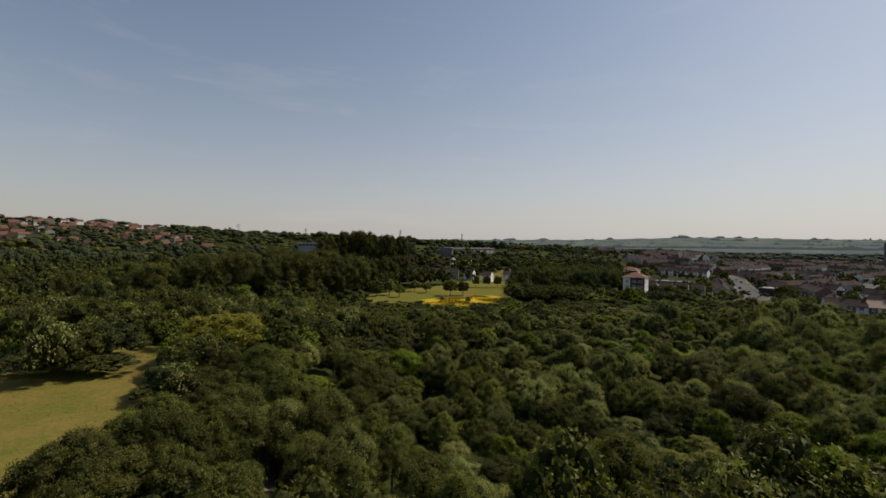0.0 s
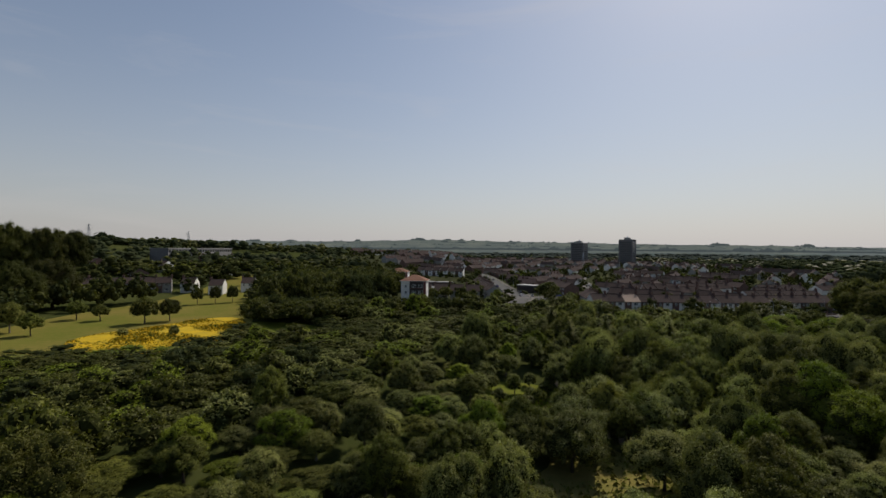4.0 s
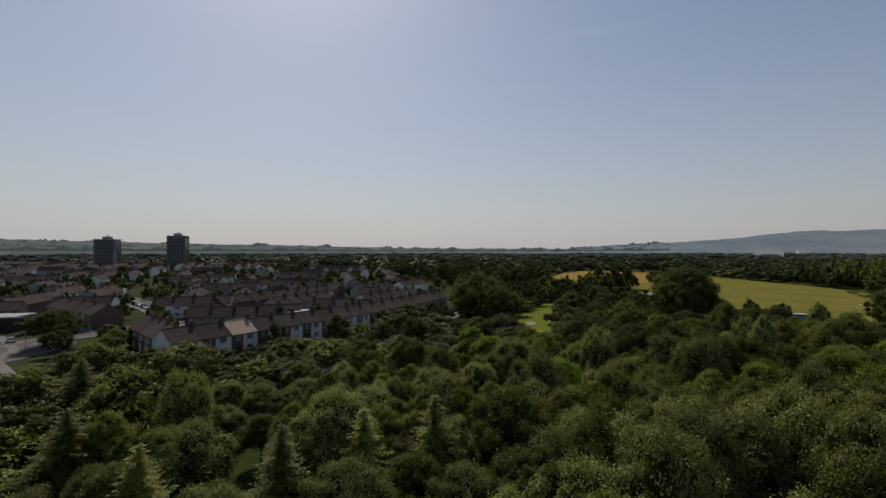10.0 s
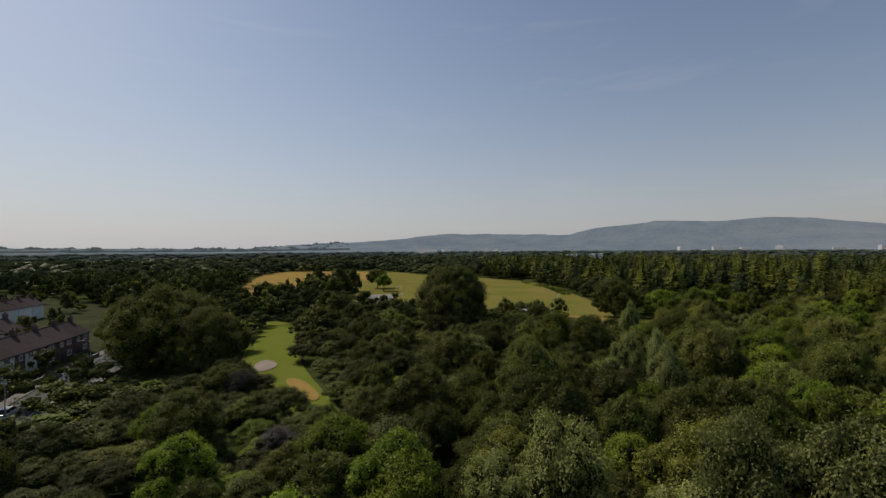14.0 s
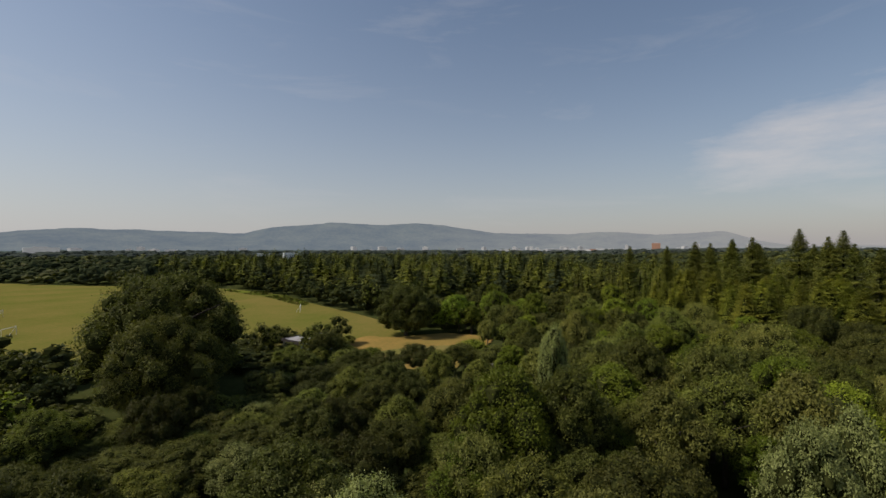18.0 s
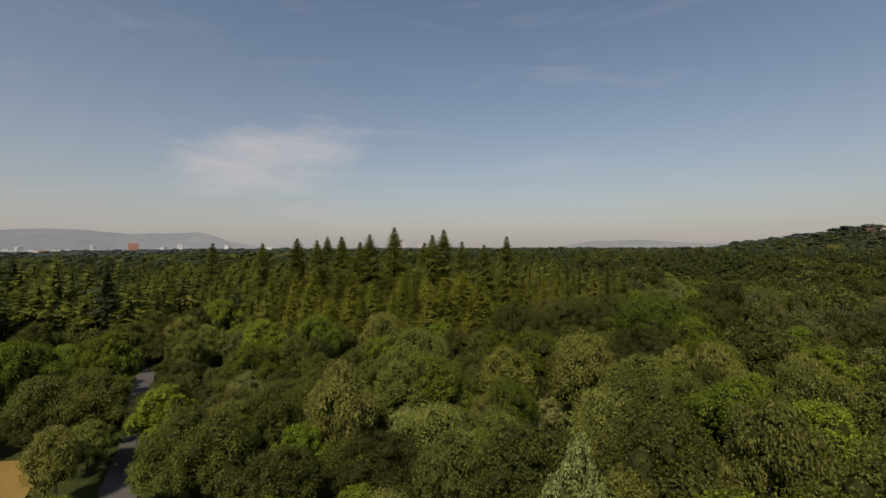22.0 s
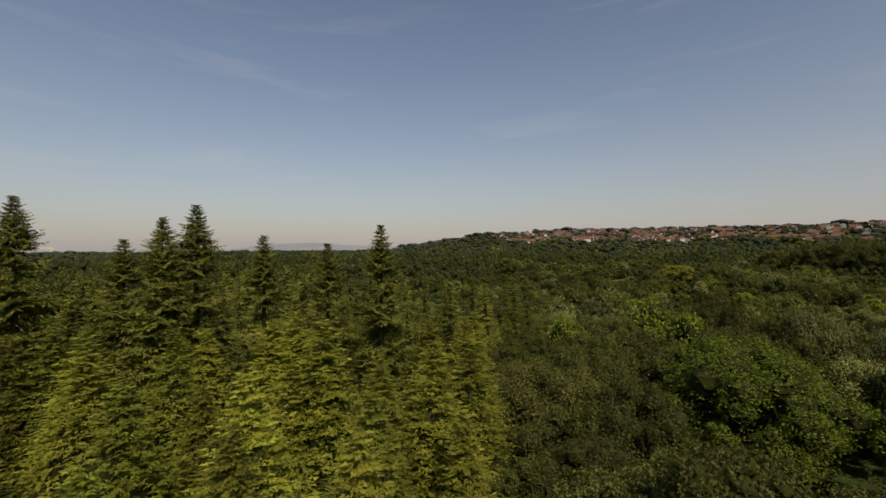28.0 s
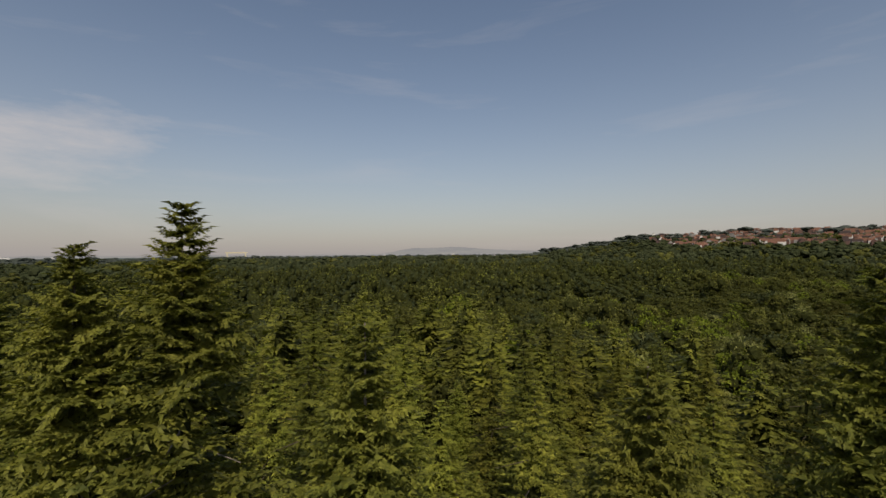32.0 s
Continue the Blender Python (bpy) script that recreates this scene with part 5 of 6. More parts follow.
H_B = house_proto("brick_house", pose(214, 284, gz(214, 284), 0, 0, 30), "brown brick gabled house with a dark tiled roof", "brick houses of the estate", W=9, D=8.5, wall="brick", panel="", chimney=True)
row_of(H_G, (206, 207), (216, 183), 4, True)
row_of(H_G, (187, 213), (171, 194), 4)
row_of(H_G, (231, 184), (234, 164), 3, True)
row_of(H_L, (250, 172), (290, 156), 6)
row_of(H_W, (280, 181), (283, 166), 2)
row_of(H_B, (320, 243), (325, 224), 2)
row_of(H_B, (309, 216), (306, 196), 2)
for x, y in ((228, 304), (236, 326), (254, 359), (270, 386), (286, 411)):
    copy_thing(H_B, pose(x, y, gz(x, y), 0, 0, 30))
row_of(H_G, (193, 312), (152, 242), 10, True)
row_of(H_G, (146, 246), (112, 268), 5, False)
row_of(H_L, (201, 414), (230, 385), 6)
row_of(H_B, (226, 276), (209, 243), 4, True)
# the north side of the meadow
for x, y, r in ((-74, 533, 10), (-32, 445, 30), (-5, 382, 20), (-14, 551, 0), (32, 318, 70), (48, 326, 70), (20, 330, 70), (15, 520, 20), (37, 492, 25), (60, 500, 25), (-50, 470, 0), (8, 430, 40), (26, 420, 40), (44, 412, 40)):
    copy_thing(H_B if (x + y) % 2 else H_L, pose(x, y, gz(x, y), 0, 0, r))
row_of(H_G, (-36, 337), (12, 334), 7)
# rows deeper in the estate
def far_house(x, label, wall, windows):
    h = house_proto("terraced_house", pose(x, 300, gz(x, 300), 0, 0, 200), label, "far terraced houses of the estate", W=6.6, wall=wall, panel="", windows=False, gutter=False)
    for k in range(windows):
        at(part("window", WIN_WIDE, None, h), -4.03, 1.4, 0.9 + 2.4 * k, 180)
    return h


NEAR_PROTO = [far_house(330, "small grey terraced house with a dark tiled roof", "render_grey", 2), far_house(340, "small white terraced house with a dark tiled roof", "render", 2), far_house(350, "small brick terraced house with a dark tiled roof", "brick", 2)]
taken = [(214, 284), (236, 326), (262, 370), (207, 200), (320, 233), (308, 206), (284, 175), (268, 160), (232, 174), (203, 272), (178, 290), (160, 255), (215, 400)]
rr = random.Random(5)
far_rows = []
for near_set, (x0, x1, y0, y1, sx, sy, most) in ((True, (236, 440, 186, 470, 31, 22, 42)), (False, (240, 750, 200, 800, 34, 25, 150))):
    made_rows = 0
    cells = [(x, y) for x in range(x0, x1, sx) for y in range(y0, y1, sy)]
    rr.shuffle(cells)
    for gx_, gy_ in cells:
        x, y = gx_ + rr.uniform(-5, 5), gy_ + rr.uniform(-3, 3)
        if not inside(ESTATE, x, y) or any(math.hypot(x - a, y - b) < 20 for a, b in taken) or any(inside(p, x, y) for p in CLEAR) or made_rows >= most:
            continue
        if not near_set and x < 445 and y < 475:
            continue
        made_rows += 1
        a = rr.choice((20, 28, 110, 24, 24))
        n_ = rr.choice((3, 4, 4, 5))
        d = Vector((math.cos(radians(a)), math.sin(radians(a)))) * n_ * 3.3
        if not near_set:
            far_rows.append((x, y, a, n_))
            continue
        row_of(rr.choice(NEAR_PROTO), (x - d.x, y - d.y), (x + d.x, y + d.y), n_, rr.random() < 0.5)
for p0, p1, n_, k in (((234, 201), (262, 190), 5, 0), ((262, 212), (292, 200), 5, 1), ((236, 224), (262, 213), 4, 2), ((296, 186), (322, 174), 4, 0), ((330, 170), (356, 160), 4, 1), ((300, 226), (324, 216), 4, 2)):
    row_of(NEAR_PROTO[k], p0, p1, n_)
# orange-roofed houses along the hill
H_R = house_proto("hill_house", pose(-850, 398, gz(-850, 398), 0, 0, 60), "small hillside house with an orange tiled roof", "houses along the hill", W=11, D=9, roof="roof_red", wall="render_grey", panel="", windows=False, gutter=False, chimney=False)
H_R2 = house_proto("hill_house", pose(-830, 420, gz(-830, 420), 0, 0, 60), "small brick hillside house with an orange tiled roof", "houses along the hill", W=13, D=9, roof="roof_red", wall="brick", panel="", windows=False, gutter=False, chimney=False)
rr = random.Random(11)
for k in range(110):
    azd = rr.uniform(68, 87) if rr.random() < 0.6 else rr.uniform(40, 68)
    rad = np.interp(azd, [20, 35, 60, 110], [620, 850, 1250, 1300]) * rr.choice((0.66, 0.74, 0.80, 0.86, 0.92, 0.97, 1.0))
    if azd < 58 and rr.random() < 0.35:
        continue
    x, y = CENTRE[0] - math.sin(radians(azd)) * rad, CENTRE[1] + math.cos(radians(azd)) * rad
    copy_thing(H_R if rr.random() < 0.55 else H_R2, pose(x, y, gz(x, y) + 2.5, 0, 0, rr.choice((50, 60, 140, 75))))


HOUSE_V = np.array([(-1, -1, 0), (1, -1, 0), (1, 1, 0), (-1, 1, 0), (-1, -1, 1), (1, -1, 1), (1, 1, 1), (-1, 1, 1), (-1.05, 0, 1.75), (1.05, 0, 1.75)])
HOUSE_F = np.array([(0, 1, 5), (0, 5, 4), (1, 2, 6), (1, 6, 5), (2, 3, 7), (2, 7, 6), (3, 0, 4), (3, 4, 7), (5, 6, 9), (7, 4, 8), (4, 5, 9), (4, 9, 8), (6, 7, 8), (6, 8, 9)])


# the farther terraces of the estate, too small to count
def estate_rows(name, label, rows):
    Vs, Fs, Ms = [], [], []
    for x, y, ang, n_ in rows:
        a = radians(ang)
        wall, roof = rr.choice((0, 1, 2, 2)), 3
        for k in range(n_):
            o = (k - (n_ - 1) / 2) * 6.6
            cx, cy = x + math.cos(a) * o, y + math.sin(a) * o
            v = HOUSE_V * np.array([3.25, 4.0, 5.0])
            c = np.array([(-0.4, -0.4), (0.4, -0.4), (0.4, 0.4), (-0.4, 0.4)])
            stack = np.array([(px + 2.8, py, z) for z in (8.0, 9.9) for px, py in c] + [(2.8, 0, 9.9)] * 2)
            for vv, ff in ((v, HOUSE_F), (stack, STACK_F)):
                Fs.append(ff + 10 * len(Vs))
                Vs.append(np.stack([vv[:, 0] * math.cos(a) - vv[:, 1] * math.sin(a) + cx, vv[:, 0] * math.sin(a) + vv[:, 1] * math.cos(a) + cy, vv[:, 2] + gz(cx, cy)], 1))
            Ms += [wall] * 10 + [roof] * 4 + [0] * 10
    me = np_mesh(name, np.concatenate(Vs), np.concatenate(Fs), [MAT["brick"], MAT["render"], MAT["render_grey"], MAT["roof"]], Ms)
    tagged(new(name, me), label, "houses", kind="stuff")


STACK_F = np.array([(0, 1, 5), (0, 5, 4), (1, 2, 6), (1, 6, 5), (2, 3, 7), (2, 7, 6), (3, 0, 4), (3, 4, 7), (4, 5, 6), (4, 6, 7)])
estate_rows("estate_terraces", "rows of far terraced houses with dark tiled roofs", far_rows)


# the rest of the hillside estate, too small to count
def hillside(name, label, count):
    Vs, Fs, Ms = [], [], []
    for k in range(count):
        azd = rr.uniform(60, 89) if rr.random() < 0.66 else rr.uniform(34, 62)
        rad = float(np.interp(azd, [20, 35, 60, 110], [620, 850, 1250, 1300])) * (0.63 + 0.042 * rr.randrange(10) + rr.uniform(-0.018, 0.018))
        x, y = CENTRE[0] - math.sin(radians(azd)) * rad, CENTRE[1] + math.cos(radians(azd)) * rad
        if noise.noise((x * 0.012, y * 0.012, 5.0)) < -0.16 or azd < 38:
            continue
        a = radians(azd + rr.choice((0, 0, 0, 90)) + rr.uniform(-14, 14))
        v = HOUSE_V * np.array([rr.uniform(3.2, 6.5), 3.6, rr.uniform(4.2, 5.4)])
        V = np.stack([v[:, 0] * math.cos(a) - v[:, 1] * math.sin(a) + x, v[:, 0] * math.sin(a) + v[:, 1] * math.cos(a) + y, v[:, 2] + gz(x, y) + 1.0], 1)
        Fs.append(HOUSE_F + 10 * len(Vs))
        Vs.append(V)
        wall = rr.choice((0, 0, 0, 1, 2))
        Ms += [wall] * 10 + [3 if rr.random() < 0.8 else 4] * 4
    me = np_mesh(name, np.concatenate(Vs), np.concatenate(Fs), [MAT["brick"], MAT["render"], MAT["render_grey"], MAT["roof_red"], MAT["roof"]], Ms)
    tagged(new(name, me), label, "houses", kind="stuff")


hillside("hillside_estate", "closely built hillside estate with orange tiled roofs", 850)


# ---- flats ----
def hip_roof(w, d, z, rise, e=0.6):
    bm = bmesh.new()
    a = [bm.verts.new(p) for p in ((-w / 2 - e, -d / 2 - e, z), (w / 2 + e, -d / 2 - e, z), (w / 2 + e, d / 2 + e, z), (-w / 2 - e, d / 2 + e, z))]
    q = max(w - d, 0) / 2 + 0.4
    t = [bm.verts.new((-q, 0, z + rise)), bm.verts.new((q, 0, z + rise))]
    for f in ((a[0], a[1], t[1], t[0]), (a[1], a[2], t[1]), (a[2], a[3], t[0], t[1]), (a[3], a[0], t[0]), (a[3], a[2], a[1], a[0])):
        bm.faces.new(f)
    return bm


def apartment_block(x, y, rz, label):
    root = empty("apartment_block", pose(x, y, gz(x, y), 0, 0, rz), label, "apartment building", "blocks of flats beside the grove")
    w, d, h = 10.4, 9.0, 11.6
    part("wall", boxed(-w / 2, w / 2, -d / 2, d / 2, -2, h), MAT["render"], root)
    part("recessed_bay", boxed(-1.6, 4.2, -d / 2 - 0.12, -d / 2 + 0.3, -1, h - 0.1), MAT["dark_trim"], root, "dark panelled stair bay")
    part("red_panel", boxed(4.3, 5.3, -d / 2 - 0.08, -d / 2 + 0.3, -1, h - 0.1), MAT["red_panel"], root, "dark red cladding strip")
    part("roof", hip_roof(w, d, h, 2.3), MAT["roof_red"], root)
    part("eaves_board", boxed(-w / 2 - 0.55, w / 2 + 0.55, -d / 2 - 0.55, d / 2 + 0.55, h - 0.18, h - 0.02), MAT["white"], root)
    for f in range(4):
        z = 0.9 + f * 2.65
        for xx in (0.2, 3.0):
            wn = glazed(WIN_WIDE, root)
            wn.matrix_basis = pose(xx, -d / 2 - 0.16, z, 0, 0, -90)
        wn = glazed(WIN_SMALL, root)
        wn.matrix_basis = pose(-3.2, -d / 2 - 0.04, z, 0, 0, -90)
        for yy in (-2.5, 2.5):
            at(glazed(WIN_SMALL, root), w / 2 + 0.04, yy, z, 0)
        wn = glazed(WIN_WIDE, root)
        wn.matrix_basis = pose(-w / 2 - 0.04, 0, z, 0, 0, 180)
        part("balcony", boxed(-1.3, 4.3, -d / 2 - 0.55, -d / 2 - 0.14, z - 0.55, z - 0.42), MAT["red_panel"], root)
    part("entrance", boxed(0.6, 2.4, -d / 2 - 0.4, -d / 2 - 0.14, -1, 1.9), MAT["white"], root)
    return root


apartment_block(100.5, 231.7, -36.9, "white four-storey block of flats with a terracotta hipped roof")
apartment_block(126, 299, -36.9, "white four-storey flats with red hipped roof half behind trees")


def tower_block(x, y, top, rz, w):
    base = gz(x, y) - 2
    h = top - base
    root = empty("tower_block", pose(x, y, base, 0, 0, rz), "dark grey residential tower block with banded windows", "tower block", "pair of tower blocks")
    part("core", boxed(-w / 2, w / 2, -w / 2, w / 2, 0, h - 2.5), MAT["concrete_dark"], root)
    for sx in (-1, 1):
        for sy in (-1, 1):
            part("corner_pier", boxed(*sorted((sx * w / 2 - 1.2 * sx, sx * w / 2 + 0.35 * sx)), *sorted((sy * w / 2 - 1.2 * sy, sy * w / 2 + 0.35 * sy)), 0, h - 2.2), MAT["concrete_dark"], root)
    n = int((h - 4) / 2.8)
    for f in range(n):
        z = 2.6 + f * 2.8
        for k in range(4):
            bm = bmesh.new()
            for c in range(5):
                y0 = -w / 2 + 1.6 + c * (w - 3.2) / 5
                box(bm, w / 2 + 0.02, w / 2 + 0.1, y0 + 0.3, y0 + (w - 3.2) / 5 - 0.3, z, z + 1.3)
            o = part("window_band", bm, MAT["glass"], root)
            o.matrix_basis = pose(0, 0, 0, 0, 0, 90 * k)
    part("parapet", boxed(-w / 2 - 0.2, w / 2 + 0.2, -w / 2 - 0.2, w / 2 + 0.2, h - 2.5, h - 1.6), MAT["concrete"], root)
    part("plant_room", boxed(-w / 5, w / 5, -w / 5, w / 5, h - 1.6, h + 1.4), MAT["concrete"], root)
    bm = bmesh.new()
    tube(bm, (0, 0, h + 1.4), (0, 0, h + 3.2), 1.2, 0.9, 10)
    part("water_tank", bm, MAT["white"], root)


tower_block(570, 556.6, 42.5, 20, 19.5)
tower_block(611, 498.2, 47.6, 20, 19.5)


def shed(name, x, y, rz, w, d, z0, z1, wall, roof, label, category, bays=6, group=""):
    """A long low building with a flat roof, parapet and a row of glazed bays."""
    root = empty(name, pose(x, y, z0, 0, 0, rz), label, category, group)
    h = z1 - z0
    part("wall", boxed(-w / 2, w / 2, -d / 2, d / 2, -6, h), MAT[wall], root)
    part("roof", boxed(-w / 2 - 0.3, w / 2 + 0.3, -d / 2 - 0.3, d / 2 + 0.3, h, h + 0.45), MAT[roof], root)
    for k in range(bays):
        x0 = -w / 2 + (k + 0.15) * w / bays
        part("glazed_bay", boxed(x0, x0 + 0.7 * w / bays, -d / 2 - 0.08, -d / 2 + 0.05, h * 0.3, h * 0.8), MAT["glass"], root)
    return root


shed("corner_shop", 203, 272.5, 106, 12, 9, gz(203, 272), gz(203, 272) + 4.2, "dark_trim", "felt", "low dark corner shop with a pale flat roof", "shop", 4)
shed("school_building", 33, 545, 63, 130, 14, 24, 28.4, "concrete_dark", "felt", "long low school building with pale roof edge", "school", 24)
shed("warehouse", -134, 452, -20, 22, 12, 28, 32, "concrete", "white", "white flat-roofed industrial hall among trees", "warehouse", 5)
shed("sports_hall", 372, 44, -33, 26, 7, gz(372, 44), gz(372, 44) + 4.5, "dark_trim", "white", "low changing-room hut with a white roof", "hut", 5)
shed("garage_row", 168, 326, -42, 22, 6, gz(168, 326), gz(168, 326) + 2.7, "brick", "felt", "row of low lock-up garages", "garage", 7)
shed("flat_roof_extension", 213, 182, -20, 7, 3.6, gz(213, 182), gz(213, 182) + 5.2, "render_grey", "felt", "flat pale roof of a shop extension behind the terrace", "shop", 3)
for k, (dx, w, h) in enumerate(((-16, 20, 8), (22, 16, 7))):
    x, y = 589 + dx * 0.78, -474 + dx * 0.62
    shed("factory_hall", x, y, 38, w, 26, gz(x, y), 9 + h, "white", "white", "large white factory hall beyond the woods", "factory", 5, "factory halls")

# the pavilion beside the pitch
pav = empty("sports_pavilion", pose(243.8, 12.4, gz(244, 12), 0, 0, -110), "flat-roofed pavilion with a painted blue mural wall", "pavilion")
part("wall", boxed(-4.8, 4.8, -2.8, 2.8, -1, 3.1), MAT["concrete_dark"], pav)
part("mural", boxed(-4.6, 4.6, -2.9, -2.79, 0.1, 2.9), MAT["mural"], pav, "faded blue and white painted mural")
part("roof", boxed(-4.9, 4.9, -2.9, 2.9, 3.1, 3.3), MAT["felt"], pav)
bm = bmesh.new()
for a in ((-5.1, 5.1, -3.1, -2.9), (-5.1, 5.1, 2.9, 3.1), (-5.1, -4.9, -2.9, 2.9), (4.9, 5.1, -2.9, 2.9)):
    box(bm, *a, 2.85, 3.45)
part("fascia", bm, MAT["dark_trim"], pav, "dark brown roof edge")
part("door", boxed(1.5, 2.5, 2.78, 2.9, 0, 2.1), MAT["dark_trim"], pav)


def goal(x, y, rz):
    g = empty("goal", pose(x, y, gz(x, y) + 0.15, 0, 0, rz), "white football goal frame without a net", "goal", "football goals")
    for xx in (-3.0, 3.0):
        bm = bmesh.new()
        tube(bm, (xx, 0, -0.2), (xx, 0, 2.3), 0.07, 0.07, 8)
        part("post", bm, MAT["white"], g)
        bm = bmesh.new()
        tube(bm, (xx, 0, 2.3), (xx, 1.5, -0.1), 0.04, 0.04, 6)
        part("stay", bm, MAT["white"], g)
    bm = bmesh.new()
    tube(bm, (-3.07, 0, 2.3), (3.07, 0, 2.3), 0.07, 0.07, 8)
    part("crossbar", bm, MAT["white"], g)


goal(281, -43, -60)
goal(372, -4, -60)
goal(330, 18, -60)


# ---- vehicles ----
def car(m, paint, label):
    root = empty("car", m, label, "car", "parked cars")
    bm = bmesh.new()
    prism(bm, [(-2.1, 0.32), (2.1, 0.32), (2.15, 0.62), (1.95, 0.82), (0.95, 0.93), (-1.75, 0.95), (-2.12, 0.8)], -0.86, 0.86)
    bmesh.ops.recalc_face_normals(bm, faces=bm.faces)
    bmesh.ops.bevel(bm, geom=bm.edges[:], offset=0.06, segments=2, affect="EDGES")
    part("body", bm, MAT["car_" + paint], root)
    bm = bmesh.new()
    lo = [bm.verts.new(p) for p in ((-1.85, -0.78, 0.93), (1.05, -0.78, 0.93), (1.05, 0.78, 0.93), (-1.85, 0.78, 0.93))]
    hi = [bm.verts.new(p) for p in ((-1.4, -0.62, 1.42), (0.15, -0.62, 1.42), (0.15, 0.62, 1.42), (-1.4, 0.62, 1.42))]
    for i in range(4):
        bm.faces.new((lo[i], lo[(i + 1) % 4], hi[(i + 1) % 4], hi[i]))
    bm.faces.new(hi)
    part("windows", bm, MAT["glass"], root)
    part("roof", boxed(-1.42, 0.17, -0.63, 0.63, 1.42, 1.47, bevel=0.02), MAT["car_" + paint], root)
    for xx in (-1.3, 1.3):
        for yy in (-0.8, 0.8):
            bm = bmesh.new()
            tube(bm, (xx, yy - 0.1, 0.32), (xx, yy + 0.1, 0.32), 0.32, 0.32, 12)
            bmesh.ops.contextual_create(bm, geom=[e for e in bm.edges if e.is_boundary])
            wheel = part("wheel", bm, MAT["tyre"], root)
            bm = bmesh.new()
            side = 0.104 if yy > 0 else -0.104
            tube(bm, (xx, yy + side * 0.9, 0.32), (xx, yy + side * 1.08, 0.32), 0.2, 0.18, 10)
            part("rim", bm, MAT["steel"], wheel, "grey metal wheel rim")
    for yy in (-0.66, 0.66):
        part("headlight", boxed(2.06, 2.16, yy - 0.16, yy + 0.16, 0.62, 0.76), MAT["white"], root)
        part("tail_light", boxed(-2.16, -2.08, yy - 0.14, yy + 0.14, 0.62, 0.8), MAT["lamp_red"], root)
    return root


def on_road(x, y, rz):
    return pose(x, y, grid_height(x, y) + 0.22, 0, 0, rz)


CARS = {}
for paint, lab in (("white", "white hatchback parked at the kerb"), ("silver", "silver family car parked at the kerb"), ("black", "black hatchback parked at the kerb"), ("blue", "dark blue car parked at the kerb"), ("red", "red hatchback parked at the kerb"), ("grey", "grey estate car parked at the kerb")):
    CARS[paint] = None
spots = [("white", 225.5, 145.4, -15), ("silver", 168, 166, 152), ("blue", 212, 150.6, -15), ("black", 216.5, 149.4, -15), ("white", 178, 161.5, -24), ("grey", 205, 152.6, -15), ("silver", 190, 156.5, -22),
         ("white", 182, 256, 58), ("silver", 185, 250, 50), ("black", 192, 268, 60), ("black", 195, 272, 60), ("blue", 205, 307, 60), ("silver", 196, 246, 0), ("blue", 200, 244, -12), ("white", 206, 240, -30),
         ("black", 214, 236, 30), ("blue", 218, 238, 30), ("white", 250, 260, 52), ("silver", 254, 266, 52), ("blue", 259, 270, 52), ("white", 262, 275, 52), ("silver", 268, 281, 52), ("black", 246, 252, 52), ("white", 240, 244, 40),
         ("black", 270, 176, 20), ("red", 276, 174, 10), ("silver", 282, 162, 80), ("white", 262, 181, 30), ("grey", 257, 186, 30), ("white", 213, 326, 60), ("silver", 240, 364, 58), ("grey", 232, 346, 58), ("white", 318, 112, -15), ("blue", 324, 118, 60), ("white", 327, 116, 60), ("silver", 150, 300, 40), ("black", 146, 292, 40)]
LABELS = {"white": "white hatchback parked at the kerb", "silver": "silver family car parked at the kerb", "black": "black hatchback parked at the kerb", "blue": "dark blue car parked at the kerb", "red": "red hatchback parked at the kerb", "grey": "grey estate car parked at the kerb"}
for paint, x, y, rz in spots:
    if CARS[paint] is None:
        CARS[paint] = car(on_road(x, y, rz), paint, LABELS[paint])
    else:
        copy_thing(CARS[paint], on_road(x, y, rz))

# ---- street furniture ----
def lamp_post(x, y, rz, h=8.0):
    r = empty("street_lamp", pose(x, y, grid_height(x, y), 0, 0, rz), "tall galvanised street lamp beside the road", "street lamp", "street lamps")
    bm = bmesh.new()
    tube(bm, (0, 0, -0.3), (0, 0, h), 0.09, 0.05, 8)
    part("pole", bm, MAT["steel"], r)
    bm = bmesh.new()
    tube(bm, (0, 0, h), (0.9, 0, h + 0.25), 0.045, 0.04, 6)
    part("arm", bm, MAT["steel"], r)
    lantern = part("lantern", boxed(0.8, 1.45, -0.13, 0.13, h + 0.18, h + 0.33, bevel=0.03), MAT["concrete"], r)
    part("lens", boxed(0.9, 1.38, -0.1, 0.1, h + 0.14, h + 0.19, bevel=0.02), MAT["glass"], lantern)
    return r


lp = lamp_post(212, 143.5, 75)
for x, y, rz in ((186, 153, 70), (240, 136.5, 75), (268, 128, 75), (176, 236, 140), (205, 226, 130), (200, 284, -30), (252, 252, -40), (286, 296, -40), (222, 322, -30)):
    copy_thing(lp, pose(x, y, grid_height(x, y), 0, 0, rz))


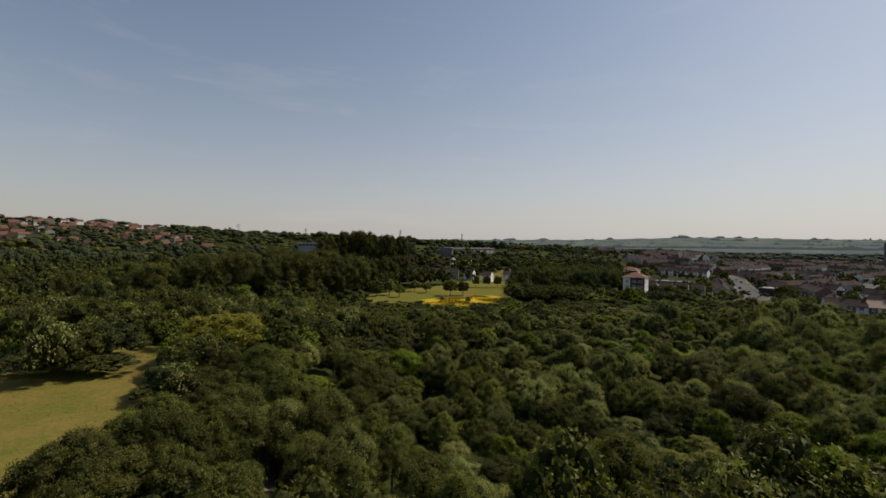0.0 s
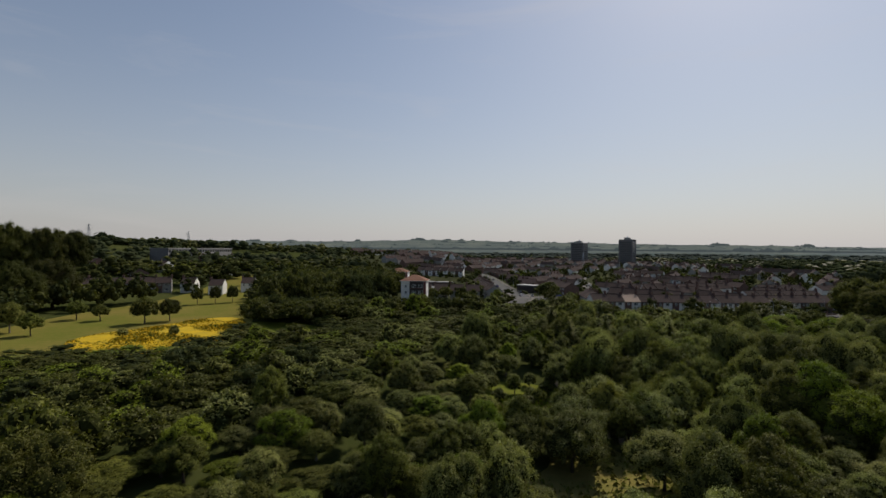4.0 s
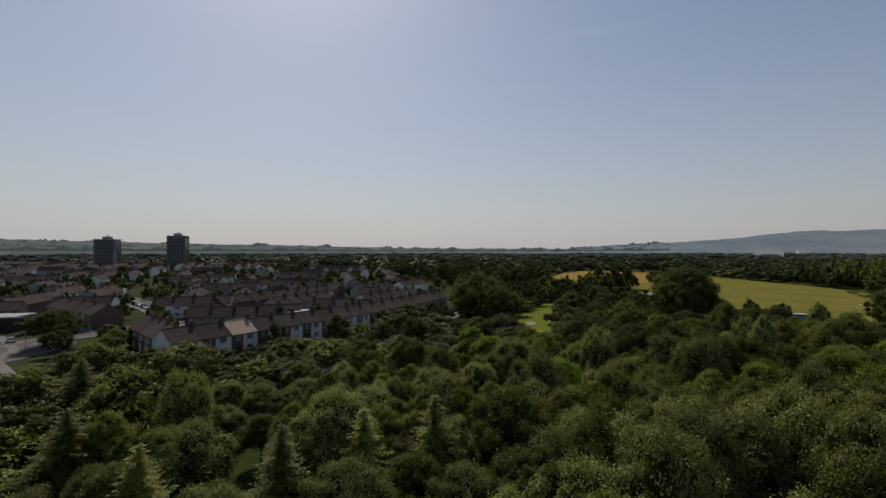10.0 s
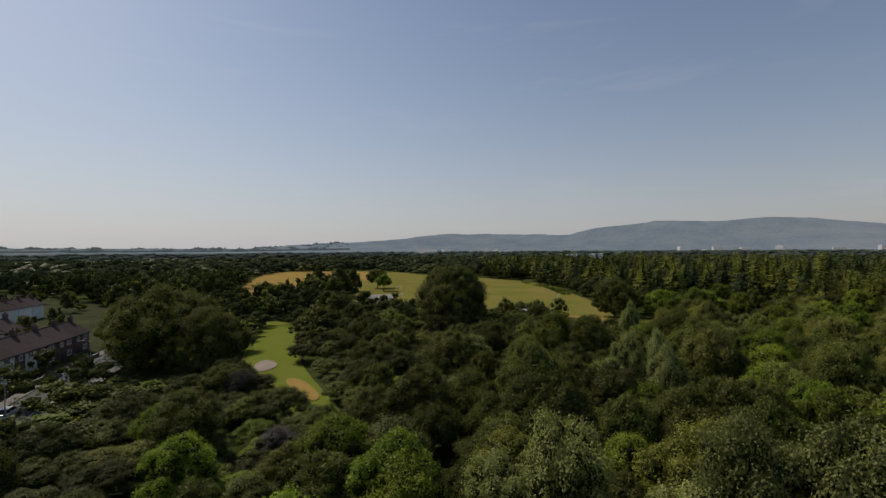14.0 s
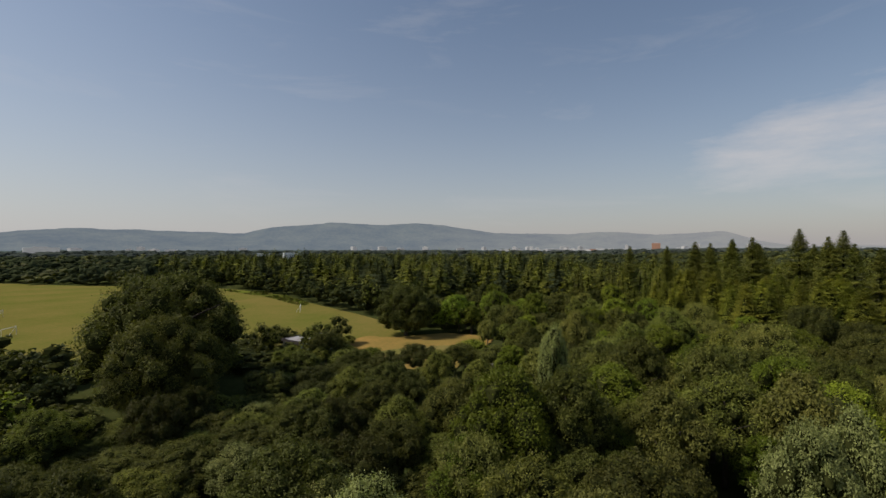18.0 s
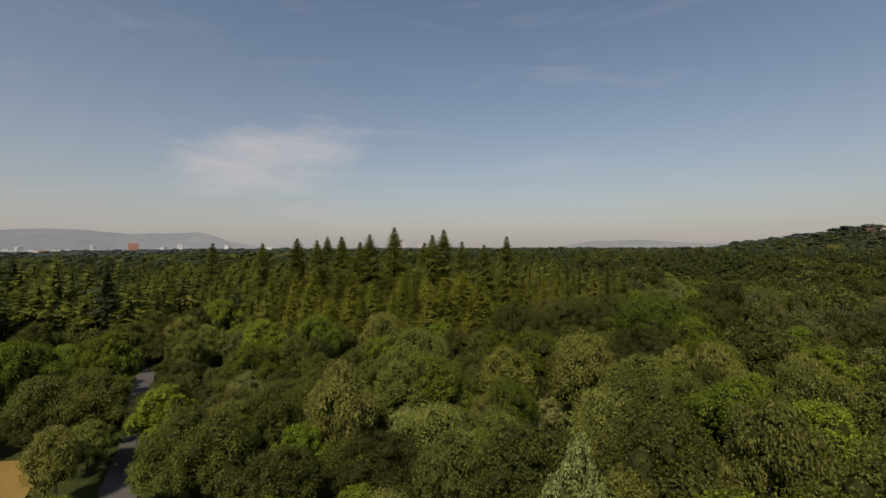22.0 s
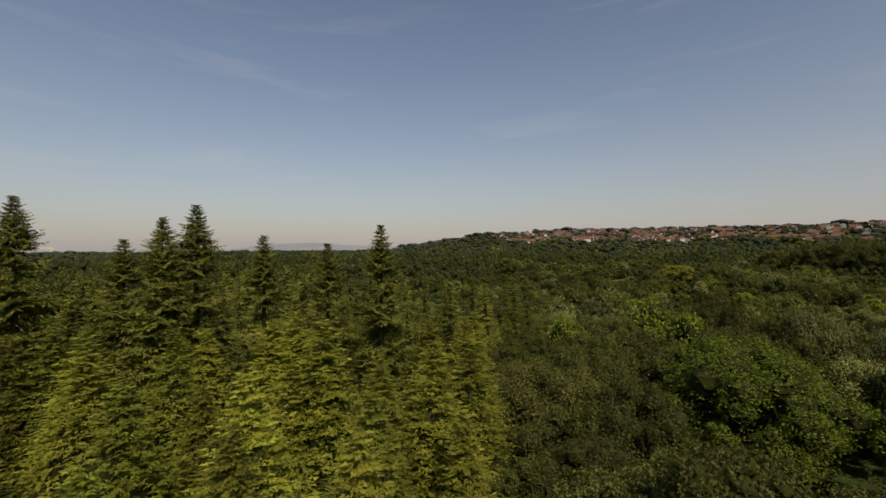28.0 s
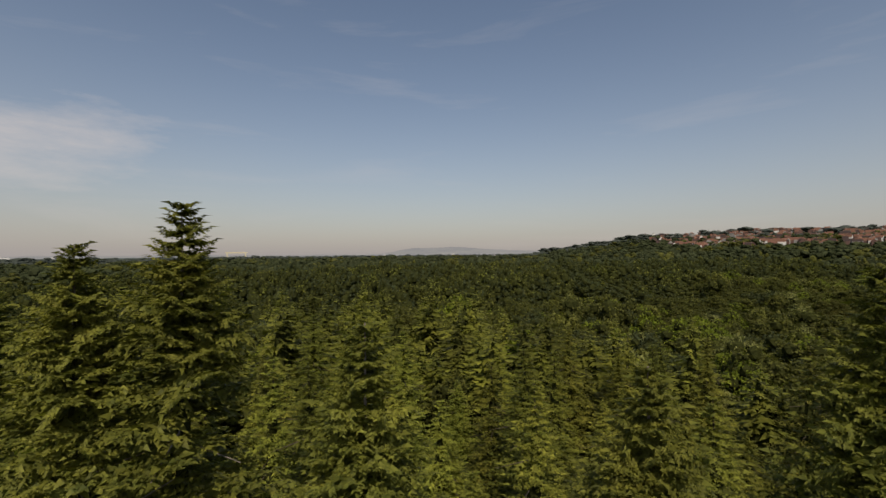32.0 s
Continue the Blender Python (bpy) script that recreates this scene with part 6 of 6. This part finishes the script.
def garden_wall(p0, p1, mat, h, label, name="garden_wall"):
    a, b = Vector(p0), Vector(p1)
    d = b - a
    c = (a + b) / 2
    z = min(gz(*p0), gz(*p1))
    r = empty(name, pose(c.x, c.y, z, 0, 0, math.degrees(math.atan2(d.y, d.x))), label, "wall", "front garden walls")
    L = d.length
    part("wall", boxed(-L / 2, L / 2, -0.11, 0.11, -0.5, h), mat, r)
    part("coping", boxed(-L / 2 - 0.03, L / 2 + 0.03, -0.15, 0.15, h, h + 0.08), MAT["kerb"], r)
    for s in (-1, 1):
        part("pier", boxed(s * (L / 2 - 0.2) - 0.2, s * (L / 2 - 0.2) + 0.2, -0.2, 0.2, -0.5, h + 0.3), mat, r)


for k in range(14):
    bx, by, ang = terr_pos[k + 3]
    u = Vector((-math.sin(radians(ang)), math.cos(radians(ang))))
    q = Vector((bx, by)) + Vector((u.y, -u.x)) * 9.6
    a, b = q - u * 3.1, q + u * 1.9
    garden_wall(a[:], b[:], MAT["white" if k in (5, 6, 7, 8) else "brick"], 0.95, "low painted garden wall before the terrace" if k in (5, 6, 7, 8) else "low brick garden wall before the terrace")


def hedge(p0, p1, h, w, label):
    """A clipped but uneven garden hedge."""
    a, b = Vector(p0), Vector(p1)
    L = (b - a).length
    n = int(L * 60)
    P = np.stack([rng.uniform(-L / 2, L / 2, n), rng.uniform(-w / 2, w / 2, n), rng.uniform(0.1, h, n)], 1)
    side = rng.integers(3, size=n)
    P[side == 0, 1] = np.sign(P[side == 0, 1]) * w / 2
    P[side == 1, 2] = h * rng.uniform(0.9, 1.08, (side == 1).sum())
    Nn = unit(np.stack([rng.normal(size=n) * 0.4, P[:, 1] * 3, P[:, 2] * 0.9], 1) + rng.normal(size=(n, 3)) * 0.3)
    V, F = leaf_tris(P, Nn, 0.22)
    c = (a + b) / 2
    r = empty("hedge", pose(c.x, c.y, gz(c.x, c.y), 0, 0, math.degrees(math.atan2(b.y - a.y, b.x - a.x))), label, "hedge", "garden hedges")
    part("foliage", np_mesh("foliage", V, F, [MAT["leaf_oak"]]), None, r)
    part("inner_growth", boxed(-L / 2, L / 2, -w * 0.42, w * 0.42, -0.3, h * 0.92, bevel=0.1), MAT["leaf_oak"], r)


for k in range(0, 17, 2):
    bx, by, ang = terr_pos[k]
    q = Vector((bx, by)) + Vector((math.cos(radians(ang)), math.sin(radians(ang)))) * 6.2
    hedge((q.x - 2.2, q.y + 0.8), (q.x + 1.6, q.y - 0.6), 1.3, 0.8, "dark green clipped front garden hedge")
for a, b in (((170, 256), (186, 282)), ((192, 262), (200, 278)), ((236, 258), (250, 276)), ((200, 262), (210, 246)), ((150, 268), (164, 290))):
    hedge(a, b, 1.7, 1.0, "tall dark green hedge along the gardens")

# trees among the houses and in the meadow
LOD = {k: [(10, crown(10, 3.6, 0.3, 8, 150, 0.44, core=ICO0, lump_r=0.40, fill=0.8), crown.leaves) for i in range(4)] for k in BROAD}
stand("estate_trees", "garden trees and shrubs among the houses", GARDEN_ITEMS)
for x, y, h, w, k in ((-16, 256, 7, 1.0, "ash"), (-9, 250, 6, 0.9, "ash"), (4, 236, 9, 1.25, "oak"), (11, 238, 8, 1.1, "oak"), (21, 281, 8, 0.8, "oak"), (28, 282, 8, 0.8, "oak"), (35, 283, 8, 0.8, "oak"), (12, 207, 3.4, 0.5, "willow"), (0, 212, 3.0, 0.5, "willow"), (-28, 236, 9, 1.1, "birch"), (-34, 230, 9, 1.1, "oak"), (-22, 228, 7, 1.0, "ash")):
    plant(k, x, y, gz(x, y) + h, w, 3, "parkland tree standing in the open meadow")
GROVE = [(30, 214), (40, 206), (58, 205), (72, 218), (84, 236), (112, 262), (104, 300), (76, 300), (52, 280), (44, 240)]
gx2, gy2 = jitter_grid(28, 114, 204, 300, 5.4)
sel = inside(GROVE, gx2, gy2)
grove = []
for x, y in zip(gx2[sel], gy2[sel]):
    if math.hypot(x - 100, y - 232) < 14 or (y < 238 and x > 82):
        continue
    z = gz(x, y)
    grove.append(("oak", x, y, z, z + (7.5 if y < 232 else 14.0) + rng.normal() * 1.0, 1.05))
LOD = LOD_FULL
stand("round_grove", "dark dense grove of rounded trees beside the lawn", grove)
plant("oak", 209, 227, gz(209, 227) + 8.5, 0.9, 3, "dark evergreen tree beside the road junction")
for x, y, h, w, k in ((170, 222, 6.5, 0.9, "oak"), (176, 213, 6, 0.9, "ash"), (186, 223, 5.5, 0.8, "oak"), (179.4, 232, 10.5, 1.25, "oak"), (183, 236, 9.5, 1.0, "oak"), (150, 238, 6.5, 0.9, "ash"), (140, 247, 6, 0.9, "oak"), (158, 262, 6.5, 0.9, "oak"), (128, 251, 7, 1.0, "oak"), (118, 246, 7, 1.0, "ash"), (110, 252, 8, 1.1, "oak"), (166, 206, 6, 0.9, "willow")):
    plant(k, x, y, gz(x, y) + h, w, None, "leafy garden tree beside the estate road")
plant("oak", 205, 222, gz(205, 222) + 7, 0.9, 4, "dark evergreen tree beside the road junction")
plant("maple", 372, 6, gz(372, 6) + 11, 1.3, 3, "round dark tree at the edge of the pitch")
plant("oak", 392, 0, gz(392, 0) + 13, 1.5, 4, "round dark tree at the edge of the pitch")
for x, y, h in ((288, 66, 9), (296, 70, 10), (305, 66, 9), (314, 62, 8), (324, 58, 7), (334, 52, 6), (280, 72, 10), (344, 44, 5), (270, 70, 8), (262, 74, 9)):
    plant("oak", x, y, gz(x, y) + h, 1.0, 3, "dark tree in the belt beside the car park")


# ---- masts, cranes and the far city ----
def pylon(x, y, h):
    r = empty("pylon", pose(x, y, gz(x, y), 0, 0, 30), "grey lattice electricity pylon on the skyline", "pylon", "skyline pylons")
    bm = bmesh.new()
    for sx in (-1, 1):
        for sy in (-1, 1):
            tube(bm, (sx * h * 0.09, sy * h * 0.09, 0), (sx * 0.35, sy * 0.35, h), 0.22, 0.14, 4)
    for k in range(7):
        f0, f1 = k / 7, (k + 1) / 7
        w0, w1 = h * 0.09 * (1 - f0) + 0.35, h * 0.09 * (1 - f1) + 0.35
        for s in (-1, 1):
            tube(bm, (-w0, s * w0, f0 * h), (w1, s * w1, f1 * h), 0.12, 0.12, 4)
            tube(bm, (s * w0, -w0, f0 * h), (s * w1, w1, f1 * h), 0.12, 0.12, 4)
    part("lattice_mast", bm, MAT["steel"], r)
    for z, w in ((0.72, 0.2), (0.84, 0.16), (0.95, 0.12)):
        bm = bmesh.new()
        tube(bm, (-w * h, 0, z * h), (w * h, 0, z * h), 0.18, 0.18, 4)
        part("crossarm", bm, MAT["steel"], r)


for azd, rad, h in ((24, 900, 26), (31, 980, 26), (14, 700, 24), (5, 760, 24), (-42, 620, 22)):
    pylon(CENTRE[0] - math.sin(radians(azd)) * rad, CENTRE[1] + math.cos(radians(azd)) * rad, h)

# unlit buildings and cranes; a pale emission imitates haze over them
MAT["far_city"] = haze_material("far_city", (0.42, 0.41, 0.40), (0.25, 0.24, 0.23), (0.13, 0.125, 0.125), 0.01)
MAT["far_crane"] = haze_material("far_crane", (0.40, 0.34, 0.20), (0.34, 0.30, 0.20), (0.16, 0.15, 0.13), 0.01)
rr = random.Random(3)
for k in range(70):
    azd = rr.choice((rr.uniform(172, 202), rr.uniform(172, 224), rr.uniform(238, 252), rr.uniform(150, 172), rr.uniform(120, 140)))
    rad = rr.uniform(2750, 3500)
    x, y = CENTRE[0] + math.sin(radians(azd)) * rad, CENTRE[1] + math.cos(radians(azd)) * rad
    w, d, h = rr.uniform(15, 60), rr.uniform(15, 30), rr.choice((14, 18, 22, 26, 34, 44)) * (1.0 if 175 < azd < 200 else 0.75)
    r = empty("city_building", pose(x, y, 0, 0, 0, rr.uniform(0, 90)), "pale city building seen far across the plain", "building", "buildings of the far city")
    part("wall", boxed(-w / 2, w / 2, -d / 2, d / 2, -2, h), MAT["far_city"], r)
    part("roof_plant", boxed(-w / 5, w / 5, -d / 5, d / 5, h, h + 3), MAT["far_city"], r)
# same pale emission for haze on the white and brick buildings
MAT["far_white"] = haze_material("far_white", (0.55, 0.54, 0.52), (0.40, 0.38, 0.36), (0.14, 0.135, 0.13), 0.02)
MAT["far_orange"] = haze_material("far_orange", (0.36, 0.17, 0.09), (0.28, 0.15, 0.09), (0.07, 0.05, 0.045), 0.02)
Vs, Fs, Ms = [], [], []
CUBE_F = np.array([(0, 1, 5, 4), (1, 2, 6, 5), (2, 3, 7, 6), (3, 0, 4, 7), (4, 5, 6, 7)])
for k in range(420):
    azd = rr.choice((rr.uniform(168, 214), rr.uniform(196, 236), rr.uniform(226, 258), rr.uniform(176, 204)))
    rad = rr.uniform(2250, 3450)
    x, y = CENTRE[0] + math.sin(radians(azd)) * rad, CENTRE[1] + math.cos(radians(azd)) * rad
    w, d, h = rr.uniform(8, 46), rr.uniform(8, 20), rr.uniform(9, 21)
    a = radians(-azd + rr.uniform(-25, 25))
    c = np.array([(sx * w / 2, sy * d / 2, z) for z in (-2, h) for sx, sy in ((-1, -1), (1, -1), (1, 1), (-1, 1))])
    Vs.append(np.stack([c[:, 0] * math.cos(a) - c[:, 1] * math.sin(a) + x, c[:, 0] * math.sin(a) + c[:, 1] * math.cos(a) + y, c[:, 2]], 1))
    Fs.append(CUBE_F + 8 * k)
    Ms += [rr.choice((0, 0, 1, 1, 2))] * 5
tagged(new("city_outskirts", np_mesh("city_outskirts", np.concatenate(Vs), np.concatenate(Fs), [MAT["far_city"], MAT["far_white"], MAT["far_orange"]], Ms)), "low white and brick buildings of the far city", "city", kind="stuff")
for azd, rad, w, h, mt, lab in ((252.2, 1500, 62, 19, "far_orange", "long orange brick works building beyond the woods"), (250.6, 1560, 46, 21, "far_white", "long white works building beyond the woods"), (253.6, 1580, 30, 22, "far_white", "long white works building beyond the woods"), (189.0, 2100, 34, 46, "far_orange", "tall brick hospital block far across the woods"), (193.4, 2200, 18, 43, "far_white", "white tower block far across the woods"), (120.5, 2000, 90, 27, "far_white", "white factory roofs far across the plain"), (203, 2200, 60, 30, "far_white", "white factory roofs far across the plain")):
    x, y = CENTRE[0] + math.sin(radians(azd)) * rad, CENTRE[1] + math.cos(radians(azd)) * rad
    r = empty("works_building", pose(x, y, 0, 0, 0, -azd), lab, "building", "large buildings far off")
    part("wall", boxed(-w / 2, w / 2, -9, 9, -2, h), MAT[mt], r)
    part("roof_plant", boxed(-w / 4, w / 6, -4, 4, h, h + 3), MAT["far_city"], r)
for azd in (219.5, 223.5):
    rad = 3700
    x, y = CENTRE[0] + math.sin(radians(azd)) * rad, CENTRE[1] + math.cos(radians(azd)) * rad
    r = empty("gantry_crane", pose(x, y, 0, 0, 0, -azd), "huge yellow shipyard gantry crane on the horizon", "crane", "shipyard cranes")
    part("beam", boxed(-75, 75, -5, 5, 52, 62), MAT["far_crane"], r)
    for s in (-1, 1):
        part("leg", boxed(s * 62 - 5, s * 62 + 5, -5, 5, 0, 52), MAT["far_crane"], r)

# ---- distance ----
HILL_AZ = [0, 15, 31, 40, 50, 64, 80, 100, 106, 116, 125, 132, 140, 143, 150, 157, 160.5, 164, 171, 180, 185, 190, 197, 200, 203, 240, 245, 251, 256, 262, 280, 330, 360]
HILL_EL = [0.9, 1.0, 1.35, 1.1, 0.9, 0.7, 0.35, 0.2, 0.65, 1.15, 2.0, 1.9, 1.75, 2.5, 3.15, 2.95, 3.2, 3.0, 1.9, 1.75, 2.0, 1.6, 1.85, 0.8, 0.25, 0.15, 0.95, 1.0, 0.6, 0.3, 0.3, 0.5, 0.9]
MAT["hills"] = haze_material("far_hills", (0.022, 0.030, 0.032), (0.090, 0.094, 0.068), (0.102, 0.124, 0.158), 0.0046)
# haze is put into the emission: thicker to the west, greener slopes north
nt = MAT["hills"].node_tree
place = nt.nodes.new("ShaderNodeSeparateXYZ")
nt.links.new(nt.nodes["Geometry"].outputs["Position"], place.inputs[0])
haze_glow = None
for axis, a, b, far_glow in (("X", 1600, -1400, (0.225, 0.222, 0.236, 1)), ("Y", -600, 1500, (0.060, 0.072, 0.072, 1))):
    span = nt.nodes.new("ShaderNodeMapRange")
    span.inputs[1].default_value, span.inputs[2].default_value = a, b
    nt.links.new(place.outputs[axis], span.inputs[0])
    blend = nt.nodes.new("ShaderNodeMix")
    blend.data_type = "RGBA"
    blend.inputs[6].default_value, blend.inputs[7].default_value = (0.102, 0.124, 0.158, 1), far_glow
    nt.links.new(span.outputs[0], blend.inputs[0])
    if haze_glow:
        nt.links.new(haze_glow, blend.inputs[6])
    haze_glow = blend.outputs[2]
nt.links.new(haze_glow, nt.nodes["Principled BSDF"].inputs["Emission Color"])
az_ = np.linspace(0, 360, 721)
el_ = np.interp(az_, HILL_AZ, HILL_EL)
el_ = el_ + np.array([noise.noise((a * 0.35, 1.7, 0)) * 0.10 + noise.noise((a * 1.4, 4.7, 0)) * 0.06 for a in az_])
el_[-1] = el_[0]
rows = []
for f, rad in ((0.0, 3650), (0.35, 3950), (0.75, 4250), (1.0, 4500), (0.6, 4650)):
    ridge = np.maximum(el_ * f, -0.3)
    if 0 < f < 1:
        ridge = ridge + np.array([noise.noise((a * 0.8, f * 9, 2.0)) * 0.12 for a in az_])
    rows.append(np.stack([CENTRE[0] + np.sin(np.radians(az_)) * rad, CENTRE[1] + np.cos(np.radians(az_)) * rad, 25 + rad * np.tan(np.radians(ridge)) - (18 if f == 0 else 0)], 1))
hv = np.concatenate(rows)
n = len(az_)
hf = [(r_ * n + k, r_ * n + k + 1, (r_ + 1) * n + k + 1, (r_ + 1) * n + k) for r_ in range(4) for k in range(n - 1)]
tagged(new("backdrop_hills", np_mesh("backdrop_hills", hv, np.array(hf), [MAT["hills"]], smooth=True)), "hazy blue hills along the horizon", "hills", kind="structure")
# hedges and copses along the northern slopes, their haze put in as glow
MAT["slope_wood"] = haze_material("slope_wood", (0.030, 0.040, 0.032), (0.040, 0.050, 0.040), (0.052, 0.062, 0.066), 0.02)
for f, rad, seed in ((0.25, 3800, 5), (0.5, 4050, 6), (0.78, 4270, 7), (0.97, 4480, 8)):
    aa = np.linspace(-35, 112, 1500)
    base_ = 25 + rad * np.tan(np.radians(np.interp(aa % 360, HILL_AZ, HILL_EL) * f)) - 6
    hh = np.array([max(0.0, noise.noise((a * 0.9, seed * 3.3, 0)) * 30 + noise.noise((a * 6.0, seed * 1.7, 0)) * 14 + noise.noise((a * 22.0, seed, 0)) * 8) for a in aa]) + 7
    X, Y = CENTRE[0] + np.sin(np.radians(aa)) * rad, CENTRE[1] + np.cos(np.radians(aa)) * rad
    V = np.concatenate([np.stack([X, Y, base_ - 14], 1), np.stack([X * 1.002, Y * 1.002, base_ + hh * 0.7], 1), np.stack([X * 1.006, Y * 1.006, base_ + hh], 1), np.stack([X * 1.010, Y * 1.010, base_ - 14], 1)])
    m_ = len(aa)
    F = [(r_ * m_ + k, r_ * m_ + k + 1, (r_ + 1) * m_ + k + 1, (r_ + 1) * m_ + k) for r_ in range(3) for k in range(m_ - 1)]
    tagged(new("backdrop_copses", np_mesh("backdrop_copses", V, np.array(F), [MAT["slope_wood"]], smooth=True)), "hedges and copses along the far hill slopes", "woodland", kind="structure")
# belts of woods between the plain and the hills; emission stands for their haze
MAT["far_wood"] = haze_material("far_wood", (0.045, 0.060, 0.040), (0.030, 0.042, 0.032), (0.050, 0.062, 0.066), 0.02)
MAT["farther_wood"] = haze_material("farther_wood", (0.045, 0.058, 0.050), (0.035, 0.047, 0.042), (0.058, 0.068, 0.072), 0.02)
for rad, mt, seed in ((2450, "far_wood", 1), (2750, "far_wood", 2), (3050, "farther_wood", 3), (3350, "farther_wood", 4)):
    aa = np.linspace(0, math.tau, 1600)
    hh = np.array([noise.noise((math.cos(a) * 9, math.sin(a) * 9, seed * 3.3)) * 7 + noise.noise((math.cos(a) * 60, math.sin(a) * 60, seed * 1.3)) * 4 + noise.noise((math.cos(a) * 320, math.sin(a) * 320, seed)) * 3.5 for a in aa]) + 8
    hh[-1] = hh[0]
    X, Y = CENTRE[0] + np.sin(aa) * rad, CENTRE[1] + np.cos(aa) * rad
    Z = ground_z(X, Y)
    V = np.concatenate([np.stack([X, Y, Z - 6], 1), np.stack([X * 1.006, Y * 1.006, Z + np.maximum(hh, 0) * 0.8], 1), np.stack([X * 1.02, Y * 1.02, Z + hh], 1), np.stack([X * 1.035, Y * 1.035, Z - 6], 1)])
    m_ = len(aa)
    F = [(r_ * m_ + k, r_ * m_ + k + 1, (r_ + 1) * m_ + k + 1, (r_ + 1) * m_ + k) for r_ in range(3) for k in range(m_ - 1)]
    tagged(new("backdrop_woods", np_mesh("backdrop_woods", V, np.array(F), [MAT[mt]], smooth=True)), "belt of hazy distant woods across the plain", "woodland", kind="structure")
